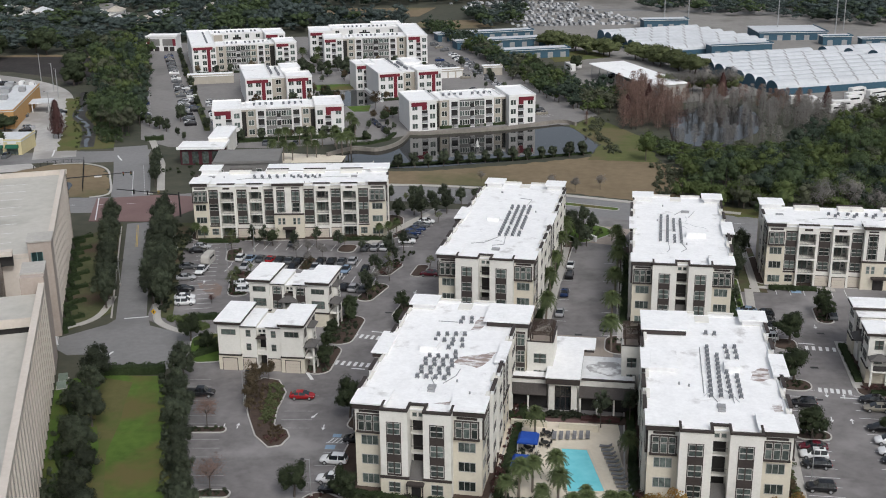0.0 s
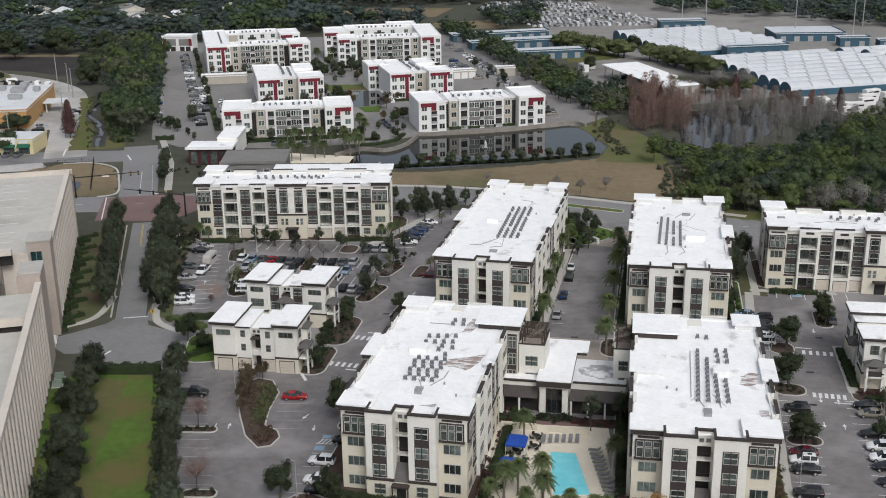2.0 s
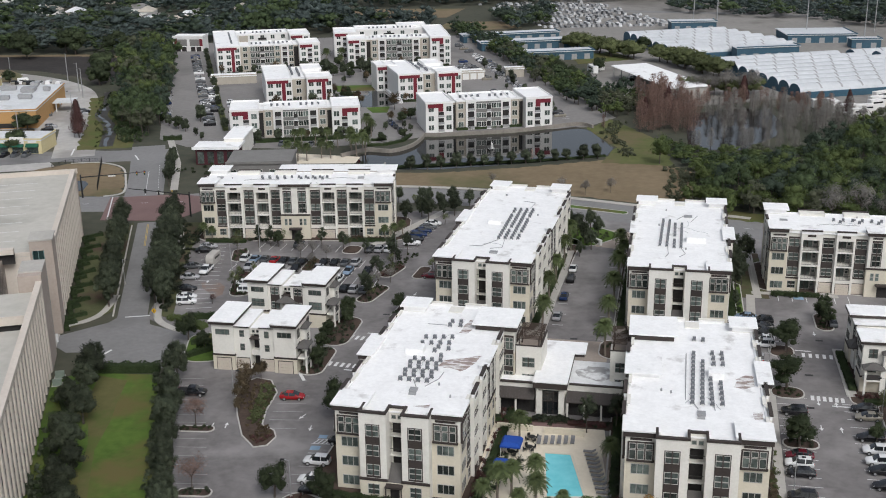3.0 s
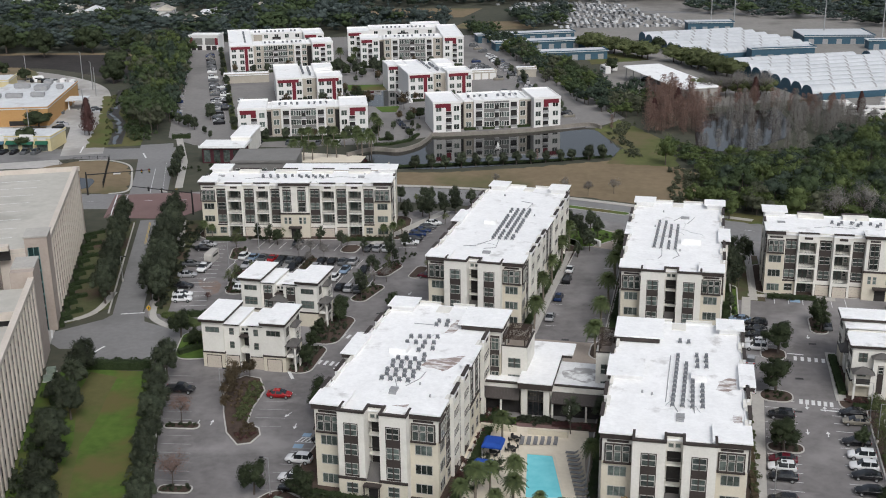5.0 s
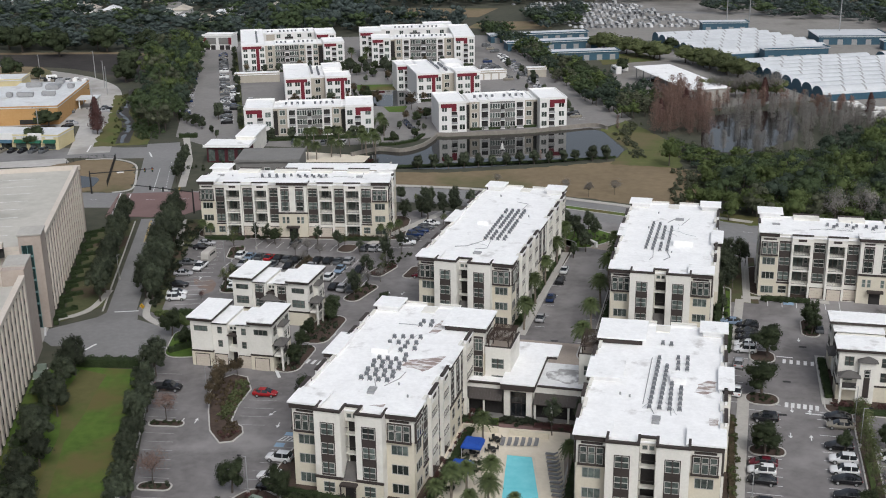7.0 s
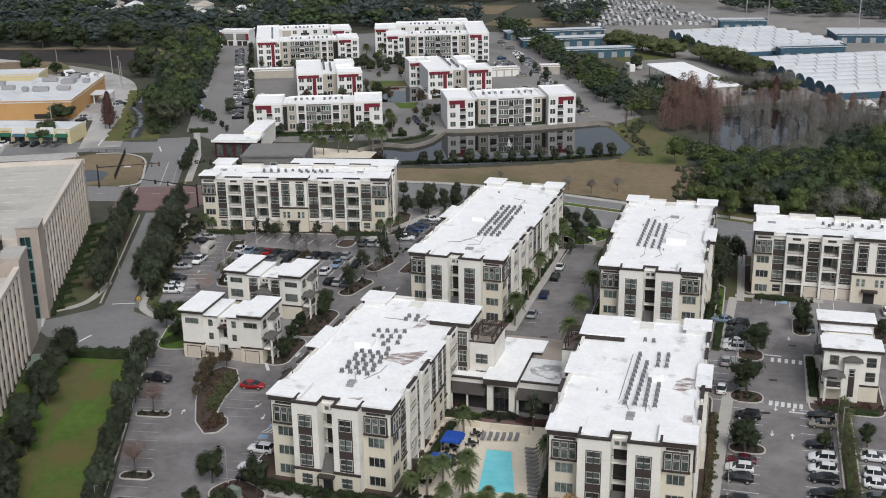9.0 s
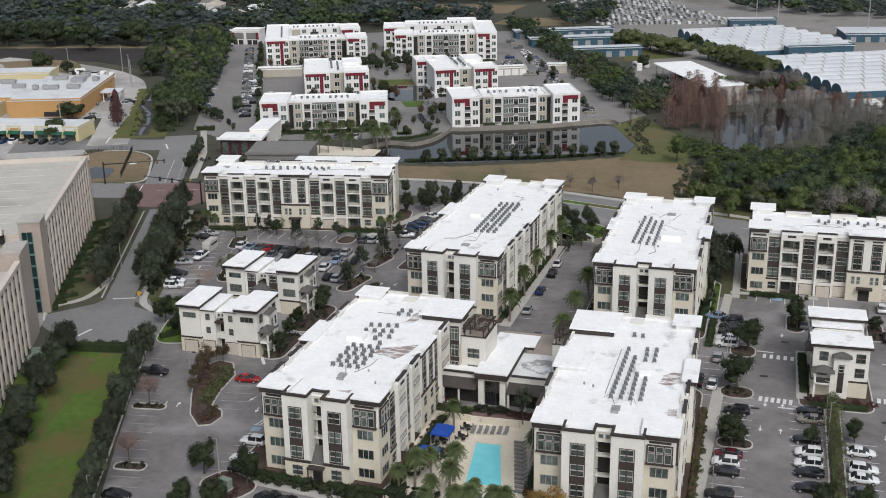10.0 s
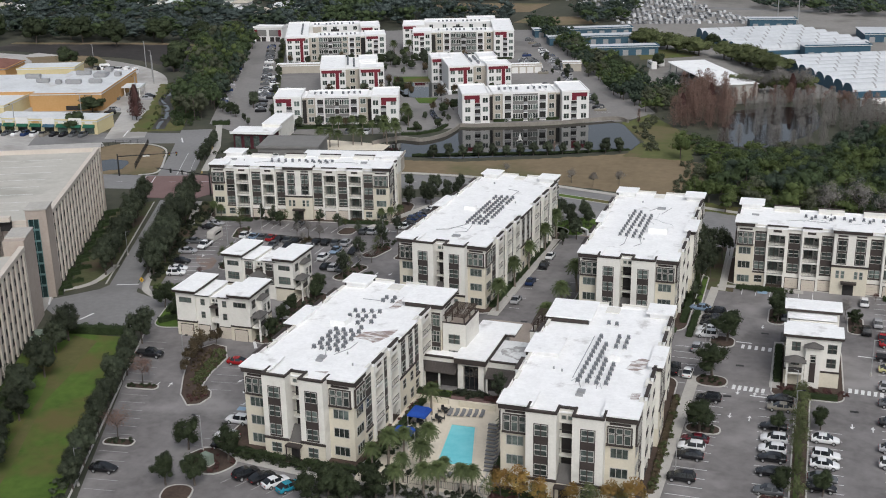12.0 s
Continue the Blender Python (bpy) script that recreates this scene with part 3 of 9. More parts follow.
def window(parent, F, s, z, w, h, cols=2, rows=2, bars=None, d=0.0, transom=0.5):
    """A window with its lower left corner at s, z of the face F, standing d off it."""
    frame_mesh, pane_mesh = window_meshes(w, h, cols, rows, bars or frame_tan, transom)
    if LEAN or FAR_OFF:
        return put("window", shared(("plain window", w, h, cols, rows, transom, bars.name if bars else ""), lambda: joined(frame_mesh, pane_mesh)), parent, "", F @ Matrix.Translation((s, -d, z)))
    ob = put("window", frame_mesh, parent, "", F @ Matrix.Translation((s, -d, z)))
    put("pane", pane_mesh, ob)
    return ob


def bit(parent, F, name, mat, *boxes, label=""):
    """Boxes (s0, d0, z0, s1, d1, z1) in a face's own axes, d inwards, as one part."""
    g = Geo()
    for b in boxes:
        g.box(*b)
    return part(name, g, mat, parent, label, F)


FLOOR = (0.0, 3.2, 6.4, 9.6)
ROOF = 13.38


def strip_bay(p, F, s0, s1, proud=0.3, top=13.75, base="window", depth=3.0):
    """A narrow white bay with windows in one brown upright panel."""
    c, w = (s0 + s1) / 2, min(2.2, s1 - s0 - 0.5)
    bit(p, F, "wall", stucco, (s0, -proud, 0, s1, depth, ROOF))
    bit(p, F, "parapet", membrane, (s0, -proud, ROOF, s1, -proud + 0.3, top))
    bit(p, F, "coping", brown if top > 13.9 else stucco, (s0 - 0.05, -proud - 0.1, top, s1 + 0.05, -proud + 0.4, top + 0.16))
    bit(p, F, "panel", brown, (c - w / 2 - 0.12, -proud - 0.05, 3.5, c + w / 2 + 0.12, -proud, 12.5), label="dark brown window panel")
    for z in FLOOR[1:]:
        window(p, F, c - w / 2, z + 0.75, w, 1.75, d=proud + 0.05)
    if base == "garage":
        garage(p, F, c, proud)
    elif base == "window":
        bit(p, F, "base", cream, (s0 - 0.03, -proud - 0.08, 0, s1 + 0.03, -proud, 3.0))
        bit(p, F, "band", brown, (s0 - 0.06, -proud - 0.14, 3.0, s1 + 0.06, -proud, 3.35))
        window(p, F, c - 0.85, 0.9, 1.7, 1.6, d=proud + 0.08)


def garage(p, F, c, proud, w=2.7):
    bit(p, F, "garage_surround", brown, (c - w / 2 - 0.12, -proud - 0.04, 0, c + w / 2 + 0.12, -proud, 2.55))
    g = Geo()
    for i in range(4):
        g.box(c - w / 2, -proud - 0.09, 0.03 + i * 0.6, c + w / 2, -proud - 0.04, 0.6 + i * 0.6)
    part("garage_door", g, garage_door, p, "beige panelled garage door", F)


def balcony_bay(p, F, s0, s1, proud=0.9, top=14.0, base="balcony", depth=3.0, white=False):
    """A white frame of stacked open balconies."""
    e, back = 0.42, 2.3
    boxes = [(s0, back - proud + 0.1, 0, s1, depth, ROOF), (s0, -proud, 0, s0 + e, back - proud, ROOF), (s1 - e, -proud, 0, s1, back - proud, ROOF),
             (s0 + e, -proud, 12.05, s1 - e, back - proud, ROOF)]
    for z in FLOOR[1:]:
        boxes.append((s0 + e, -proud, z - 0.3, s1 - e, back - proud, z + 0.05))
    bit(p, F, "wall", stucco, *boxes)
    bit(p, F, "parapet", membrane, (s0, -proud, ROOF, s1, -proud + 0.35, top))
    # back wall painted grey to put the balcony's shade into its colour
    bit(p, F, "balcony_back", far_grey, (s0 + e, back - proud, 0.05, s1 - e, back - proud + 0.1, 12.0), label="balcony back wall in a grey that carries the recess shade")
    bit(p, F, "coping", brown, (s0 - 0.08, -proud - 0.12, top, s1 + 0.08, -proud + 0.45, top + 0.22), label="dark brown coping")
    c = (s0 + s1) / 2
    bit(p, F, "vent", brown, (c - 0.85, -proud - 0.05, 12.75, c + 0.85, -proud, 13.25), label="dark louvred vent")
    for z in FLOOR:
        if z == 0 and base == "garage":
            bit(p, F, "infill", stucco, (s0 + e, -proud + 0.05, 0, s1 - e, back - proud, 2.9))
            garage(p, F, c, proud - 0.05)
            continue
        wide = s1 - s0 - 2 * e
        window(p, F, s0 + e + 0.15, z + 0.15, wide * 0.62, 2.3, 2, 1, d=proud - back)
        window(p, F, s1 - e - wide * 0.30, z + 0.9, wide * 0.24, 1.5, 1, 2, d=proud - back)
        rail = Geo()
        for h in (0.12, 1.05):
            rail.box(s0 + e, -proud + 0.03, z + h, s1 - e, -proud + 0.09, z + h + 0.06)
        n = int(wide / 0.3)
        for i in range(n + 1):
            x = s0 + e + wide * i / n
            rail.box(x - 0.012, -proud + 0.045, z + 0.1, x + 0.012, -proud + 0.075, z + 1.05)
        part("balcony_rail", rail, rail_metal, p, "slender metal balcony rail", F)


def front_bay(p, F, s0, s1, proud):
    """A broad white front panel with one upright row of windows over a cream base."""
    c = (s0 + s1) / 2
    bit(p, F, "wall", stucco, (s0, -proud, 0, s1, 3.0, ROOF), (s0, -proud, ROOF, s1, -proud + 0.3, 13.95), (s0, -proud + 0.3, ROOF, s0 + 0.3, 1.0, 13.95), (s1 - 0.3, -proud + 0.3, ROOF, s1, 1.0, 13.95))
    bit(p, F, "coping", brown, (s0 - 0.08, -proud - 0.14, 13.95, s1 + 0.08, -proud + 0.4, 14.25), (s0 - 0.08, -proud + 0.4, 13.95, s0 + 0.3, 1.0, 14.2), (s1 - 0.3, -proud + 0.4, 13.95, s1 + 0.08, 1.0, 14.2), label="dark brown coping")
    bit(p, F, "base", cream, (s0 - 0.05, -proud - 0.1, 0, s1 + 0.05, -proud, 3.0))
    bit(p, F, "band", brown, (s0 - 0.12, -proud - 0.2, 3.0, s1 + 0.12, -proud, 3.4), label="dark brown band course")
    bit(p, F, "panel", brown, (c - 1.1, -proud - 0.05, 3.5, c + 1.1, -proud, 12.2), label="dark brown window panel")
    for z in FLOOR[1:]:
        window(p, F, c - 0.98, z + 0.65, 1.96, 1.85, d=proud + 0.05)
    window(p, F, c - 0.9, 0.8, 1.8, 1.7, d=proud + 0.1)


def stair_slot(p, F, s0, s1, d=0.2):
    """The deep open stair between the front bays, with landings and an entrance roof."""
    w = s1 - s0
    boxes = [(s0, d + 0.95, 0, s1, d + 3.2, ROOF), (s0, d, 11.7, s1, d + 0.35, 14.05), (s0, d + 0.35, 11.7, s1, d + 0.95, ROOF)]
    for z in FLOOR[1:]:
        boxes.append((s0, d, z - 0.25, s1, d + 0.95, z + 0.02))
    bit(p, F, "stair_core", stucco, *boxes)
    # near-black sheet on the back wall paints the stair's shade
    bit(p, F, "stair_opening", dark, (s0 + 0.2, d + 0.9, 0, s1 - 0.2, d + 0.95, 11.6), label="flat dark sheet for the shade in the stair")
    for z in FLOOR[1:]:
        bit(p, F, "landing_rail", rail_metal, (s0, d, z + 0.95, s1, d + 0.06, z + 1.02))
    for x in (s0 + 0.3, s1 - 1.05):
        window(p, F, x, 12.3, 0.75, 0.7, 1, 1, d=-d)
    bit(p, F, "coping", brown, (s0, d - 0.1, 14.05, s1, d + 0.45, 14.3))
    g = Geo()
    a = -1.9
    g.solid([(s0 - 0.1, a, 2.9), (s1 + 0.1, a, 2.9), (s1 + 0.1, d, 2.9), (s0 - 0.1, d, 2.9)], [(s0 + 0.1, a + 0.5, 3.3), (s1 - 0.1, a + 0.5, 3.3), (s1 - 0.1, d, 5.1), (s0 + 0.1, d, 5.1)])
    part("entrance_roof", g, grey_roof, p, "dark grey sloping entrance roof", F)
    bit(p, F, "entrance_canopy", brown, (s0 - 0.15, -3.0, 2.45, s1 + 0.15, -1.7, 2.75), (s0 - 0.1, -2.9, 0, s0 + 0.06, -2.75, 2.45), (s1 - 0.06, -2.9, 0, s1 + 0.1, -2.75, 2.45), label="dark brown flat entrance canopy")
    bit(p, F, "entrance_wall", cream, (s0, -1.9, 0, s1, -1.6, 2.9))
    bit(p, F, "entrance_door", dark, (s0 + 0.45, -1.96, 0, s1 - 0.45, -1.9, 2.25), label="dark glazed entrance door")


def face(W, L, side):
    """The axes of one side of a block: along it from its left end, inwards, up."""
    x, y, deg = dict(front=(0, 0, 0), right=(W, 0, 90), back=(W, L, 180), left=(0, L, 270))[side]
    return pose(x, y, 0, 0, 0, deg)


def tower(p, x0, y0, x1, y1, sides, cap=0.55, lift=0.0):
    """A taller corner: cream below, brown window wall at the top floor, a wide dark cornice and white roof."""
    B = Matrix.Identity(4)
    w, l = x1 - x0, y1 - y0
    part("lower_wall", Geo().box(x0, y0, 0, x1, y1, 9.45), cream, p, "cream stucco lower wall")
    part("upper_wall", Geo().box(x0 + 0.02, y0 + 0.02, 9.45, x1 - 0.02, y1 - 0.02, 13.5 + lift), stucco, p)
    part("attic", Geo().box(x0 + 0.02, y0 + 0.02, 13.5 + lift, x1 - 0.02, y1 - 0.02, 14.35 + lift), membrane, p)
    c, z0, z1, g = cap * 0.6, 13.5 + lift, 14.35 + lift, Geo()
    xl, xr = x0 - (c if "left" in sides else 0), x1 + (c if "right" in sides else 0)
    for side, q in (("front", (xl, y0 - c, xr, y0)), ("back", (xl, y1, xr, y1 + c)), ("left", (x0 - c, y0, x0, y1)), ("right", (x1, y0, x1 + c, y1))):
        if side in sides:
            g.box(q[0], q[1], z0, q[2], q[3], z1)
    part("cornice", g, brown, p, "deep dark brown cornice")
    part("cap", Geo().box(x0 - cap, y0 - cap, 14.35 + lift, x1 + cap, y1 + cap, 14.6 + lift), membrane, p, "white overhanging flat roof")
    for side in sides:
        F = Matrix.Translation((x0, y0, 0)) @ face(w, l, side)
        n = w if side in ("front", "back") else l
        a, b = max(0.3, n / 2 - 1.72), min(n - 0.3, n / 2 + 1.72)
        bit(p, F, "window_wall", brown, (a - 0.1, -0.28, 9.45, b + 0.1, 0.0, 12.3), label="dark brown framed window wall")
        bit(p, F, "sill_band", brown, (a - 0.2, -0.38, 9.25, b + 0.2, 0.0, 9.5))
        cols = 3 if b - a > 2.6 else 2
        step = (b - a) / cols
        for i in range(cols):
            for z, h in ((9.62, 1.52), (11.26, 0.92)):
                window(p, F, a + i * step + 0.08, z, step - 0.16, h, 1, 1, frame_tan, d=0.28)
        bit(p, F, "vent", brown, (a + 0.2, -0.06, 12.7 + 0.5 * lift, b - 0.2, 0.0, 13.05 + 0.5 * lift), label="dark louvred vent")
        for z in FLOOR[:3]:
            window(p, F, n / 2 - min(1.3, n / 2 - 0.5), z + 0.8, min(2.6, n - 1.0), 1.6, 3 if n > 3 else 2, 1)


def side_tower(p, F, s0, s1, proud, depth=3.4, cap=0.5):
    """A middle bay of a long side: two upright window panels, cream base, dark cornice."""
    bit(p, F, "wall", stucco, (s0, -proud, 3.3, s1, depth, 13.35))
    bit(p, F, "base", cream, (s0 - 0.05, -proud - 0.06, 0, s1 + 0.05, depth, 3.3))
    bit(p, F, "band", brown, (s0 - 0.12, -proud - 0.16, 6.3, s1 + 0.12, -proud, 6.65))
    bit(p, F, "lower_panel", cream, (s0 - 0.02, -proud - 0.05, 3.3, s1 + 0.02, -proud, 6.3))
    bit(p, F, "cornice", brown, (s0 - cap * 0.6, -proud - cap * 0.6, 13.35, s1 + cap * 0.6, 0.12, 14.05), label="deep dark brown cornice")
    bit(p, F, "attic", membrane, (s0 - cap * 0.3, 0.12, 13.36, s1 + cap * 0.3, 0.6, 14.05))
    bit(p, F, "cap", membrane, (s0 - cap, -proud - cap, 14.05, s1 + cap, 0.75, 14.22), label="white overhanging flat roof")
    n = s1 - s0
    for c in (s0 + n * 0.27, s0 + n * 0.73):
        bit(p, F, "panel", brown, (c - 0.95, -proud - 0.05, 6.75, c + 0.95, -proud, 12.6), label="dark brown window panel")
        for z in FLOOR[2:]:
            window(p, F, c - 0.8, z + 0.7, 1.6, 1.95, d=proud + 0.05)
        for z in FLOOR[:2]:
            window(p, F, c - 0.7, z + 0.8, 1.4, 1.7, d=proud + 0.06)
        bit(p, F, "vent", brown, (c - 0.8, -proud - 0.05, 12.75, c + 0.8, -proud, 13.05))


def long_side(p, W, L, side, mids, gaps):
    """One long side: towers in mids (start, end, proud); gaps between are filled with window and balcony bays."""
    F = face(W, L, side)
    for a, b in gaps:
        n = b - a
        k = max(1, round(n / 6.6))
        for i in range(k):
            s, e = a + n * i / k, a + n * (i + 1) / k
            cut = s + (e - s) * 0.40
            strip_bay(p, F, s, cut, 0.0)
            balcony_bay(p, F, cut, e, 0.6)
    for a, b, proud in mids:
        side_tower(p, F, a, b, proud)


def roof_deck(p, W, L, inset=0.9):
    part("roof", Geo().box(inset - 0.9, inset - 0.9, ROOF, W - inset + 0.9, L - inset + 0.9, ROOF + 0.04), membrane, p, "white membrane roof with grey stains")
    g = Geo()
    for a, b, c, d in ((0, 0, W, 0.3), (0, L - 0.3, W, L), (0, 0.3, 0.3, L - 0.3), (W - 0.3, 0.3, W, L - 0.3)):
        g.box(a, b, ROOF + 0.04, c, d, 13.6)
    part("parapet", g, membrane, p)
    part("core", Geo().box(2.6, 2.6, 0, W - 2.6, L - 2.6, ROOF), stucco, p)


def condenser(m, group):
    def casing():
        g = Geo().box(-0.29, -0.29, 0.14, 0.29, 0.29, 0.78)
        for x in (-0.30, 0.30):
            g.box(x - 0.05, -0.42, 0, x + 0.05, 0.42, 0.14)
        return g.mesh("casing", ac_grey)

    def grille():
        g = Geo().tube((0, 0, 0.78), (0, 0, 0.82), 0.26, 0.26, 12)
        return g.mesh("fan_grille", ac_dark)
    ob = thing("air_conditioner", "grey metal condenser on the white roof", "air conditioner", m, group, data=shared("casing", casing))
    put("fan_grille", shared("grille", grille), ob)


def on_roof(m, spots, group):
    for x, y in spots:
        condenser(m @ pose(x, y, ROOF + 0.045) @ Matrix.Diagonal((0.88, 0.88, 0.85, 1)), group)


def roof_lines(p, paths):
    """Thin conduit runs lying on the roof."""
    for line in paths:
        g = Geo()
        for a, b in zip(line, line[1:]):
            g.tube((*a, ROOF + 0.12), (*b, ROOF + 0.12), 0.07, 0.07, 5)
        part("conduit", g, steel, p, "grey conduit lying on the roof")


def wander(p, seed, W, L, n):
    """Loose refrigerant lines that snake over the roof, and small vents."""
    rr = random.Random(seed)
    for _ in range(n):
        x, y, a = rr.uniform(0.35, 0.65) * W, rr.uniform(0.2, 0.7) * L, rr.choice((0.4, 2.6, -1.2, 1.7)) + rr.uniform(-0.5, 0.5)
        pts = [(x, y)]
        for _ in range(rr.randint(4, 8)):
            a += rr.uniform(-0.6, 0.6)
            x, y = min(max(x + 0.9 * math.cos(a), 1.2), W - 1.2), min(max(y + 0.9 * math.sin(a), 2.5), L - 2.5)
            pts.append((x, y))
        part("conduit", Geo().strip(pts, 0.08, ROOF + 0.045, 0.05), pond_stain, p, "grey conduit snaking over the roof")
    for _ in range(n):
        x, y = rr.uniform(0.12, 0.88) * W, rr.uniform(0.12, 0.88) * L
        part("roof_vent", Geo().tube((x, y, ROOF), (x, y, ROOF + 0.45), 0.16, 0.14, 8), steel, p, "small grey vent pipe")


def hatch(p, x, y, w=1.6, l=1.2, h=0.35):
    part("roof_hatch", Geo().box(x, y, ROOF + 0.04, x + w, y + l, ROOF + h), membrane if h > 0.5 else steel, p, "white roof curb" if h > 0.5 else "grey metal roof hatch")


def block(name, ox, oy, deg, W, L, left, right, back, label, ends=4.4):
    """A four-storey apartment block, entered from its short front."""
    p = thing(name, label, "apartment building", pose(ox, oy, 0, 0, 0, deg))
    roof_deck(p, W, L)
    F = face(W, L, "front")
    c = W / 2
    tower(p, 0, 0, ends, ends, ("front", "left"), 0.5, -0.42)
    tower(p, W - ends, 0, W, ends, ("front", "right"), 0.5, -0.42)
    front_bay(p, F, ends - 0.15, c - 1.15, 1.9), front_bay(p, F, c + 1.15, W - ends + 0.15, 1.9)
    stair_slot(p, F, c - 1.15, c + 1.15)
    long_side(p, W, L, "right", *right)
    LEAN.append(1)
    long_side(p, W, L, "left", *left)
    LEAN.clear()
    for x0, y0, x1, y1, sides in back:
        tower(p, x0, y0, x1, y1, sides)
    B = face(W, L, "back")
    LEAN.append(1)
    strip_bay(p, B, ends, c - 1.2, 0.8), strip_bay(p, B, c + 1.2, W - ends, 0.8)
    LEAN.clear()
    bit(p, B, "stair_back", stucco, (c - 1.2, 0.4, 0, c + 1.2, 3, 13.6))
    return p


# the two blocks by the pool
W, L = 19.0, 43.0
first = block("apartment_building", -29.2, 151.1, -5.2, W, L,
              ([(17.0, 25.0, 1.4)], [(4.6, 17.0), (25.0, 38.6)]), ([(17.6, 25.0, 0.5)], [(4.4, 17.6), (25.0, 33.2)]),
              [(0.3, 39.2, 4.2, 43.0, ("left", "back")), (14.6, 33.4, 21.4, 40.6, ("front", "right", "back"))],
              "white and cream four-storey apartment block with white roof")
part("window_panel", Geo().box(19.1, 33.2, 3.4, 21.2, 33.42, 12.7), brown, first, "dark brown stack of windows")
for z in (4.0, 7.1, 10.2):
    window(first, Matrix.Translation((0, 33.2, 0)), 19.2, z, 1.95, 2.2, 3, 2, transom=0.66)
hatch(first, 9.5, 7.2, 1.2, 1.2), hatch(first, 9.7, 6.2, 1.1, 0.5), hatch(first, 5.4, 20.9, 2.9, 2.6, 1.0)
roof_lines(first, [[(10.2, 9.0), (9.2, 11.4)], [(11.5, 9.4), (13.0, 12.5), (13.2, 15.0)], [(6, 34), (9.5, 34)]])
on_roof(pose(-29.2, 151.1, 0, 0, 0, -5.2), [(7.15 + 1.42 * i + 0.35 * (j % 2), 11.0 + 1.58 * j) for j in range(6) for i in range(4)] + [(11.4, 20.8), (9.9, 22.6), (10.2, 24.1), (12.0, 23.7)] + [(7.2 + 1.46 * i, 25.3 + 2.5 * j + 0.25 * i) for j in range(2) for i in range(4)] + [(10.0, 33.8), (11.8, 34.0), (10.1, 35.4), (11.6, 35.6)], "condensers on the roof of the block west of the pool")
W, L = 19.9, 43.0
second = block("apartment_building", 13.3, 147.5, -2.6, W, L,
               ([(16.6, 24.0, 0.3)], [(9.4, 16.6), (24.0, 38.6)]), ([(18.2, 25.6, 1.2)], [(4.4, 18.2), (25.6, 39.4)]),
               [(0.0, 34.0, 6.9, 41.4, ("front", "left", "back")), (16.6, 39.5, 20.2, 43.2, ("right", "back"))],
               "white and cream four-storey apartment block beside the pool")
part("attic", Geo().box(0.62, 19.1, 13.36, 4.6, 26.5, 14.05), membrane, second), part("cap", Geo().box(0.77, 18.6, 14.05, 4.9, 26.9, 14.215), membrane, second, "white overhanging flat roof")
hatch(second, 10.0, 6.9, 1.2, 1.2), hatch(second, 10.0, 5.9, 1.1, 0.5), hatch(second, 12.0, 20.0, 2.4, 2.2, 1.0)
roof_lines(second, [[(10.2, 9.0), (9.4, 11.6)], [(12.4, 11.4), (12.6, 9.0)], [(8.4, 12), (8.8, 29)]])
on_roof(pose(13.3, 147.5, 0, 0, 0, -2.6), [(9.4 + 0.05 * j, 10.9 + 1.62 * j) for j in range(12)] + [(10.85 + 0.05 * j, 11.0 + 1.62 * j) for j in range(10)] + [(12.3, 10.8 + 1.7 * j) for j in range(6)] + [(13.75, 11.0 + 1.75 * j) for j in range(5)] + [(13.0, 25.2), (14.4, 25.3), (13.0, 27.3), (14.4, 27.4), (12.9, 29.3), (14.4, 29.4), (10.2, 34.9), (11.6, 34.7)], "condensers on the roof of the block east of the pool")
wander(first, 3, 19, 43, 2), wander(second, 4, 19.9, 43, 2)
# the two blocks along the entrance drive
FAR_OFF.append(1)
W, L = 19.3, 56.0
third = block("apartment_building", -23.7, 219.0, -6.6, W, L,
              ([(24.0, 32.0, 1.2)], [(4.4, 24.0), (32.0, 51.6)]), ([(22.4, 30.4, 0.5)], [(4.4, 22.4), (30.4, 51.6)]),
              [(0.6, 52.6, 4.2, 56.4, ("left", "back")), (15.2, 52.6, 18.9, 56.4, ("right", "back"))],
              "white and cream four-storey apartment block along the entrance drive", 4.0)
hatch(third, 9.9, 5.4), hatch(third, 5.5, 25.0, 2.6, 1.5, 0.9)
roof_lines(third, [[(10.0, 14.4), (7.5, 10.0), (5.0, 9.0)], [(11.3, 14.6), (11.8, 9.5), (9.5, 8.4)], [(12.5, 38), (12.9, 43), (10, 44)]])
on_roof(pose(-23.7, 219.0, 0, 0, 0, -6.6), [(9.9 - 0.04 * j + 1.35 * i, 15.2 + 1.62 * j + 0.15 * i) for i in range(4) for j in range(14) if (i, j) not in ((1, 4), (3, 2), (3, 9), (0, 11))], "condensers on the roof west of the entrance drive")
W, L = 19.2, 47.6
fourth = block("apartment_building", 15.0, 217.1, -3.4, W, L,
               ([(19.0, 26.5, 0.4)], [(4.4, 19.0), (26.5, 43.0)]), ([(19.4, 27.0, 1.3)], [(4.4, 19.4), (27.0, 43.0)]),
               [(0.2, 44.2, 4.0, 47.8, ("left", "back")), (16.0, 44.2, 19.6, 47.8, ("right", "back"))],
               "white and cream four-storey apartment block near the entrance", 4.0)
hatch(fourth, 10.5, 35.4, 1.8, 1.2), hatch(fourth, 11.0, 17.6, 4.0, 2.0, 1.2)
roof_lines(fourth, [[(7.2, 14.0), (7.4, 9.5), (6.8, 7.6)], [(9.9, 13.8), (10.8, 10.0), (9.6, 8.0)], [(9, 33.5), (11, 37.5)], [(12, 32), (13.5, 37)]])
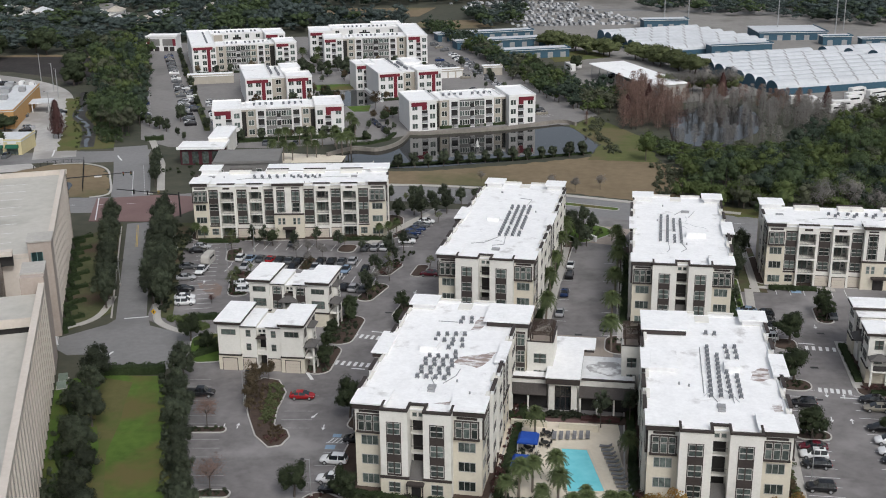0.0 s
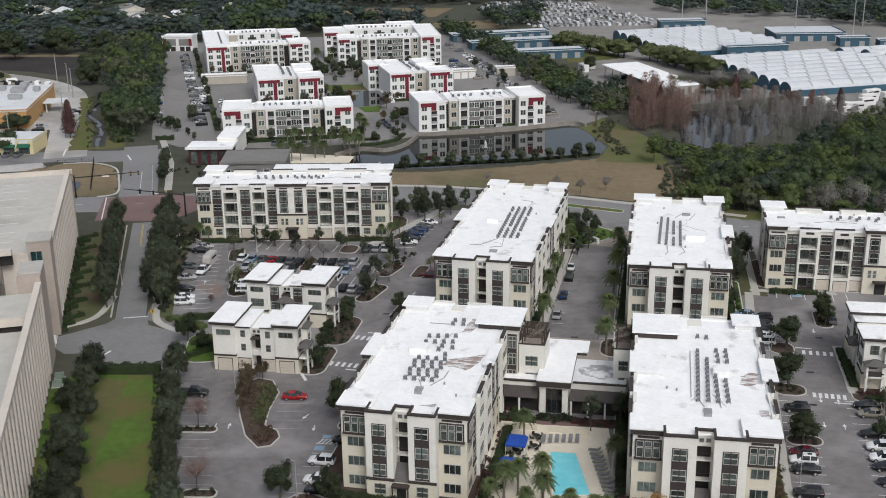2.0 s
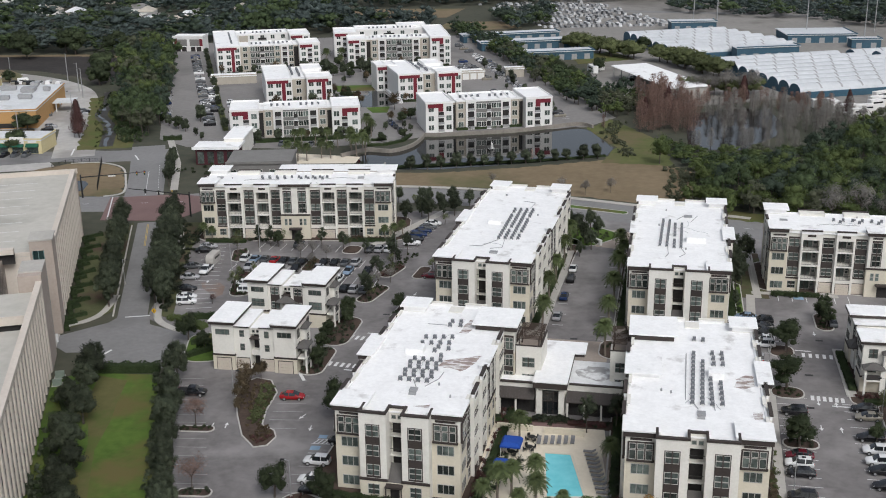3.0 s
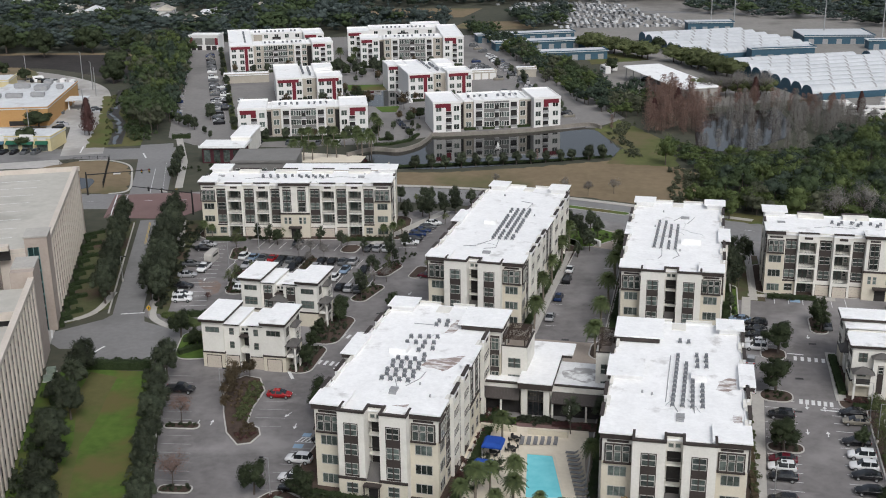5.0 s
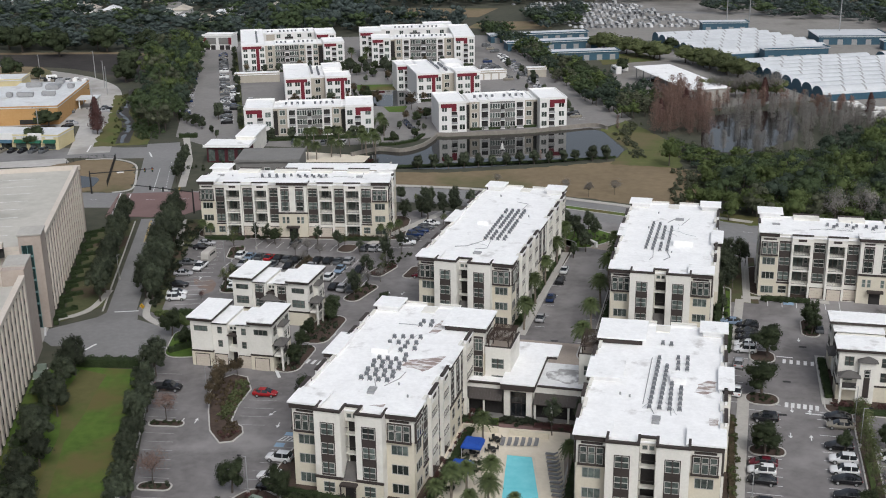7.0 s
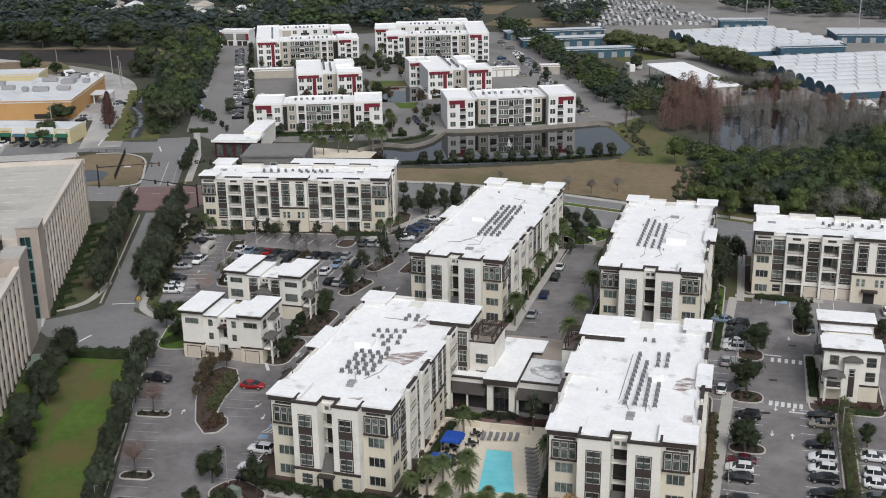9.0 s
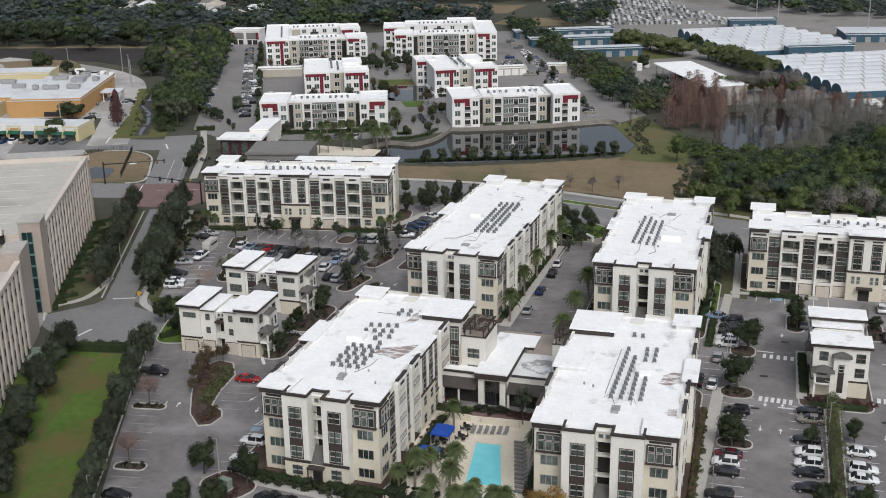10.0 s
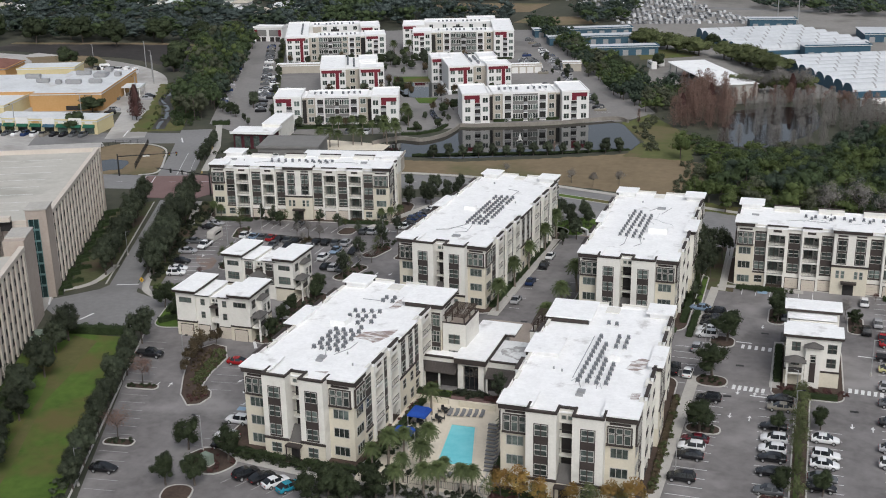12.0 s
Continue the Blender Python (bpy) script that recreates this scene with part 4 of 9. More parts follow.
on_roof(pose(15.0, 217.1, 0, 0, 0, -3.4), [(5.6 + 0.05 * j, 14.7 + 1.9 * j) for j in range(10)] + [(7.0 + 0.05 * j, 14.4 + 1.9 * j) for j in range(10)] + [(8.5 + 0.02 * j, 13.9 + 1.9 * j) for j in range(9) if j != 3] + [(9.9 + 0.02 * j, 14.1 + 1.9 * j) for j in range(9)], "condensers on the roof near the entrance")
wander(third, 5, 19.3, 56, 3), wander(fourth, 6, 19.2, 47.6, 3)


def bar_building(ox, oy, deg, W, L, label, group, spots):
    """A long four-storey block seen on its garage front."""
    p = thing("apartment_building", label, "apartment building", pose(ox, oy, 0, 0, 0, deg))
    roof_deck(p, W, L)
    F = face(W, L, "front")
    u = W / 47.6
    tower(p, 0, 0, 3.7 * u, 4.2, ("front", "left")), tower(p, W - 4.2 * u, 0, W, 4.2, ("front", "right"))
    for a, b, base in ((3.7, 6.3, "window"), (10.5, 13.5, "garage"), (17.4, 20.0, "garage"), (27.2, 30.0, "garage"), (33.9, 36.6, "garage"), (40.7, 43.4, "window")):
        strip_bay(p, F, a * u, b * u, -0.35, base=base)
    for a, b, base in ((6.3, 10.5, "balcony"), (13.5, 17.4, "garage"), (30.0, 33.9, "garage"), (36.6, 40.7, "balcony")):
        balcony_bay(p, F, a * u, b * u, 0.4, base=base)
    a, b = 20.0 * u, 27.2 * u
    bit(p, F, "entrance_wall", stucco, (a, -0.7, 6.2, b, 3.0, 13.6))
    bit(p, F, "entrance_base", cream, (a - 0.05, -0.8, 0, b + 0.05, 3.0, 6.2), label="cream stone entrance base")
    bit(p, F, "band", brown, (a - 0.2, -0.95, 6.2, b + 0.2, -0.7, 6.55))
    bit(p, F, "cornice", brown, (a - 0.3, -1.0, 13.6, b + 0.3, 2.6, 14.35), label="deep dark brown cornice")
    bit(p, F, "cap", membrane, (a - 0.5, -1.2, 14.35, b + 0.5, 2.8, 14.6), label="white overhanging flat roof")
    for c in (a + 1.75, b - 1.75):
        bit(p, F, "panel", brown, (c - 1.05, -0.75, 6.8, c + 1.05, -0.7, 12.6), label="dark brown window panel")
        for z in (6.95, 9.8):
            window(p, F, c - 0.9, z, 1.8, 2.4, d=0.75)
        window(p, F, c - 0.9, 3.7, 0.75, 1.7, 1, 2, d=0.8), window(p, F, c + 0.15, 3.7, 0.75, 1.7, 1, 2, d=0.8)
        bit(p, F, "vent", brown, (c - 1.0, -0.76, 12.9, c + 1.0, -0.7, 13.25))
    m = (a + b) / 2
    bit(p, F, "entrance_canopy", brown, (m - 1.6, -2.0, 2.7, m + 1.6, -0.8, 3.1), label="dark brown flat entrance canopy")
    bit(p, F, "entrance_door", dark, (m - 1.1, -0.88, 0, m + 1.1, -0.8, 2.4), label="dark glazed entrance door")
    R = face(W, L, "right")
    strip_bay(p, R, 4.4, 7.4, 0.0), balcony_bay(p, R, 7.4, L - 4.6, 0.4)
    Q = face(W, L, "left")
    strip_bay(p, Q, L - 7.4, L - 4.4, 0.0), balcony_bay(p, Q, 4.6, L - 7.4, 0.4)
    for s in (0.0, W - 4.4):
        tower(p, s, L - 1.2, s + 4.4, L + 3.0, ("back",))
    B = face(W, L, "back")
    for i in range(4):
        s = 6.5 * u + i * 9.5 * u
        bit(p, B, "rear_bay", stucco, (s, -0.6, 0, s + 5.5 * u, 2, 14.0))
        bit(p, B, "coping", brown, (s - 0.1, -0.7, 14.0, s + 5.5 * u + 0.1, -0.2, 14.2))
    hatch(p, 2.5, 8.0), hatch(p, W - 9.0, 7.4)
    roof_lines(p, [[(10, 6.0), (13, 7.2), (19, 6.6)], [(30, 7.0), (34, 8.4), (38, 7.6)]])
    wander(p, int(ox) + 200, W, L, 3)
    on_roof(pose(ox, oy, 0, 0, 0, deg), spots, group)
    return p


bar_building(-89.6, 267.0, 5.8, 47.6, 13.6, "long white and cream apartment block with garage doors", "condensers on the roof by the avenue",
             [(14.1 + 1.9 * i, 8.4) for i in range(5)] + [(14.5 + 1.9 * i, 7.1) for i in range(4)] + [(23.5 + 1.8 * i, 8.3) for i in range(5)] + [(24.3 + 1.8 * i, 7.0) for i in range(4)])
bar_building(45.4, 243.1, -2.8, 47.6, 15.0, "long white and cream apartment block near the woods", "condensers on the roof near the woods",
             [(14.0 + 2.0 * i, 9.8) for i in range(12)] + [(15.2 + 4.0 * i, 8.4) for i in range(6)])


FAR_OFF.clear()


# ---- carriage houses ----
def hip_roof(p, F, s0, s1, d0, d1, z, rise, name="porch_roof"):
    cx, cy = (s0 + s1) / 2, (d0 + d1) / 2
    g = Geo().solid([(s0, d0, z), (s1, d0, z), (s1, d1, z), (s0, d1, z)], [(cx - 0.25, cy - 0.1, z + rise), (cx + 0.25, cy - 0.1, z + rise), (cx + 0.25, cy + 0.1, z + rise), (cx - 0.25, cy + 0.1, z + rise)])
    g.box(s0 - 0.05, d0 - 0.05, z - 0.15, s1 + 0.05, d1 + 0.05, z)
    part(name, g, grey_roof, p, "grey shingled hip roof", F)


def carriage_house(ox, oy, deg, label, W=16.1, L=9.2, rear=False):
    p = thing("carriage_house", label, "townhouse", pose(ox, oy, 0, 0, 0, deg))
    F, R, Q = face(W, L, "front"), face(W, L, "right"), face(W, L, "left")
    for x0, x1 in ((0, 4.2), (W - 4.2, W)):
        part("wall", Geo().box(x0, 0, 0, x1, L, 9.2), stucco, p)
        part("base", Geo().box(x0 - 0.06, -0.06, 0, x1 + 0.06, L + 0.06, 2.9), cream, p, "cream stucco base")
        part("band", Geo().box(x0 - 0.14, -0.14, 2.9, x1 + 0.14, L + 0.14, 3.2), brown, p, "dark brown band course")
        part("cornice", Geo().prism([(x0 - 0.35, -0.5), (x1 + 0.35, -0.5), (x1 + 0.35, L + 0.4), (x0 - 0.35, L + 0.4)], 9.2, 9.72, -0.02), brown, p, "dark brown cornice")
        part("roof", Geo().box(x0 - 0.42, -0.55, 9.72, x1 + 0.42, L + 0.45, 9.92), membrane, p, "white flat roof")
        window(p, F, x0 + 0.75, 7.1, 2.7, 1.05, 3, 1, frame_sash)
        if not rear:
            garage(p, F, (x0 + x1) / 2, 0.06)
        else:
            window(p, F, x0 + 0.75, 4.0, 2.7, 1.6, 3, 2, frame_sash)
    for x0, x1 in ((4.2, 7.2), (9.0, W - 4.2)):
        part("wall", Geo().box(x0, 0.4, 0, x1, L - 0.6, 8.6), stucco, p)
        part("trim", Geo().box(x0, 0.15, 8.6, x1, 0.5, 8.85), brown, p)
        part("roof", Geo().box(x0 - 0.1, 0.0, 8.85, x1 + 0.1, L - 0.5, 9.0), membrane, p, "white flat roof")
        c = (x0 + x1) / 2
        if rear:
            bit(p, F, "panel", brown, (c - 0.95, 0.34, 3.4, c + 0.95, 0.4, 8.2))
            for z in (3.6, 6.6):
                window(p, F, c - 0.8, z, 1.6, 1.5, d=-0.34)
        else:
            for z in (4.0, 6.7):
                window(p, F, c - 0.45, z, 0.9, 1.3, 1, 2, frame_sash, d=-0.4)
            garage(p, F, c, -0.4, 2.4)
    part("stair_wall", Geo().box(7.2, 2.2, 0, 9.0, L - 1.2, 8.2).box(7.2, 1.2, 7.0, 9.0, 2.2, 8.2), stucco, p)
    part("roof", Geo().box(7.2, 1.1, 8.2, 9.0, L - 1.0, 8.32), membrane, p, "white flat roof")
    # shade of the stair put in as a flat near-black sheet
    bit(p, F, "stair_opening", dark, (7.4, 2.12, 0, 8.8, 2.2, 6.9), label="flat dark sheet for the shade in the stair")
    bit(p, F, "canopy", brown, (7.1, 0.2, 6.3, 9.1, 1.4, 6.55), label="dark brown canopy")
    bit(p, F, "landing", stucco, (7.2, 0.9, 2.9, 9.0, 2.2, 3.9))
    window(p, F, 7.4, 7.3, 0.6, 0.6, 1, 1, d=-1.2), window(p, F, 8.2, 7.3, 0.6, 0.6, 1, 1, d=-1.2)
    if rear:
        hip_roof(p, F, 6.2, 10.0, -0.9, 1.6, 5.4, 1.1)
    # gable ends
    for E, k in ((R, 1), (Q, 0)):
        LEAN.clear() if k else LEAN.append(1)
        window(p, E, 1.0, 6.6, 1.5, 1.7, bars=frame_sash), window(p, E, 1.0, 3.9, 1.5, 1.7, bars=frame_sash)
        window(p, E, 7.0, 6.6, 1.6, 1.7, bars=frame_sash), window(p, E, 7.0, 3.9, 1.6, 1.7, bars=frame_sash)
        bit(p, E, "stair_bay", stucco, (3.4, -0.9, 0, 6.0, 0, 7.9))
        hip_roof(p, E, 3.1, 6.3, -1.3, 0.1, 7.9, 0.8)
        bit(p, E, "panel", brown, (4.2, -0.96, 1.2, 5.2, -0.9, 6.4), label="dark brown upright panel")
        window(p, E, 4.25, 5.0, 0.9, 1.3, 1, 2, d=0.96)
        bit(p, E, "porch", stucco, (0.3, -1.9, 2.9, 3.3, -0.06, 3.2), (0.3, -1.9, 0, 0.65, -1.6, 5.3), (2.95, -1.9, 0, 3.3, -1.6, 5.3))
        bit(p, E, "porch_rail", rail_metal, (0.65, -1.85, 3.2, 2.95, -1.8, 4.2))
        hip_roof(p, E, 0.0, 3.6, -2.2, 0.0, 5.3, 0.9)
    LEAN.clear()
    return p


carriage_house(-61.7, 190.9, -2.6, "white three-storey carriage house with garage doors")
carriage_house(-61.6, 213.4, -4.4, "white three-storey carriage house behind another one", 16.4, rear=True)
carriage_house(55.6, 210.2, -92.0, "white carriage house seen on its gable end", 16.8, rear=True)

# ---- clubhouse between the pool blocks ----
club = thing("clubhouse", "low white clubhouse with brown seamed roofs", "clubhouse", pose(-0.9, 178.2, 0, 0, 0, -4.0))
part("hall", Geo().box(0, 2.0, 0, 4.8, 17.0, 5.8), stucco, club)
part("hall_cornice", Geo().box(-0.5, -0.55, 5.35, 5.25, 17.3, 6.35).box(-0.35, 12.5, 5.8, 7.0, 17.3, 6.34), brown, club, "dark brown cornice")
part("hall_roof", Geo().box(-0.55, -0.5, 6.35, 5.3, 17.5, 6.55).box(5.3, 12.3, 6.35, 7.2, 17.5, 6.545), membrane, club, "white flat roof")
part("portal", Geo().box(0, 0, 0, 1.0, 2.0, 5.8).box(3.8, 0, 0, 4.8, 2.0, 5.8).box(1.0, 0, 4.9, 3.8, 2.0, 5.8), stucco, club, "tall white entrance portal")
part("portal_glass", Geo().box(1.0, 0.8, 0, 3.8, 0.9, 4.9), car_glass, club, "tall dark glass doors")
g = Geo()
for i in range(4):
    g.box(1.0 + i * 0.9, 0.72, 0, 1.08 + i * 0.9, 0.8, 4.9)
part("portal_frame", g.box(1.0, 0.72, 2.5, 3.8, 0.8, 2.6), brown, club)
part("east_hall", Geo().box(4.8, 1.5, 0, 14.2, 12.0, 4.9), stucco, club)
part("east_roof", Geo().box(4.8, 1.85, 4.9, 13.9, 12.1, 5.3), pond_membrane, club, "stained low white roof")
part("east_parapet", Geo().box(4.9, 1.48, 4.9, 14.3, 1.85, 5.5).box(13.9, 1.85, 4.9, 14.3, 12, 5.5), stucco, club)
part("east_coping", Geo().box(5.4, 1.36, 5.5, 14.4, 1.95, 5.66), brown, club, "dark brown coping")
for x0, x1, y1 in ((-9.2, -0.35, 1.5), (5.1, 14.2, 1.5)):
    roof = part("seamed_roof", Geo().solid([(x0, -0.4, 3.0), (x1, -0.4, 3.0), (x1, y1, 3.0), (x0, y1, 3.0)], [(x0, -0.4, 3.15), (x1, -0.4, 3.15), (x1, y1, 4.4), (x0, y1, 4.4)]), metal_brown, club, "brown standing seam roof")
    n = int((x1 - x0) / 0.5)
    for i in range(n + 1):
        x = x0 + (x1 - x0 - 0.05) * i / n
        part("seam", Geo().solid([(x, -0.42, 3.15), (x + 0.05, -0.42, 3.15), (x + 0.05, y1, 4.4), (x, y1, 4.4)], [(x, -0.42, 3.21), (x + 0.05, -0.42, 3.21), (x + 0.05, y1, 4.46), (x, y1, 4.46)]), metal_brown, roof)
    # wall coloured near-black to stand for the shade below the porch roof
    part("lower_wall", Geo().box(x0, 1.2, 0, x1, 1.5, 3.0), dark, club, "porch back wall with the porch's shade in its colour")
    for i in range(3):
        a = x0 + 0.6 + i * (x1 - x0 - 0.6) / 3
        part("porch_post", Geo().box(a - 0.5, -0.2, 0, a - 0.2, 0.1, 3.0), stucco, club)
part("west_hall", Geo().box(-9.2, 1.5, 0, -0.05, 10.5, 5.2), stucco, club)
part("west_roof", Geo().box(-9.2, 1.9, 5.2, -0.06, 10.6, 5.4), membrane, club)
part("west_coping", Geo().box(-9.3, 1.36, 5.2, -0.6, 1.9, 5.42), brown, club, "dark brown coping")


def terrace(m, W, L, label):
    """A three-storey wing with a timber pergola on its roof terrace."""
    p = thing("terrace_wing", label, "building wing", m)
    part("wall", Geo().box(0, 0, 0, W, L, 9.8), stucco, p)
    part("parapet", Geo().box(0, 0, 9.8, W, 0.25, 10.9).box(0, L - 0.25, 9.8, W, L, 10.9).box(W - 0.25, 0.25, 9.8, W, L - 0.25, 10.9).box(0, 0.25, 9.8, 0.25, L - 0.25, 10.9), stucco, p)
    part("terrace_floor", Geo().box(0.25, 0.25, 9.8, W - 0.25, L - 0.25, 9.86), pavers, p, "tan paved terrace floor")
    part("coping", Geo().box(-0.08, -0.08, 10.9, W + 0.08, 0.3, 11.0).box(W - 0.3, 0.3, 10.9, W + 0.08, L, 11.0), brown, p)
    F = face(W, L, "front")
    for z in (3.9, 7.0):
        window(p, F, W * 0.25, z, W * 0.5, 1.8, 2, 2)
    for x in (0.4, W - 0.6):
        for y in (0.5, L / 2, L - 0.7):
            part("post", Geo().box(x, y, 9.86, x + 0.18, y + 0.18, 11.9), wood_dark, p, "dark timber post")
        part("beam", Geo().box(x, 0.1, 11.9, x + 0.16, L - 0.1, 12.12), wood_dark, p)
    n = int(L / 0.5)
    for i in range(n):
        y = 0.2 + i * (L - 0.5) / (n - 1)
        part("slat", Geo().box(0.05, y, 12.12, W - 0.05, y + 0.08, 12.26), wood_dark, p)
    return p


terrace(pose(-29.2, 151.1, 0, 0, 0, -5.2) @ Matrix.Translation((21.55, 33.6, 0)), 4.4, 7.5, "white wing with a dark timber pergola beside the clubhouse")
terrace(pose(13.3, 147.5, 0, 0, 0, -2.6) @ Matrix.Translation((-3.5, 34.2, 0)), 3.35, 8.2, "white wing with a dark timber pergola facing the drive")

# ---- pool terrace ----
ground_piece("pool_deck", [(-8, 176.5), (10.5, 177), (12.6, 143.5), (-9, 143.5)], 0.135, deck_stone, "pale stone pool deck", "terrace")
ground_piece("deck_paving", [(10.2, 168), (12.0, 168), (13.4, 147), (11.8, 147)], 0.145, pavers, "tan paver strip beside the deck", "terrace")
ground_piece("pool_water", [(1.15, 165.05), (5.55, 164.9), (8.0, 152.0), (2.1, 151.4)], 0.16, pool_water, "clear turquoise swimming pool water", "pool")
rim = [(1.15, 165.05), (5.55, 164.9), (8.0, 152.0), (2.1, 151.4), (1.15, 165.05)]
g = Geo()
for a, b in zip(rim, rim[1:]):
    g.strip([a, b], 0.45, 0.05, 0.16)
setting("pool_coping", g, cream, "pale pool coping", "pool")
setting("terrace_wall", Geo().strip([(-7, 172.6), (-1.0, 172.1)], 0.4, 0, 1.2).strip([(0.9, 171.8), (7.4, 171.2)], 0.4, 0, 1.2), cream, "low cream garden wall", "wall")
ground_piece("planting_bed", [(-8, 176.8), (12, 176.8), (12, 173.8), (-8, 174.4)], 0.18, mulch, "mulched bed with low shrubs", "bed")
ground_piece("clubhouse_lawn", [(-7, 177.4), (-1.6, 177.2), (-1.4, 174.9), (-6.8, 174.7)], 0.21, lawn_green, "small green lawn before the clubhouse", "lawn")
ground_piece("garden_path", [(-1.4, 175.3), (5.7, 175.0), (5.9, 173.95), (-1.1, 174.1)], 0.21, red_brick, "brick garden path before the clubhouse", "path")


def lounger(m):
    def bed():
        return Geo().box(-0.32, -0.95, 0.32, 0.32, 0.45, 0.40).mesh("bed", cushion)

    def back():
        return Geo().solid([(-0.32, 0.45, 0.32), (0.32, 0.45, 0.32), (0.32, 0.45, 0.40), (-0.32, 0.45, 0.40)], [(-0.32, 1.05, 0.72), (0.32, 1.05, 0.72), (0.32, 1.05, 0.80), (-0.32, 1.05, 0.80)]).mesh("backrest", cushion)

    def leg():
        return Geo().box(-0.03, -0.03, 0, 0.03, 0.03, 0.32).mesh("leg", white_metal)
    ob = thing("sun_lounger", "grey sling sun lounger on the pool deck", "sun lounger", m, "loungers round the pool")
    put("bed", shared("lounger bed", bed), ob)
    put("backrest", shared("lounger back", back), ob)
    for x in (-0.28, 0.28):
        for y in (-0.85, 0.4):
            put("leg", shared("lounger leg", leg), ob, "", pose(x, y, 0))


for i in range(6):
    lounger(pose(0.2 + i * 1.08, 168.3 + 0.12 * i, 0.12, 0, 0, -3))
for i in range(13):
    lounger(pose(8.35 + i * 0.215, 165.7 - i * 1.25, 0.12, 0, 0, -95))
for i in range(6):
    lounger(pose(2.0 + i * 1.05, 147.8 + 0.1 * i, 0.12, 0, 0, 176))


def cabana(m):
    ob = thing("cabana", "royal blue canvas cabana on white posts", "cabana", m, "cabanas by the pool")
    part("canopy", Geo().prism([(-1.6, -1.6), (1.6, -1.6), (1.6, 1.6), (-1.6, 1.6)], 2.35, 2.85, 0.25), blue_canvas, ob)
    part("valance", Geo().box(-1.62, -1.62, 2.05, 1.62, -1.58, 2.36).box(-1.62, 1.58, 2.05, 1.62, 1.62, 2.36).box(-1.62, -1.58, 2.05, -1.58, 1.58, 2.36).box(1.58, -1.58, 2.05, 1.62, 1.58, 2.36), blue_canvas, ob)
    for x in (-1.5, 1.5):
        for y in (-1.5, 1.5):
            part("post", Geo().tube((x, y, 0), (x, y, 2.4), 0.05), white_metal, ob)
    return ob


cabana(pose(-3.9, 163.7, 0.12, 0, 0, -5)), cabana(pose(-4.6, 156.2, 0.12, 0, 0, -5))


def patio_set(m):
    ob = thing("patio_table", "round dark metal patio table with chairs pushed in", "table", m)
    part("tabletop", Geo().tube((0, 0, 0.70), (0, 0, 0.74), 0.6, 0.6, 14), signal_black, ob)
    part("leg", Geo().tube((0, 0, 0), (0, 0, 0.7), 0.05), signal_black, ob)
    for a in range(4):
        c = thing("patio_chair", "dark metal patio chair at a round table", "chair", m @ pose(0, 0, 0, 0, 0, 90 * a + 30) @ Matrix.Translation((0, 0.85, 0)), "patio chairs")
        put("seat", shared("chair seat", lambda: Geo().box(-0.25, -0.25, 0.40, 0.25, 0.25, 0.45).mesh("seat", signal_black)), c)
        put("backrest", shared("chair back", lambda: Geo().box(-0.25, 0.22, 0.45, 0.25, 0.27, 0.9).mesh("backrest", signal_black)), c)
        for x in (-0.22, 0.22):
            for y in (-0.22, 0.22):
                put("leg", shared("chair leg", lambda: Geo().box(-0.02, -0.02, 0, 0.02, 0.02, 0.4).mesh("leg", signal_black)), c, "", pose(x, y, 0))


patio_set(pose(-3.9, 163.7, 0.12)), patio_set(pose(-1.2, 165.6, 0.12)), patio_set(pose(-1.0, 169.0, 0.12))


def fence(points, h, label, gap=0.35):
    p = thing("fence", label, "fence")
    for a, b in zip(points, points[1:]):
        a, b = Vector((*a, 0)), Vector((*b, 0))
        n = max(1, int((b - a).length / 2.4))
        for i in range(n + 1):
            q = a.lerp(b, i / n)
            put("post", shared(("fence post", h), lambda: Geo().box(-0.05, -0.05, 0, 0.05, 0.05, h).mesh("post", signal_black)), p, "", Matrix.Translation(q))
        part("rail", Geo().tube((a.x, a.y, h - 0.1), (b.x, b.y, h - 0.1), 0.03, 0.03, 4).tube((a.x, a.y, 0.15), (b.x, b.y, 0.15), 0.03, 0.03, 4), signal_black, p)
        g = Geo()
        k = int((b - a).length / gap)
        for i in range(k):
            q = a.lerp(b, (i + 0.5) / k)
            g.box(q.x - 0.015, q.y - 0.015, 0.15, q.x + 0.015, q.y + 0.015, h - 0.1)
        tagged(part("pickets", g, signal_black, p), kind="stuff")


fence([(-8.5, 145.2), (12.8, 144.2)], 1.4, "black metal picket fence at the pool deck")
fence([(-160.4, 330.8), (-158.6, 336.8), (-152, 339.8), (-147.6, 339.0)], 1.3, "dark metal fence round the corner basin")
fence([(-147.6, 339.0), (-135.4, 307.6)], 2.0, "dark metal fence across dry grass")

# ---- precast parking structure ----
park = thing("parking_structure", "beige precast parking structure with upright fins", "parking structure", pose(-62.8, 108.8, 0, 0, 0, 20.4))
TOP = 18.0
part("near_body", Geo().box(-75, 0, 0, -0.5, 71, 13.4), precast, park)
part("near_deck", Geo().box(-75, 0, 13.4, -0.9, 70.9, 13.5), deck_roof, park, "lower pale concrete ramp deck")
# near-black solid stands in for the unlit level beneath the deck
part("upper_void", Geo().box(-75, 71, 0, -0.6, 83, 15.0), dark, park, "solid in the open level, coloured as its shade")
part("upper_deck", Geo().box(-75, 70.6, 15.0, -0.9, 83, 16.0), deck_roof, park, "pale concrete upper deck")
# near-black slab paints the shade between the deck columns
part("deck_void", Geo().box(-60, 100.4, 16.0, -6.6, 100.8, 18.2), dark, park, "dark slab for the shade under a roof beam")
part("deck_edge", Geo().box(-75, 70.3, 14.7, -0.9, 70.6, 16.3), precast, park)
part("far_body", Geo().box(-75, 102, 0, -0.5, 166.5, 16.8), precast, park)
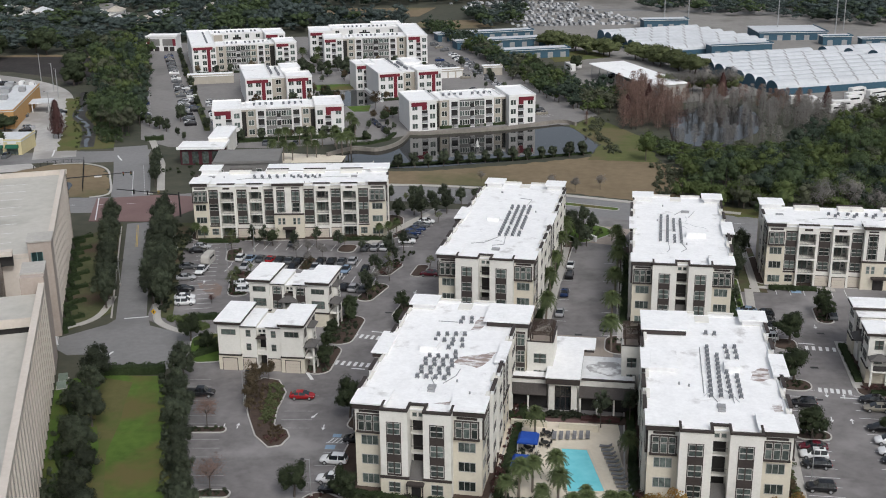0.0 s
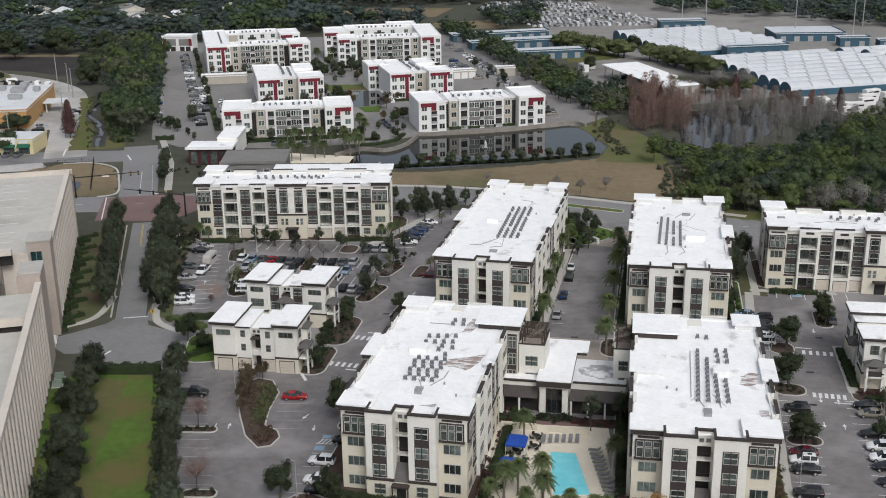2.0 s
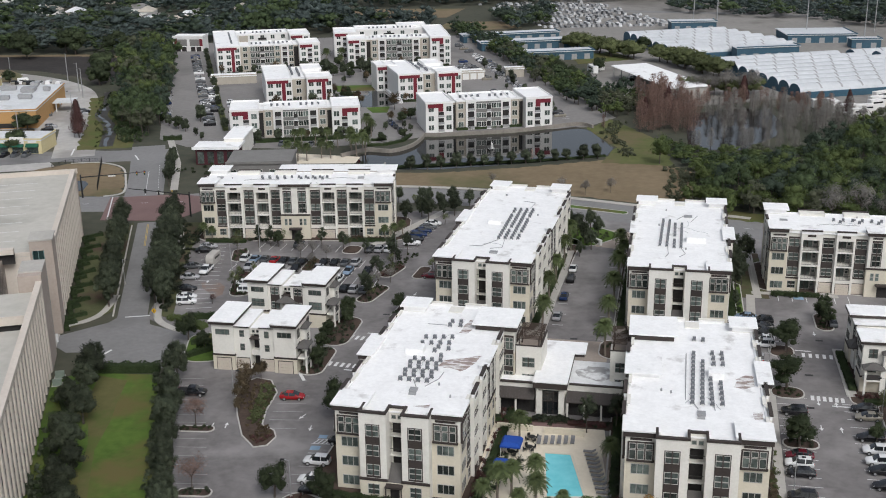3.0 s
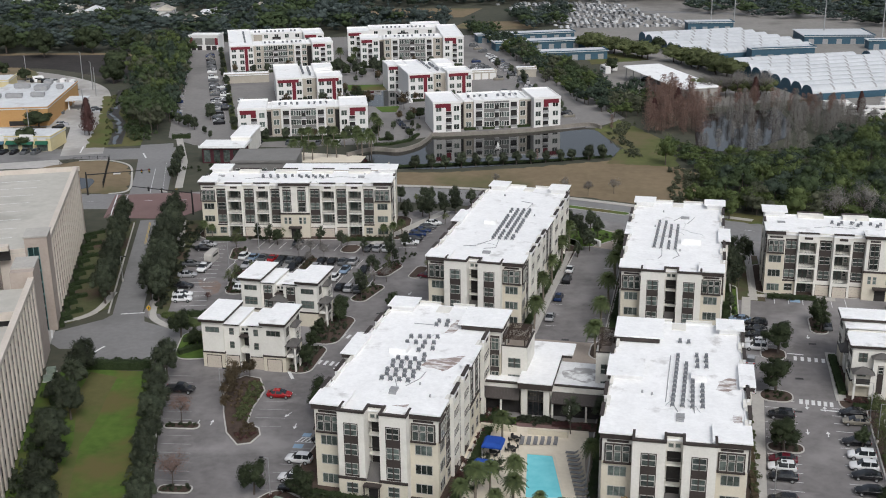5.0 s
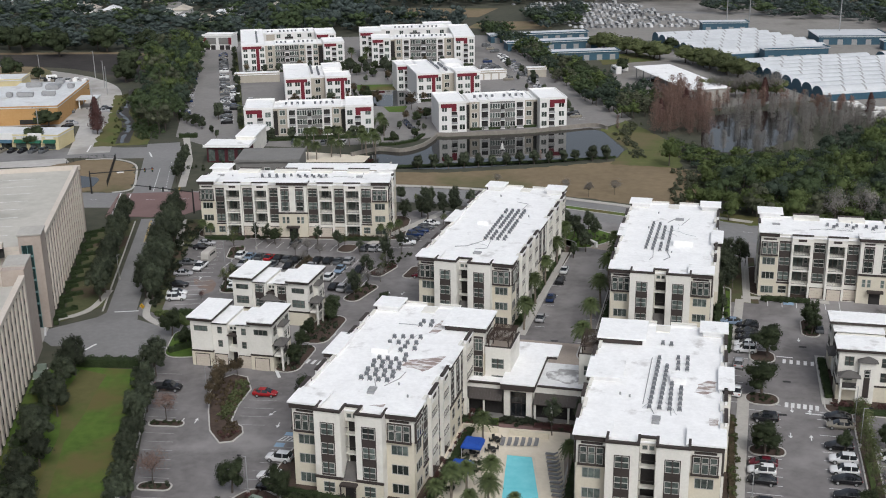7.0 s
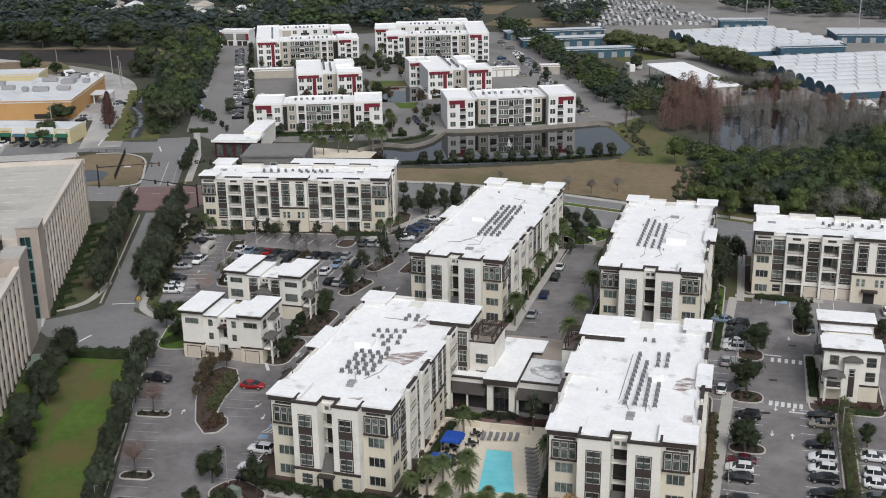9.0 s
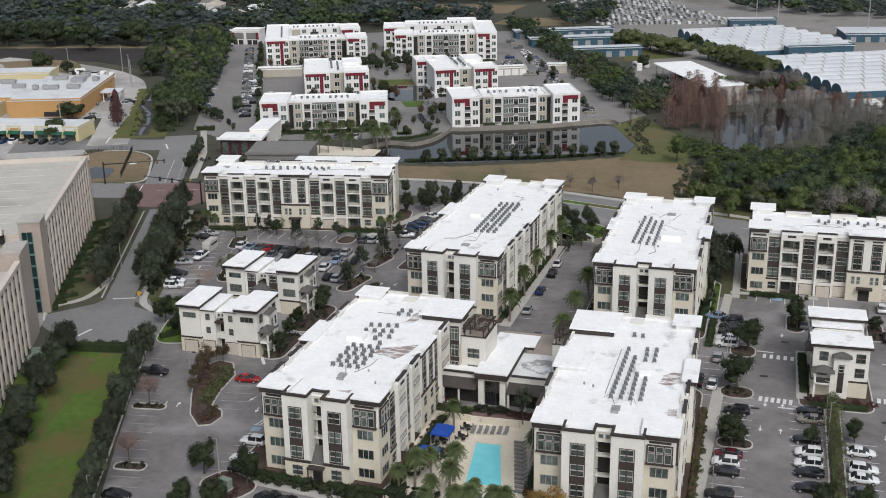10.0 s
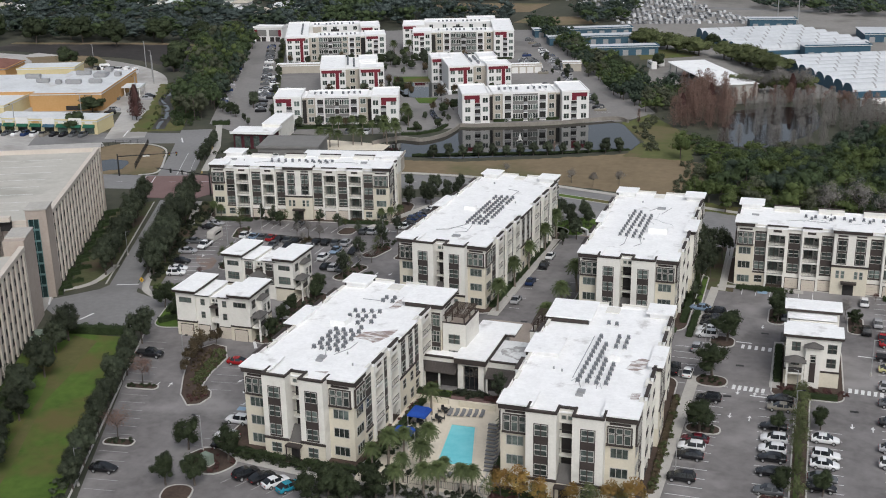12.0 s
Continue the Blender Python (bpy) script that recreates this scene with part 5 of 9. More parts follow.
part("far_deck", Geo().box(-74.5, 102, 16.8, -0.9, 166.0, 16.9), deck_roof, park, "pale concrete roof deck with faded lines")
part("link_body", Geo().box(-75, 83, 0, -9, 101, 15.6), precast, park)
part("link_deck", Geo().box(-75, 83, 15.6, -9, 100.9, 16.0), deck_roof, park, "lower pale concrete deck")
for i in range(9):
    part("deck_line", Geo().box(-72, 106 + i * 6.6, 16.905, -8, 106.25 + i * 6.6, 16.91), paint, park)
def fin_mesh():
    return Geo().solid([(-0.1, -0.62, 0.4), (0.2, -0.5, 0.4), (0.2, 0.5, 0.4), (-0.1, 0.62, 0.4)], [(-0.1, -0.62, 17.4), (0.2, -0.5, 17.4), (0.2, 0.5, 17.4), (-0.1, 0.62, 17.4)]).mesh("fin", precast)
for a, b in ((0, 83), (107.2, 166)):
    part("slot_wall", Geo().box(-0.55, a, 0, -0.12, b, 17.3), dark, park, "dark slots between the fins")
    for k in range(5):
        part("spandrel", Geo().box(-0.3, a, 1.2 + 3.3 * k, -0.09, b, 2.9 + 3.3 * k), precast_dark, park)
    n = int((b - a) / 3.3)
    for i in range(n + 1):
        put("fin", shared("fin", fin_mesh), park, "", pose(0, a + 1.0 + (b - a - 2.0) * i / n, 0))
    part("parapet", Geo().box(-0.9, a, 17.1, 0.2, b, TOP), precast, park, "beige precast parapet")
part("end_parapet", Geo().box(-75, 165.9, 16.9, 0.6, 166.6, TOP).box(-75, 102, 16.9, -3.9, 102.5, 17.6), precast, park)
part("far_end_wall", Geo().box(-75, 166.5, 0, 0.3, 166.9, 17), precast_dark, park)
part("stair_tower", Geo().box(-3.9, 101.7, 0, 0.45, 107.2, 19.9), precast_dark, park, "pinkish beige stair tower")
part("stair_cap", Geo().box(-4.1, 101.5, 19.9, 0.65, 107.4, 20.2), concrete, park)
part("lift_tower", Geo().box(-4.0, 83, 0, 0.12, 91.3, 19.1), precast_dark, park, "pinkish beige lift tower")
part("lift_cap", Geo().box(-4.05, 84.9, 19.1, 0.17, 91.4, 19.4), concrete, park)
tall = part("stair_glass", Geo().box(-3.35, 101.6, 0.1, -1.25, 101.68, 17.9), stair_green, park, "tall dark green stair glazing")
for x in (-3.4, -2.36, -1.32):
    part("mullion", Geo().box(x, 101.5, 0.1, x + 0.12, 101.62, 17.9), frame_teal, tall)
for k in range(7):
    part("transom", Geo().box(-3.4, 101.52, 2.55 * k + 0.1, -1.2, 101.61, 2.55 * k + (0.55 if k else 0.2)), frame_teal, tall, "teal glazed floor band")
part("back_wall", Geo().box(-9.4, 91.3, 0, -9.0, 102, 16.9), precast_dark, park)
ground_piece("stair_forecourt", [(-103.2, 205.2), (-98.2, 203.6), (-95.6, 196.2), (-100.6, 194.4)], 0.09, concrete, "pale concrete landing before the stair tower", "pavement")
part("ramp_wall", Geo().box(-34, 101.6, 16.9, -33.4, 160, 17.8), precast, park)
for i in range(16):
    part("ramp_post", Geo().box(-34.3, 104 + 3.5 * i, 16.9, -33.2, 104.5 + 3.5 * i, 18.2), precast, park)
part("deck_beam", Geo().box(-60, 99.4, 18.2, -6.6, 101, 19.2), precast, park)
for i in range(6):
    part("deck_column", Geo().box(-14 - 8 * i, 99.5, 16, -13.0 - 8 * i, 100.9, 18.2), precast, park)

# ---- far apartments ----
def far_window_mesh(w):
    """A small window, frame and dark glass in one mesh."""
    def make():
        me = lattice([0, 0.10, w / 2 - 0.05, w / 2 + 0.05, w - 0.10, w], [0, 0.10, 1.80, 1.9], 0.08, frame_white)
        me.materials.append(glass)
        bm = bmesh.new()
        bm.from_mesh(me)
        q = bm.faces.new([bm.verts.new(v) for v in ((0.05, -0.03, 0.05), (w - 0.05, -0.03, 0.05), (w - 0.05, -0.03, 1.85), (0.05, -0.03, 1.85))])
        q.material_index = 1
        bm.to_mesh(me)
        bm.free()
        return me
    return shared(("far window", w), make)


def far_windows(p, F, spots, H, y, storeys, w=2.0):
    """Windows at the places spots along a front, one for each storey."""
    for k in range(storeys):
        for s in spots:
            put("window", far_window_mesh(w), p, "", F @ Matrix.Translation((s - w / 2, y, 0.9 + k * (H - 1.2) / storeys)))


def loggia(p, x0, x1, y, H, storeys):
    """A stack of balconies with slabs and pale rails; a flat dark sheet paints the recess's shade."""
    bit(p, Matrix.Identity(4), "balcony_recess", dark, (x0, y - 0.05, 0.3, x1, y, H - 1.6), label="flat dark sheet for the shade of a balcony bay")
    for k in range(storeys):
        z = 0.15 + k * (H - 1.2) / storeys
        bit(p, Matrix.Identity(4), "balcony", far_white, (x0 - 0.1, y - 0.7, z, x1 + 0.1, y - 0.05, z + 0.25), label="white balcony slab")
        bit(p, Matrix.Identity(4), "balcony_rail", steel, (x0 - 0.05, y - 0.68, z + 0.3, x1 + 0.05, y - 0.62, z + 1.1), label="grey balcony rail")


def far_building(ox, oy, deg, H, masses, label, storeys=3, rows=()):
    """masses: x0, x1, y0, y1, a change of height, wall paint and a style of front."""
    p = thing("apartment_building", label, "apartment building", pose(ox, oy, 0, 0, 0, deg))
    F = Matrix.Identity(4)
    for x0, x1, y0, y1, dz, colour, style in masses:
        top, w = H + dz, x1 - x0
        part("wall", Geo().box(x0, y0, 0, x1, y1, top - 0.55), colour, p)
        part("roof", Geo().box(x0 - 0.06, y0 - 0.06, top - 0.55, x1 + 0.06, y1 + 0.06, top - 0.40), membrane, p, "white flat roof")
        r = Geo()
        for q in ((x0 - 0.1, y0 - 0.1, x1 + 0.1, y0 + 0.2), (x0 - 0.1, y1 - 0.2, x1 + 0.1, y1 + 0.1), (x0 - 0.1, y0 + 0.2, x0 + 0.2, y1 - 0.2), (x1 - 0.2, y0 + 0.2, x1 + 0.1, y1 - 0.2)):
            r.box(q[0], q[1], top - 0.40, q[2], q[3], top)
        part("parapet", r, far_trim, p, "white parapet")
        if style in ("top", "mirror"):
            at = (lambda d: x0 + d) if style == "top" else (lambda d: x1 - d)
            for d0, d1, z0, z1 in ((0.7, 0.64 * w, H - 2.1, H - 0.75), (0.46 * w, 0.64 * w, H - 3.4, H - 2.1)):
                bit(p, F, "accent", far_red, (min(at(d0), at(d1)), y0 - 0.12, z0, max(at(d0), at(d1)), y0, z1), label="crimson panel")
            far_windows(p, F, (at(1.9), at(w - 1.5)), H, y0, storeys)
            loggia(p, min(at(0.46 * w), at(0.66 * w)), max(at(0.46 * w), at(0.66 * w)), y0, H - 2.0, storeys)
        elif style == "ell":
            bit(p, F, "accent", far_red, (x0 + 0.5, y0 - 0.12, H - 1.9, x1 - 1.4, y0, H - 0.75), (x1 - 4.0, y0 - 0.12, 0.3, x1 - 2.6, y0, H - 1.9), label="crimson panel")
            far_windows(p, F, (x0 + 1.7, x1 - 5.2, x1 - 1.3), H, y0, storeys)
        elif style == "wing":
            bit(p, F, "accent", far_red, (x0 + 0.4, y0 - 0.12, H - 2.0, x0 + 0.62 * w, y0, H - 0.75), label="crimson panel")
            far_windows(p, F, (x0 + 0.2 * w, x0 + 0.8 * w), H, y0, storeys)
            loggia(p, x0 + 0.4 * w, x0 + 0.6 * w, y0, H - 1.0, storeys)
        elif style == "bal":
            loggia(p, x0 + 0.7, x1 - 0.7, y0, H, storeys)
        elif style == "gap":
            # no hollow here: the stair's shade is a near-black sheet on the wall
            bit(p, F, "stairwell", dark, (x0 + 0.1, y0 - 0.05, 0.2, x1 - 0.1, y0, top - 1.2), label="flat dark sheet for the shade of an open stair")
        elif style:
            n = int(style)
            far_windows(p, F, [x0 + w * (i + 0.5) / n for i in range(n)], H, y0, storeys)
            if n > 3:
                loggia(p, x0 + 0.42 * w, x0 + 0.58 * w, y0 - 0.12, H - 0.8, storeys)
        far_windows(p, pose(x1, y0, 0, 0, 0, 90), [3.5 + 7.0 * i for i in range(int((y1 - y0) / 7))] if colour is far_white and y1 - y0 > 8 else (), H, 0.0, storeys, 1.5)
    for x0, y0, x1, y1 in rows:
        n = int(max(abs(x1 - x0), abs(y1 - y0)) / 1.9)
        for i in range(n + 1):
            if (i * 7 + n) % 6:
                put("roof_unit", shared("far roof unit", lambda: Geo().box(-0.4, -0.4, 0, 0.4, 0.4, 0.85).mesh("roof_unit", ac_grey)), p, "", pose(x0 + (x1 - x0) * i / n, y0 + (y1 - y0) * i / n, H - 0.75))
    return p


def long_front(W, y1, a=9.6):
    b, i = W - 2 * a, a + 1.6
    c = W - 2 * i
    return [(0, a, 0, y1, 0, far_white, "top"), (a, i, 3.6, y1 - 2, -0.8, far_tan, "gap"), (i, i + c * 0.15, 2.6, y1 - 2, -0.5, far_tan, "1"), (i + c * 0.15, i + c * 0.31, 2.0, y1 - 2.2, -0.3, far_white, "bal"), (i + c * 0.31, i + c * 0.70, 1.6, y1 - 2, -0.4, far_grey, "5"),
            (i + c * 0.70, i + c * 0.86, 2.0, y1 - 2.2, -0.3, far_white, "bal"), (i + c * 0.86, W - i, 2.6, y1 - 2, -0.5, far_tan, "1"), (W - i, W - a, 3.6, y1 - 2, -0.8, far_tan, "gap"), (W - a, W, -0.6, y1 - 1, 0.1, far_white, "mirror")]


far_building(-115.4, 371.4, 15.0, 10.6, long_front(44, 16.5), "white three-storey apartments with crimson panels", 3, ((14, 8, 30, 8),))
far_building(-51.0, 387.8, 19.0, 10.8, long_front(45, 18.5), "white three-storey apartments with crimson panels at the pond", 3, ((14, 9, 31, 9),))
for x, y, deg, label in ((-119.0, 428.2, 19.0, "white three-storey apartments with crimson corner panels"), (-70.0, 442.6, 22.0, "white three-storey apartments with crimson corners by the basin")):
    far_building(x, y, deg, 10.6, ([(-4.2, 4, 22, 34, 0.1, far_white, "wing")] if x > -100 else []) + [(0, 10, 0, 33, 0, far_white, "ell"), (10, 15.6, 3.6, 30, -0.6, far_tan, "1"), (15.6, 25.4, -0.4, 11, 0.1, far_white, "ell"), (15.6, 23.4, 21, 33, -0.1, far_white, "wing"), (15.6, 22.5, 11, 21, -0.7, far_tan, "")], label, 3, ((11, 12, 11, 29), (13.5, 8, 13.5, 26)))
far_building(-161.0, 496.5, 20.0, 12.2, [(0, 10.4, 0, 52, 0, far_white, "ell"), (10.4, 15, 3, 15, -0.6, far_tan, "1"), (15, 25.6, 2.4, 15, -0.4, far_grey, "5"), (25.6, 28.6, 3, 15, -0.6, far_tan, "1"), (28.6, 32.0, 2.2, 14.8, -0.3, far_white, "bal"), (32.0, 34.4, 3, 15, -0.6, far_tan, "1"), (34.4, 36.6, 4, 14.8, -0.8, far_tan, "gap"), (36.6, 46, -0.5, 14, 0.1, far_white, "wing"),
                                         (10.4, 35.2, 39, 51.6, -0.3, far_white, "5"), (12.0, 16.0, 38.4, 39, -0.5, far_tan, ""), (35.2, 44.6, 29, 47, 0, far_white, "wing")], "white four-storey apartments round a courtyard", 4, ((16, 8, 34, 8), (13, 44, 32, 44), (7.2, 10, 7.2, 44)))
far_building(-106.0, 516.5, 14.5, 13.0, [(0, 8.6, 0, 14, 0, far_white, "wing"), (-5.4, 5, 23, 40, 0, far_white, "wing"), (8.6, 10.6, 3.6, 14, -0.8, far_tan, "gap"), (10.6, 14, 2.6, 14, -0.5, far_tan, "1"), (14, 17.6, 2.2, 13.8, -0.3, far_white, "bal"), (17.6, 29.6, 1.8, 14, -0.4, far_grey, "5"), (29.6, 33.2, 2.2, 13.8, -0.3, far_white, "bal"), (33.2, 37.6, 2.6, 14, -0.5, far_tan, "1"), (37.6, 47, -0.4, 40, 0.1, far_white, "top"),
                                         (5, 37.6, 33, 47, -0.3, far_white, "5"), (26, 40, 40, 52, 0.1, far_white, "")], "white four-storey apartments before the woods", 4, ((12, 8, 34, 8), (10, 38, 34, 38)))


def plain_building(name, ox, oy, deg, W, L, H, wall_mat, roof_mat, label, category, over=0.3, n=0, door=None):
    p = thing(name, label, category, pose(ox, oy, 0, 0, 0, deg))
    part("wall", Geo().box(0, 0, 0, W, L, H), wall_mat, p)
    part("roof", Geo().box(-over, -over, H, W + over, L + over, H + 0.35), roof_mat, p, "flat roof")
    part("parapet", Geo().box(-over, -over, H + 0.35, W + over, -over + 0.3, H + 0.8).box(W + over - 0.3, -over + 0.3, H + 0.35, W + over, L + over, H + 0.8), roof_mat if name == "leasing_office" else wall_mat, p)
    F = Matrix.Identity(4)
    for i in range(n):
        s = W * (i + 0.5) / n
        if door is None:
            window(p, F, s - 0.9, 1.0, 1.8, 1.6, 2, 1, frame_white)
        else:
            bit(p, F, "bay_door", door, (s - 1.3, -0.08, 0, s + 1.3, 0, 2.6))
    return p


gate = plain_building("gatehouse", -204, 558.5, 4, 15.0, 10, 7.0, far_white, membrane, "small white garage block with maroon panels", "building", 0.3)
for a in (0.5, 8.0):
    bit(gate, Matrix.Identity(4), "siding", far_grey, (a + 0.2, -0.06, 2.7, a + 6.3, 0, 6.0), label="grey panelled siding")
    bit(gate, Matrix.Identity(4), "garage_door", dark, (a + 0.6, -0.08, 0, a + 2.9, 0, 2.3), (a + 3.5, -0.08, 0, a + 5.9, 0, 2.3), label="dark open garage doorway")
bit(gate, Matrix.Identity(4), "accent", far_red, (0.3, -0.1, 2.6, 1.9, 0, 6.1), (13.2, -0.1, 2.6, 14.7, 0, 6.1), label="maroon panel")
plain_building("garage_row", -155.5, 471, 17, 19, 7, 3.2, far_tan, membrane, "long low tan garage row", "garage", 0.2)
plain_building("garage_row", -60, 486, 20, 20, 6, 3.2, far_tan, membrane, "long low tan garage row behind apartments", "garage", 0.2, 6, far_white)
plain_building("pump_house", -32.5, 497, 12, 8, 6, 3.4, far_tan, membrane, "small tan utility house in a car park", "utility building", 0.2)
red_house = plain_building("leasing_office", -116.5, 339, 6, 13, 8.5, 5.0, maroon, membrane, "maroon leasing office with a white roof", "building", 0.9)
for i in range(4):
    bit(red_house, Matrix.Identity(4), "shopfront", glass, (0.6 + 3.1 * i, -0.06, 0.4, 2.6 + 3.1 * i, 0, 4.2), label="tall dark window")
part("annex", Geo().box(7.5, 8.0, 0, 13.5, 25, 6.2), stucco, red_house), part("annex_roof", Geo().box(7.2, 8.6, 6.2, 13.8, 25.3, 6.6), membrane, red_house)
plain_building("amenity_hall", -101.5, 324, 9, 19, 16, 4.3, far_grey, far_grey, "grey flat-roofed amenity hall", "building", 0.4, 5)
plain_building("amenity_hall", -83, 313.5, 6, 30, 9, 4.6, far_tan, membrane, "low tan building with a pale roof", "building", 0.4, 6)

# ---- storage yard: rows of vaulted sheds ----
def vault_row(ox, oy, deg, lengths, pitch, label, starts=None):
    p = thing("storage_shed", label, "shed", pose(ox, oy, 0, 0, 0, deg))
    n = 8
    for k, length in enumerate(lengths):
        y0, begin = k * pitch, starts[k] if starts else 0
        arc = [(y0 + pitch / 2 - pitch / 2 * math.cos(math.pi * i / n), 2.6 + 2.7 * math.sin(math.pi * i / n)) for i in range(n + 1)]
        g = Geo()
        for (ya, za), (yb, zb) in zip(arc, arc[1:]):
            g.face((begin, ya, za), (length, ya, za), (length, yb, zb), (begin, yb, zb))
        vault = part("vault", g, shed_white, p, "white vaulted metal roof")
        for x in (begin + 0.05, length - 0.05):
            part("end_wall", Geo().face(*[(x, y, z) for y, z in arc], (x, y0 + pitch, 0), (x, y0, 0)), shed_blue, vault, "teal blue arched end wall")
        r = Geo()
        for j in range(1 + int(begin / 9), int(length / 9)):
            x = j * 9 + (k % 2) * 4.5
            for (ya, za), (yb, zb) in list(zip(arc, arc[1:]))[1:4]:
                r.solid([(x, ya, za - 0.05), (x + 0.8, ya, za - 0.05), (x + 0.8, yb, zb - 0.05), (x, yb, zb - 0.05)], [(x, ya, za + 0.06), (x + 0.8, ya, za + 0.06), (x + 0.8, yb, zb + 0.06), (x, yb, zb + 0.06)])
        tagged(part("skylight", r, steel, vault, "grey translucent roof strip"), kind="stuff")
    part("side_wall", Geo().box((starts[0] if starts else 0) + 0.1, -0.15, 0, lengths[0], 0, 2.6), shed_blue, p)
    return p


vault_row(84.5, 457, 22.0, [105, 105, 100, 95, 80, 80, 75, 68, 60], 8.3, "white vaulted storage sheds with teal ends")
vault_row(78.3, 472.4, 22.0, [160, 158, 156, 150, 145, 140, 132], 8.3, "further white vaulted storage sheds", [107, 101, 87, 87, 82, 75, 67])
vault_row(42.5, 546, 22.0, [62, 62, 62, 60, 58, 56, 54], 9.0, "white vaulted storage sheds behind oaks")
for x, y, deg, w, l, h in ((-62, 592, 20, 51, 9, 3.6), (-50, 566, 19, 56, 10, 3.8), (-31, 537, 17, 37, 9, 3.8), (70, 548, 16, 30, 7, 5.2), (100, 600, 6, 34, 24, 3.8), (128, 585, 6, 14, 7, 4.2), (146, 582, 8, 20, 6, 3.6), (45, 640, 8, 24, 10, 4.6)):
    plain_building("storage_shed", x, y, deg, w, l, h, shed_blue, shed_white, "long teal blue shed with a white roof", "shed", 0.5, int(w / 6), steel)
boat = thing("boat_shed", "big open shed with a white gabled roof", "shed", pose(35, 445.5, 0, 0, 0, 24))
part("roof", Geo().solid([(-0.5, -0.5, 5.6), (16.5, -0.5, 5.6), (16.5, 55, 5.6), (-0.5, 55, 5.6)], [(0, -0.4, 5.9), (16, -0.4, 5.9), (16, 55, 5.9), (0, 55, 5.9)]), membrane, boat, "broad white metal roof")
part("back_wall", Geo().box(0, 0.1, 0, 16, 0.4, 5.6).box(15.6, 0.4, 0, 16, 54, 5.6), concrete, boat)
for i in range(8):
    part("post", Geo().box(0, 1 + 7.4 * i, 0, 0.3, 1.3 + 7.4 * i, 5.6), steel, boat)

# ---- shops ----
store = plain_building("store", -218, 379.2, 14, 27, 51, 6.2, orange_wall, old_membrane, "ochre store with a pale flat roof", "shop", 0.2)
part("entrance_roof", Geo().box(27.2, 26, 3.6, 35, 35, 4.0), old_membrane, store)
for x in (28, 34):
    for y in (27, 34):
        part("post", Geo().box(x, y, 0, x + 0.4, y + 0.4, 3.6), far_white, store)
for x, y, w, l in ((3, 20, 2.2, 2.0), (7, 20, 6.0, 2.2), (16, 21, 5.0, 2.0), (14, 34, 5.0, 6.0), (22, 36, 2.5, 2.5), (5, 40, 6.0, 2.2), (15, 46, 3.0, 4.0), (-6, 24, 5.0, 2.2), (-14, 34, 6.0, 2.4)):
    part("roof_unit", Geo().box(x, y, 6.9, x + w, y + l, 8.2).box(x + 0.3, y + 0.3, 6.5, x + w - 0.3, y + l - 0.3, 6.9).box(x + 0.2, y + 0.4, 8.2, x + 1.6, y + 1.6, 8.45), steel, store, "grey rooftop unit")
part("loading_door", Geo().box(13, -0.12, 0.3, 19, -0.02, 2.0), dark, store, "dark loading doorway")
part("rear_wing", Geo().box(-42, 8, 0, -0.02, 44, 6.2), orange_wall, store), part("rear_roof", Geo().box(-42, 7.8, 6.2, -0.25, 44.2, 6.55), old_membrane, store, "pale flat roof")
plain_building("store", -260, 357, 10, 41, 28, 4.6, yellow_wall, old_membrane, "low pale yellow store with a grey roof", "shop", 0.2)
back_store = plain_building("store", -263, 437, 16, 25, 15, 4.6, yellow_wall, old_membrane, "low tan building with a ribbed grey roof behind a store", "shop", 0.2)
for i in range(12):
    part("roof_rib", Geo().box(0.6 + 2.0 * i, 0.2, 4.95, 0.75 + 2.0 * i, 14.8, 5.08), old_membrane, back_store)
red_roof = plain_building("store", -302, 430, 12, 34, 22, 4.4, orange_wall, old_membrane, "low building with a rusty tile roof", "shop", 0.2)
part("tile_roof", Geo().solid([(-0.6, -0.6, 4.76), (34.6, -0.6, 4.76), (34.6, 22.6, 4.76), (-0.6, 22.6, 4.76)], [(6, 8, 7.4), (28, 8, 7.4), (28, 14, 7.4), (6, 14, 7.4)]), rust_tile, red_roof, "rusty red tile roof")
ground_piece("lane_grass", [(-296, 493), (-280, 501), (-262, 502), (-249, 488), (-243, 474), (-252, 470), (-266, 472), (-282, 478)], 0.065, lawn_dry, "dry grass between the shops and the lane", "grass")
ground_piece("store_grass", [(-217, 377.5), (-192, 383.5), (-189, 378), (-214, 365)], 0.065, lawn_dry, "dry grass strip behind the shops", "grass")
ground_piece("store_yard", [(-190, 384), (-178, 384), (-186, 410), (-199, 440), (-216, 462), (-242, 472), (-250, 466), (-238, 440), (-205, 434)], 0.062, yard_pale, "stained pale service yard beside the store", "yard")
mall = plain_building("shop_row", -213, 345, 5, 41, 13, 4.4, yellow_wall, old_membrane, "pale yellow row of shops with green awnings", "shop", 0.2)
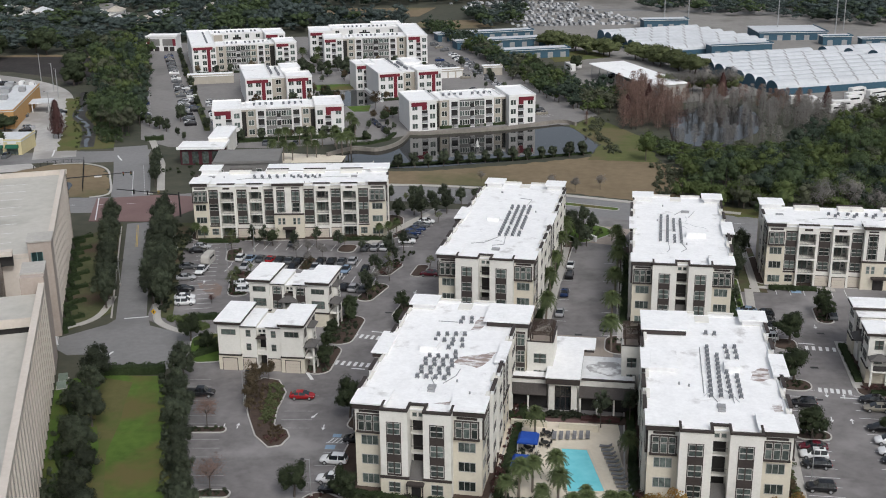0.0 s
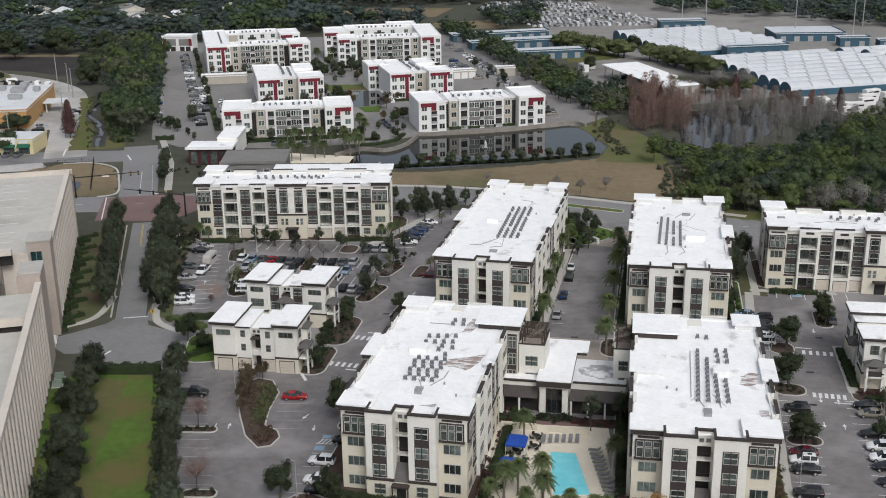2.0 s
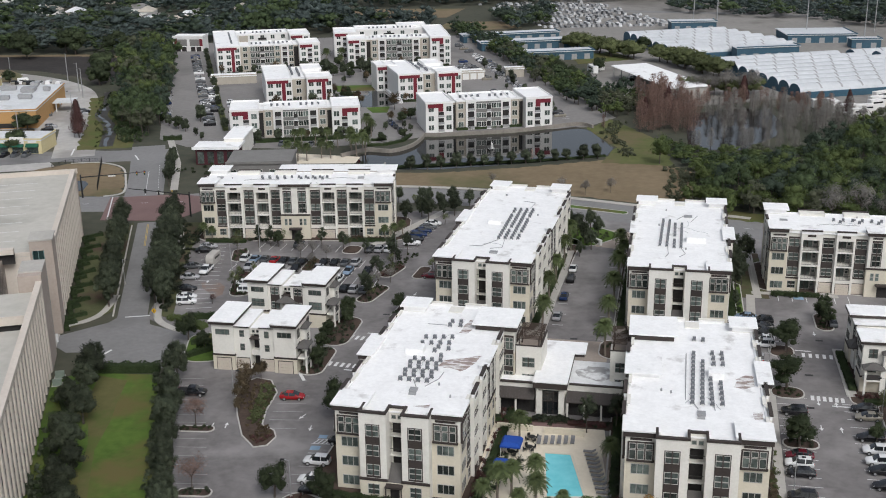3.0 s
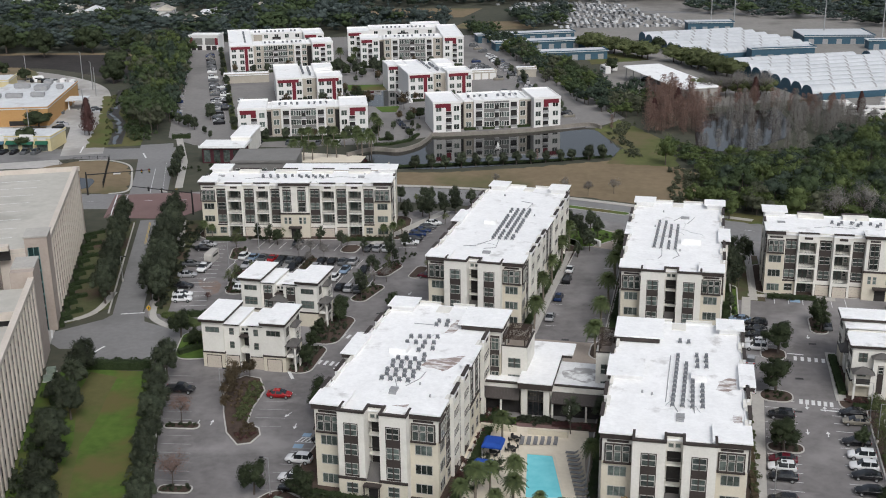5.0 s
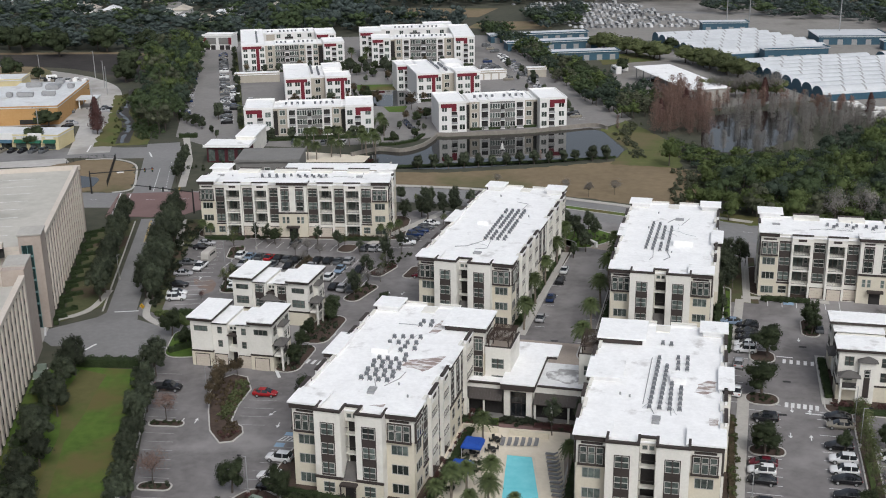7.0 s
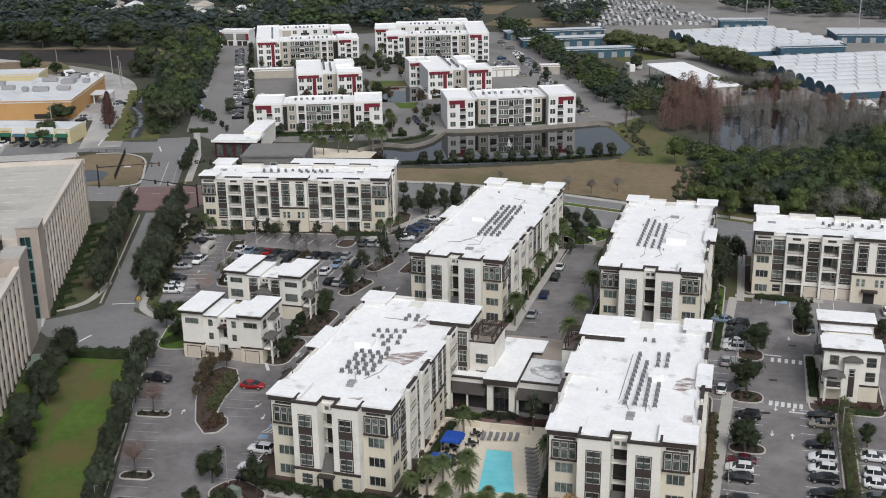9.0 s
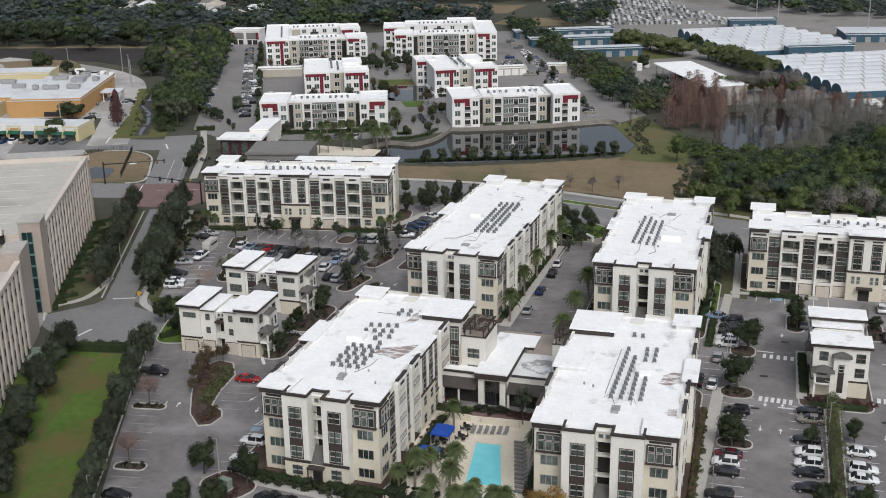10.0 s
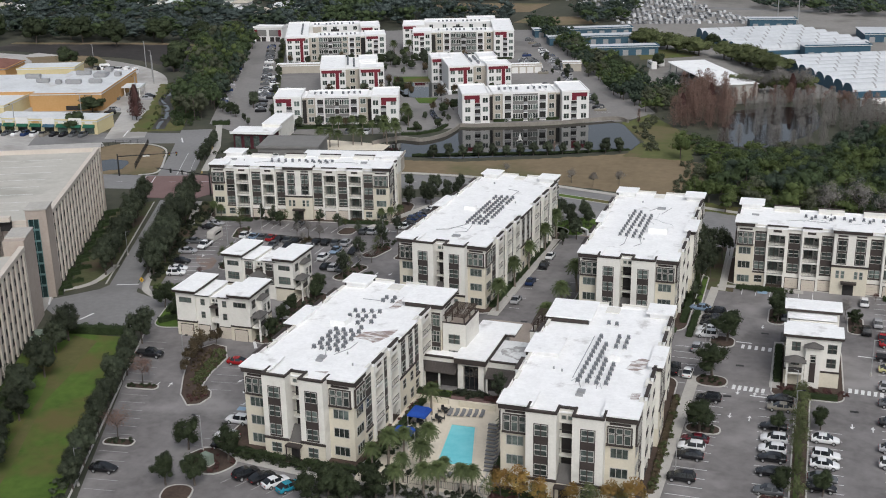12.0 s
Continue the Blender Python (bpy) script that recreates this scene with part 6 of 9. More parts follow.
for i in range(8):
    a = 1.2 + i * 5.0
    bit(mall, Matrix.Identity(4), "shopfront", glass, (a, -0.08, 0.2, a + 3.6, 0, 2.6), label="dark shop window")
    part("awning", Geo().solid([(a - 0.3, -1.3, 2.5), (a + 3.9, -1.3, 2.5), (a + 3.9, 0, 2.5), (a - 0.3, 0, 2.5)], [(a - 0.3, -1.25, 2.6), (a + 3.9, -1.25, 2.6), (a + 3.9, 0, 3.5), (a - 0.3, 0, 3.5)]), green_awning if i % 4 else shed_blue, mall, "sloping fabric awning")
    bit(mall, Matrix.Identity(4), "sign_panel", far_white if i % 3 else orange_wall, (a + 0.4, -0.1, 3.7, a + 3.2, 0, 4.5))
    if i % 2 == 0:
        bit(mall, Matrix.Identity(4), "gable", far_white, (a - 0.5, -0.3, 3.4, a + 4.1, 0.3, 5.6))


# ---- vehicles ----
# stations of a body from tail to nose: x, underside, top, half width; cab: glass foot, roof rear, roof front, windscreen foot, roof height
CARS = dict(
    s=dict(low=((-2.34, 0.45, 0.80, 0.70), (-2.26, 0.36, 0.96, 0.82), (-1.75, 0.30, 1.01, 0.90), (-0.6, 0.26, 0.98, 0.92), (0.9, 0.26, 0.96, 0.92), (1.5, 0.30, 0.90, 0.90), (2.1, 0.34, 0.76, 0.82), (2.32, 0.42, 0.62, 0.68)),
           cab=(-2.0, -1.1, 0.2, 1.25, 1.45), r=0.33, axle=1.38, name="saloon car"),
    u=dict(low=((-2.28, 0.48, 0.98, 0.78), (-2.2, 0.40, 1.10, 0.88), (-1.7, 0.34, 1.10, 0.94), (-0.6, 0.30, 1.06, 0.95), (0.9, 0.30, 1.05, 0.95), (1.5, 0.34, 1.02, 0.93), (2.1, 0.38, 0.92, 0.86), (2.3, 0.46, 0.72, 0.72)),
           cab=(-2.2, -1.75, 0.25, 1.15, 1.68), r=0.37, axle=1.38, name="sport utility vehicle"),
    p=dict(low=((-2.75, 0.55, 1.10, 0.88), (-2.68, 0.48, 1.14, 0.94), (-1.7, 0.44, 1.14, 0.97), (-0.8, 0.40, 1.12, 0.98), (1.2, 0.40, 1.12, 0.98), (1.8, 0.44, 1.10, 0.96), (2.5, 0.48, 1.00, 0.90), (2.7, 0.56, 0.80, 0.78)),
           cab=(-0.85, -0.6, 0.75, 1.5, 1.80), r=0.40, axle=1.72, name="pickup truck"),
)
CAR_WORDS = dict(w="white", s="silver", k="black", g="dark grey", b="dark blue", r="red", l="pale blue", m="maroon", t="turquoise", y="pale yellow", n="beige")


def loft(rings, name, mat, sharp=38):
    """A closed skin over rings of equal length, smooth but for its sharp edges."""
    bm = bmesh.new()
    rows = [[bm.verts.new(p) for p in ring] for ring in rings]
    for a, b in zip(rows, rows[1:]):
        for i in range(len(a)):
            j = (i + 1) % len(a)
            bm.faces.new((a[i], a[j], b[j], b[i]))
    bm.faces.new(rows[0]), bm.faces.new(rows[-1])
    bmesh.ops.recalc_face_normals(bm, faces=bm.faces)
    me = bpy.data.meshes.new(name)
    bm.to_mesh(me)
    bm.free()
    me.polygons.foreach_set("use_smooth", [True] * len(me.polygons))
    me.set_sharp_from_angle(angle=radians(sharp))
    me.materials.append(mat)
    return me


def car_body(low, mat, full):
    rings = []
    for x, z0, z1, h in low:
        z0 = z0 if full else 0.02
        half = [(0.86 * h, z0), (0.98 * h, z0 + 0.16), (h, z0 + 0.55 * (z1 - z0)), (0.97 * h, z1 - 0.08), (0.88 * h, z1), (0.45 * h, z1 + 0.025)]
        rings.append([(x, y, z) for y, z in half] + [(x, -y, z) for y, z in reversed(half)])
    return loft(rings, "body", mat)


def car_cabin(low, cab, mat):
    """The upper body in one skin: glass, with painted roof, rear quarters and door pillars."""
    a, b, c, d, top = cab
    h, belt = low[3][3], low[3][2]
    foot, head = 0.93 * h, 0.70 * h
    m = 0.5 * (b + c) - 0.1
    rings = []
    for x, z, w in ((a, belt, 0.90), (0.4 * a + 0.6 * b, 0.4 * belt + 0.6 * top + 0.03, 0.97), (b, top - 0.02, 1.0), (m - 0.06, top, 1.0), (m + 0.06, top, 1.0), (c, top - 0.03, 1.0), (0.6 * c + 0.4 * d, 0.62 * top + 0.38 * belt, 1.0), (d, belt - 0.04, 0.92)):
        z = max(z, belt - 0.03)
        y = foot + (head - foot) * (z - belt + 0.04) / (top - belt + 0.04)
        rings.append([(x, foot * w, belt - 0.05), (x, y * w, z), (x, 0.55 * y * w, z + 0.03), (x, -0.55 * y * w, z + 0.03), (x, -y * w, z), (x, -foot * w, belt - 0.05)])
    me = loft(rings, "cabin", car_glass, 30)
    me.materials.append(mat)
    painted = {(k, j) for k in (2, 3, 4) for j in (1, 2, 3)} | {(k, j) for k in (0, 3, 6) for j in (0, 4)}
    for k in range(7):
        for j in range(6):
            me.polygons[6 * k + j].material_index = 1 if (k, j) in painted else 0
    return me


def wheel_mesh(r):
    tread, rim = Geo().tube((0, -0.12, 0), (0, 0.12, 0), r, r, 16).mesh("wheel", tyre), Geo().tube((0, -0.13, 0), (0, 0.13, 0), r * 0.62, r * 0.62, 12).mesh("rim", steel)
    return joined(tread, rim)


def car(x, y, deg, colour, shape="s", where="parked on the asphalt", full=True, z=0.03):
    c = CARS[shape]
    low, cab, paint_mat = c["low"], c["cab"], CAR_PAINT[colour]
    h, nose, tail = low[3][3], low[-1], low[0]
    ob = thing("pickup_truck" if shape == "p" else "car", f"{CAR_WORDS[colour]} {c['name']} {where}", "truck" if shape == "p" else "car", pose(x, y, z, 0, 0, deg) @ Matrix.Diagonal((0.95, 0.97, 1.0, 1)))
    put("body", shared(("car body", shape, colour, full), lambda: car_body(low, paint_mat, full)), ob)
    put("cabin", shared(("car cabin", shape, colour), lambda: car_cabin(low, cab, paint_mat)), ob, "dark glass and painted roof")
    if not full:
        return ob
    for s in (-1, 1):
        for a in (-1, 1):
            put("wheel", shared(("wheel", shape), lambda: wheel_mesh(c["r"])), ob, "", pose(a * c["axle"], s * (h - 0.1), c["r"]))
        if y > 215:
            continue
        put("headlight", shared(("headlight", shape), lambda: Geo().solid([(-0.16, -0.12, -0.06), (0.06, -0.16, -0.06), (0.06, 0.16, -0.06), (-0.16, 0.12, -0.06)], [(-0.2, -0.1, 0.06), (-0.02, -0.14, 0.06), (-0.02, 0.14, 0.06), (-0.2, 0.1, 0.06)]).mesh("headlight", lamp_clear)), ob, "", pose(nose[0] - 0.07, s * (nose[3] - 0.10), nose[2] + 0.02))
        put("tail_light", shared(("tail light", shape), lambda: Geo().box(-0.03, -0.17, -0.08, 0.08, 0.17, 0.08).mesh("tail_light", lamp_red)), ob, "", pose(tail[0] + 0.01, s * (tail[3] - 0.14), tail[2] - 0.02))
    if shape == "p":
        put("bed", shared("pickup bed", lambda: Geo().box(-2.6, -0.8, 1.13, -0.95, 0.8, 1.19).mesh("bed", signal_black)), ob)
    return ob


def row(text, deg, where):
    """Cars from text: x,y and two letters, colour and shape."""
    for word in text.split():
        spot, code = word[:-2], word[-2:]
        x, y = (float(v) for v in spot.split(","))
        car(x, y, deg, code[0], code[1], where)


row("42.5,183.3ku 41.0,167.8ms 40.6,165.1wu 40.4,162.2ks 39.6,155.1ku", 176, "parked beside a white apartment block")
row("54.4,185.5ks 54.4,182.4ns 53.2,175.0ks 53.3,170.6wu 53.0,167.0wu 52.9,164.2ks 52.6,159.6ks 52.3,154.0gs", 177, "parked beside a planted strip")
row("61.2,172.2ws 61.0,166.7wu 60.7,163.8ws 60.2,159.4gs 59.9,156.6ks", -3, "parked beside a planted strip")
row("74.4,207.3kp 74.0,202.0ys 73.3,194.1su 72.8,187.7gs 72.2,180.3ks 71.4,171.1ss 70.9,165.9wu 75.2,214.0rs", -3, "parked at the edge of the car park")
row("42.2,224.1ku 41.8,220.9ks 41.5,217.6ku 41.2,214.7ws 41.0,211.9wu", 176, "parked in a row by a hedge")
row("39.0,225.9ls", 172, "standing by a pavement")
row("39.4,205.3su 38.4,193.4ws 35.9,194.2kp", 84, "parked beside a white apartment block")
row("56.0,224.5gs 72.0,235.9wu 71.2,220.2ku 73.7,224.6su", 86, "parked near the garages")
row("74.0,217.4rs", 84, "parked near the garages")
row("-62.0,179.5kp", 4, "parked beside a row of trees")
row("-43.8,179.9rs", 3, "parked beside a planted island")
row("-34.0,157.7wu -33.4,151.8wu -32.6,148.9ks -31.6,164.6ku", 176, "parked against the apartment block")
row("-47.9,137.9ks", 3, "parked beside a row of trees")
row("-25.4,141.3ku -22.5,140.8ks -20.0,140.0ws -17.4,139.2ts", 55, "parked at an angle before the block")
row("-74.0,251.8wu -71.6,251.6ls -69.2,251.6gs -66.8,251.3rs -64.5,251.2ks -62.2,250.9gs -59.9,250.7ks -54.7,250.9ks -52.2,251.0ks -49.7,251.0gs -47.2,251.3su", 86, "parked in a busy car park")
row("-71.6,246.2ss -64.4,246.2gs -60.4,246.1ks -55.2,246.1ss -47.8,245.2ls -43.4,245.6ks", 266, "parked in a busy car park")
row("-69.0,235.0ws -67.4,230.6wu", 10, "parked behind a carriage house")
row("-48.9,240.0wu -46.2,234.2ks -44.0,233.6su -41.7,233.3gs", 86, "parked behind a carriage house")
row("-64.1,263.6gs -45.9,261.2gu -43.5,261.4su -41.2,261.6wu", 84, "parked before a long apartment block")
row("-28.4,243.9ms", 176, "parked beside a white apartment block")
row("-33.6,283.2ws -34.4,279.9gs -35.2,276.6bs -35.9,273.2bu -36.2,269.6ks -36.5,266.6wu", 8, "parked beside a pavement")
row("-85.8,259.6ss -85.7,256.4ks -84.6,245.0gs -82.9,237.7ss -81.0,230.4ks -79.4,225.6ws -78.4,222.6wu", 12, "parked beneath the avenue's trees")
row("-80.7,242.5wp", 266, "pulling a camper on the asphalt")
row("3.3,252.1ws 3.0,245.1ku 1.9,234.0bs 0.9,222.5ss 10.0,215.6gs", 86, "parked along the entrance drive")
rnd = random.Random(11)


def far_cars(ax, ay, bx, by, n, deg, chance, where="parked by the far apartments", full=False):
    for i in range(n):
        if rnd.random() < chance:
            t = i / max(1, n - 1)
            car(ax + (bx - ax) * t, ay + (by - ay) * t, deg + rnd.choice((0, 180)), rnd.choice("wwsskkkgggbn"), rnd.choice("ssuu"), where, full)


far_cars(-151, 404, -200, 540, 38, 20, 0.5), far_cars(-130.5, 394, -187, 541, 44, 20, 0.62)
far_cars(-136, 418, -152, 462, 14, 20, 0.7), far_cars(-121, 396, -137, 440, 14, 20, 0.6), far_cars(-112, 402, -84, 414, 9, 105, 0.6)
far_cars(-60, 388, -66, 402, 5, 110, 0.9), far_cars(-5, 415, -48, 540, 36, 20, 0.65), far_cars(-15, 412, -40, 478, 18, 20, 0.5)
far_cars(-63, 581, -30, 496, 20, 20, 0.75), far_cars(-57, 538, -40, 490, 12, 20, 0.7), far_cars(-95, 500, -75, 508, 8, 105, 0.8), far_cars(-110, 366, -80, 368, 10, 95, 0.5), far_cars(-45, 494, -55, 520, 8, 20, 0.8)
far_cars(-208, 342, -176, 345, 10, 90, 0.7, "parked before a row of shops"), far_cars(-202, 414, -198, 405, 4, 15, 1.0, "parked under a canopy")
far_cars(20, 492, 28, 506, 5, 10, 0.9, "parked beside a boat shed"), far_cars(44, 530, 58, 536, 6, 110, 0.9, "parked before storage sheds")


def motorhome(x, y, deg, length=8.0, label="white motorhome parked in a storage yard", s=1.0, mat=far_white):
    ob = thing("motorhome", label, "motorhome", pose(x, y, 0.03, 0, 0, deg) @ Matrix.Diagonal((s, s, s, 1)), "motorhomes in the yard" if s == 1 else "")
    k = length
    put("body", shared(("motorhome", k, s), lambda: Geo().profile([(-k / 2, 0.02), (k / 2 - 0.4, 0.02), (k / 2, 1.2), (k / 2 - 0.3, 2.6), (k / 2 - 0.9, 3.1), (-k / 2, 3.1)], -1.2, 1.2).mesh("body", mat, 0.08)), ob)
    put("window_band", shared(("mh window", k), lambda: Geo().box(-k / 2 + 1, -1.23, 1.7, k / 2 - 1.5, 1.23, 2.3).mesh("window_band", car_glass)), ob)


for x, y, deg, n in ((92, 470, 118, 8.0), (97.2, 470, 118, 8.0), (102.8, 470.4, 122, 8.0), (113, 479.5, 130, 10.0), (118, 482, 130, 8.0), (126, 481, 130, 10.0), (132, 484, 130, 10.0), (115.3, 459.7, 35, 8.0), (112, 450, 30, 8.0), (110, 443.3, 30, 7.0),
                     (91.3, 442.5, 12, 10.0), (93, 438.6, 12, 8.0), (97, 433.5, 10, 10.0), (101, 426.4, 14, 7.0), (104, 434, 12, 8.0), (122, 456, 32, 10.0), (121, 447, 32, 8.0)):
    motorhome(x, y, deg, n)
g, gw = Geo(), Geo()
for r in range(13):
    for i in range(26):
        if rnd.random() < 0.74:
            along, back = 9.4 * r + rnd.uniform(-0.8, 0.8), 5 + 3.2 * i + rnd.uniform(-0.4, 0.4)
            m = pose(54 - 0.42 * along - 0.907 * back, 664 + 0.907 * along - 0.16 * back, 0.04, 0, 0, rnd.choice((108, 113, 118, 290, 298)))
            k, hh = rnd.choice((1.3, 1.7, 2.2, 2.8)), rnd.uniform(0.7, 1.9)
            low = [m @ Vector(v) for v in ((-k, -0.95, 0), (k, -0.95, 0), (k, 0.95, 0), (-k, 0.95, 0))]
            top = [m @ Vector(v) for v in ((-k + 0.1, -0.8, hh), (k - 0.9, -0.8, hh), (k - 0.9, 0.8, hh), (-k + 0.1, 0.8, hh))]
            g.solid(low, top)
            if hh > 1.5:
                gw.solid([m @ Vector(v) for v in ((-k + 0.5, -0.9, 0.6 * hh), (k - 1.1, -0.9, 0.6 * hh), (k - 1.1, 0.9, 0.6 * hh), (-k + 0.5, 0.9, 0.6 * hh))], [m @ Vector(v) for v in ((-k + 0.5, -0.88, 0.8 * hh), (k - 1.1, -0.88, 0.8 * hh), (k - 1.1, 0.88, 0.8 * hh), (-k + 0.5, 0.88, 0.8 * hh))])
lot = thing("stored_vehicles", "crowded rows of stored white motorhomes and boats", "vehicles", kind="stuff", data=g.mesh("stored_vehicles", material("faded vehicle paint", (0.14, 0.145, 0.15), (0.50, 0.50, 0.50), 0.6, 0.3, 1.0, island=0.6)))
part("window_bands", gw, car_glass, lot)
motorhome(4.5, 512, 110, 8.0), motorhome(7.5, 520, 105, 8.0), motorhome(-81.2, 249.1, 268, 6.4, "pale grey camper trailer behind a white pickup", 0.8, concrete)

for x, y, deg, n in ((-225, 464, 100, 5.0), (-219.6, 462, 95, 4.0), (-239, 469, 30, 6.0)):
    motorhome(x, y, deg, n, "white box trailer parked behind a store", 0.8, far_trim)
far_cars(-243, 468.5, -230.5, 467.5, 8, 100, 0.9, "parked behind a store"), far_cars(-185, 408, -186, 412, 2, 20, 1.0, "standing on the service yard"), far_cars(-186, 381, -187, 386, 2, 20, 1.0, "standing on the service yard")

# ---- painted lines ----
def stalls(x0, y0, x1, y1, n, length, deg, mat=None):
    """Stall lines from (x0, y0) to (x1, y1), each running length metres at the heading deg."""
    g, a = Geo(), radians(deg)
    for i in range(n + 1):
        x, y = x0 + (x1 - x0) * i / n, y0 + (y1 - y0) * i / n
        g.strip([(x, y), (x + length * math.cos(a), y + length * math.sin(a))], 0.13, 0.036)
    return setting("stall_lines", g, mat or paint, "worn white parking stall lines", "road marking")


stalls(40.4, 190, 37.2, 148, 15, 5.2, -3), stalls(51.2, 188, 49.6, 148, 14, 5.2, -3), stalls(58.8, 176, 57.6, 148, 10, 5.2, -3), stalls(72.5, 212, 68.6, 150, 22, 5.2, -3)
stalls(39.4, 227, 38.6, 209, 6, 5.4, -3), stalls(35.3, 206.5, 34.6, 190, 6, 4.8, -3)
stalls(-67.2, 186, -48.2, 132.5, 19, 5.0, 4, faded_paint), stalls(-46.4, 181.0, -45.5, 168.6, 4, 5.2, 4, faded_paint), stalls(-36.4, 162, -38.0, 146, 6, 5.4, 4, faded_paint), stalls(-28.5, 138.6, -15.0, 136.4, 5, 5.2, 62, faded_paint)
stalls(-75.4, 254.6, -45.6, 254.2, 12, 5.4, 266), stalls(-75.4, 249.0, -41.6, 248.4, 13, 5.4, 266), stalls(-50, 242.6, -40.2, 242.0, 4, 5.0, 266), stalls(-73, 264.8, -40, 264.4, 12, 5.0, 266)
stalls(-87.6, 262, -77.6, 220, 15, 5.4, 12), stalls(-31.2, 284.8, -34.6, 264.5, 7, 5.0, 188), stalls(2.0, 255, 0.0, 219, 6, 2.2, -4), stalls(11.0, 255, 9.0, 212, 7, 2.4, -4)
stalls(47.5, 242, 62, 241, 5, 5.0, 266), stalls(74.2, 240, 72.8, 216, 8, 5.0, -3)
stalls(-153.4, 404, -202.4, 540, 52, 5, 20), stalls(-133, 394, -189.4, 541, 56, 5, 20), stalls(-2, 416, -46, 540, 44, 5, 200)
g = Geo()
for k in range(7):
    g.strip([(-36.2 + 0.68 * k, 164.3), (-35.6 + 0.68 * k, 165.7)], 0.22, 0.037)
g.strip([(-36.5, 164.2), (-31.5, 164.2)], 0.14, 0.037).strip([(-36.0, 165.8), (-31.5, 165.8)], 0.14, 0.037).strip([(-36.4, 161.0), (-31.3, 161.1)], 0.13, 0.037)
setting("hatched_aisle", g, paint, "white hatched aisle between accessible bays", "road marking")
ground_piece("dirt_patch", [(-79.6, 235.6), (-76.4, 237.4), (-73.4, 233.6), (-72.4, 228.6), (-74.0, 226.8), (-75.8, 229.8), (-78.0, 232.0)], 0.035, dirt, "rusty dirt smeared on the asphalt", "stain")
setting("accessible_bay", Geo().strip([(-36.4, 162.7), (-34.8, 162.75)], 1.5, 0.034).strip([(-35.9, 166.7), (-34.5, 166.7)], 1.2, 0.034), blue_paint, "faded blue accessible bay", "road marking")
setting("accessible_bay", Geo().strip([(50.5, 239.4), (52.6, 239.3)], 2.2, 0.034), blue_paint, "faded blue accessible bay", "road marking")


def crossing(x0, y0, x1, y1, n, size=0.7, length=2.0):
    g = Geo()
    d = Vector((x1 - x0, y1 - y0)).normalized()
    s = Vector((-d.y, d.x)) * length / 2
    for i in range(n):
        t = i / (n - 1)
        p = Vector((x0, y0)).lerp(Vector((x1, y1)), t)
        g.strip([(p.x - s.x, p.y - s.y), (p.x + s.x, p.y + s.y)], size, 0.036)
    return setting("crosswalk", g, paint, "white crosswalk bars", "road marking")


crossing(47.9, 208.6, 52.9, 208.1, 5, 0.6, 1.9), crossing(46.6, 190.0, 51.6, 189.4, 6, 0.6, 1.9), crossing(-40.4, 208.6, -34.6, 207.6, 6, 0.6, 1.9), crossing(-40.6, 195.4, -34.6, 194.6, 6, 0.6, 1.9)
crossing(66.4, 192.8, 71.6, 192.2, 6, 0.6, 1.9)
g = Geo()
for a, b, w in (((46.6, 210.6), (49.6, 210.3), 0.4), ((49.4, 187.0), (52.6, 186.7), 0.4), ((-36.4, 210.6), (-33.4, 210.2), 0.4), ((-37.4, 192.9), (-34.8, 192.6), 0.4), ((68.8, 208.4), (72.0, 208.0), 0.4),
                ((-88.6, 213.8), (-83.8, 215.2), 0.45), ((-84.6, 197.2), (-85.6, 193.4), 0.5), ((-99.6, 204.8), (-96.8, 199.6), 0.4), ((-164.5, 356), (-161.5, 347), 0.5), ((-140.6, 349.2), (-137.0, 343.0), 0.5), ((-45.2, 190.4), (-43.6, 187.4), 0.6)):
    g.strip([a, b], w, 0.10)
setting("stop_line", g, paint, "white stop lines", "road marking")
g = Geo()
for k in (-0.16, 0.16):
    g.strip([(-108.2 + k, 277), (-102.3 + k, 259.5)], 0.12, 0.10)
    g.strip([(-112.5 + k, 306), (-121.5 + k, 333), (-127.5 + k, 346)], 0.14, 0.10)
setting("centre_line", g, yellow_paint, "yellow double centre line", "road marking")
g = Geo()
for k in range(12):
    t = k / 12
    g.strip([(-116.5 - 12 * t, 306 + 33 * t), (-116.5 - 12 * (t + 0.04), 306 + 33 * (t + 0.04))], 0.14, 0.10)
for i in range(6, len(cross) - 6, 2):
    g.strip([cross[i], ((cross[i][0] + cross[i + 1][0]) / 2, (cross[i][1] + cross[i + 1][1]) / 2)], 0.15, 0.10)
g.strip([(-119.5, 304), (-128.5, 330)], 0.14, 0.10).strip([(-128, 301), (-121, 280.5)], 0.3, 0.10).strip([(-124.8, 300.6), (-118.5, 281)], 0.3, 0.10)
setting("lane_line", g, paint, "white lane lines", "road marking")


def arrow(x, y, deg):
    m = pose(x, y, 0.036, 0, 0, deg)
    pts = [m @ Vector((a, b, 0)) for a, b in ((-0.09, -1.0), (0.09, -1.0), (0.09, 0.1), (0.38, 0.1), (0, 1.0), (-0.38, 0.1), (-0.09, 0.1))]
    setting("lane_arrow", Geo().face(*pts), paint, "white lane arrow", "road marking")


for x, y, deg in ((-54.7, 168.5, 184), (-52.4, 168.9, 4), (47.3, 188.0, 176), (50.2, 187.6, -4), (46.2, 178.6, 176), (49.4, 178.2, -4), (65.8, 178.8, 176), (69.0, 178.4, -4), (-40.4, 173.4, 160), (-38.0, 169.4, 184), (51.6, 219.4, 176), (-30.4, 233.4, 170), (-33.6, 233.0, -10), (-78.4, 236.4, 10), (-124, 312, 15), (-119.5, 314, 195), (-103, 262, 200)):
    arrow(x, y, deg)
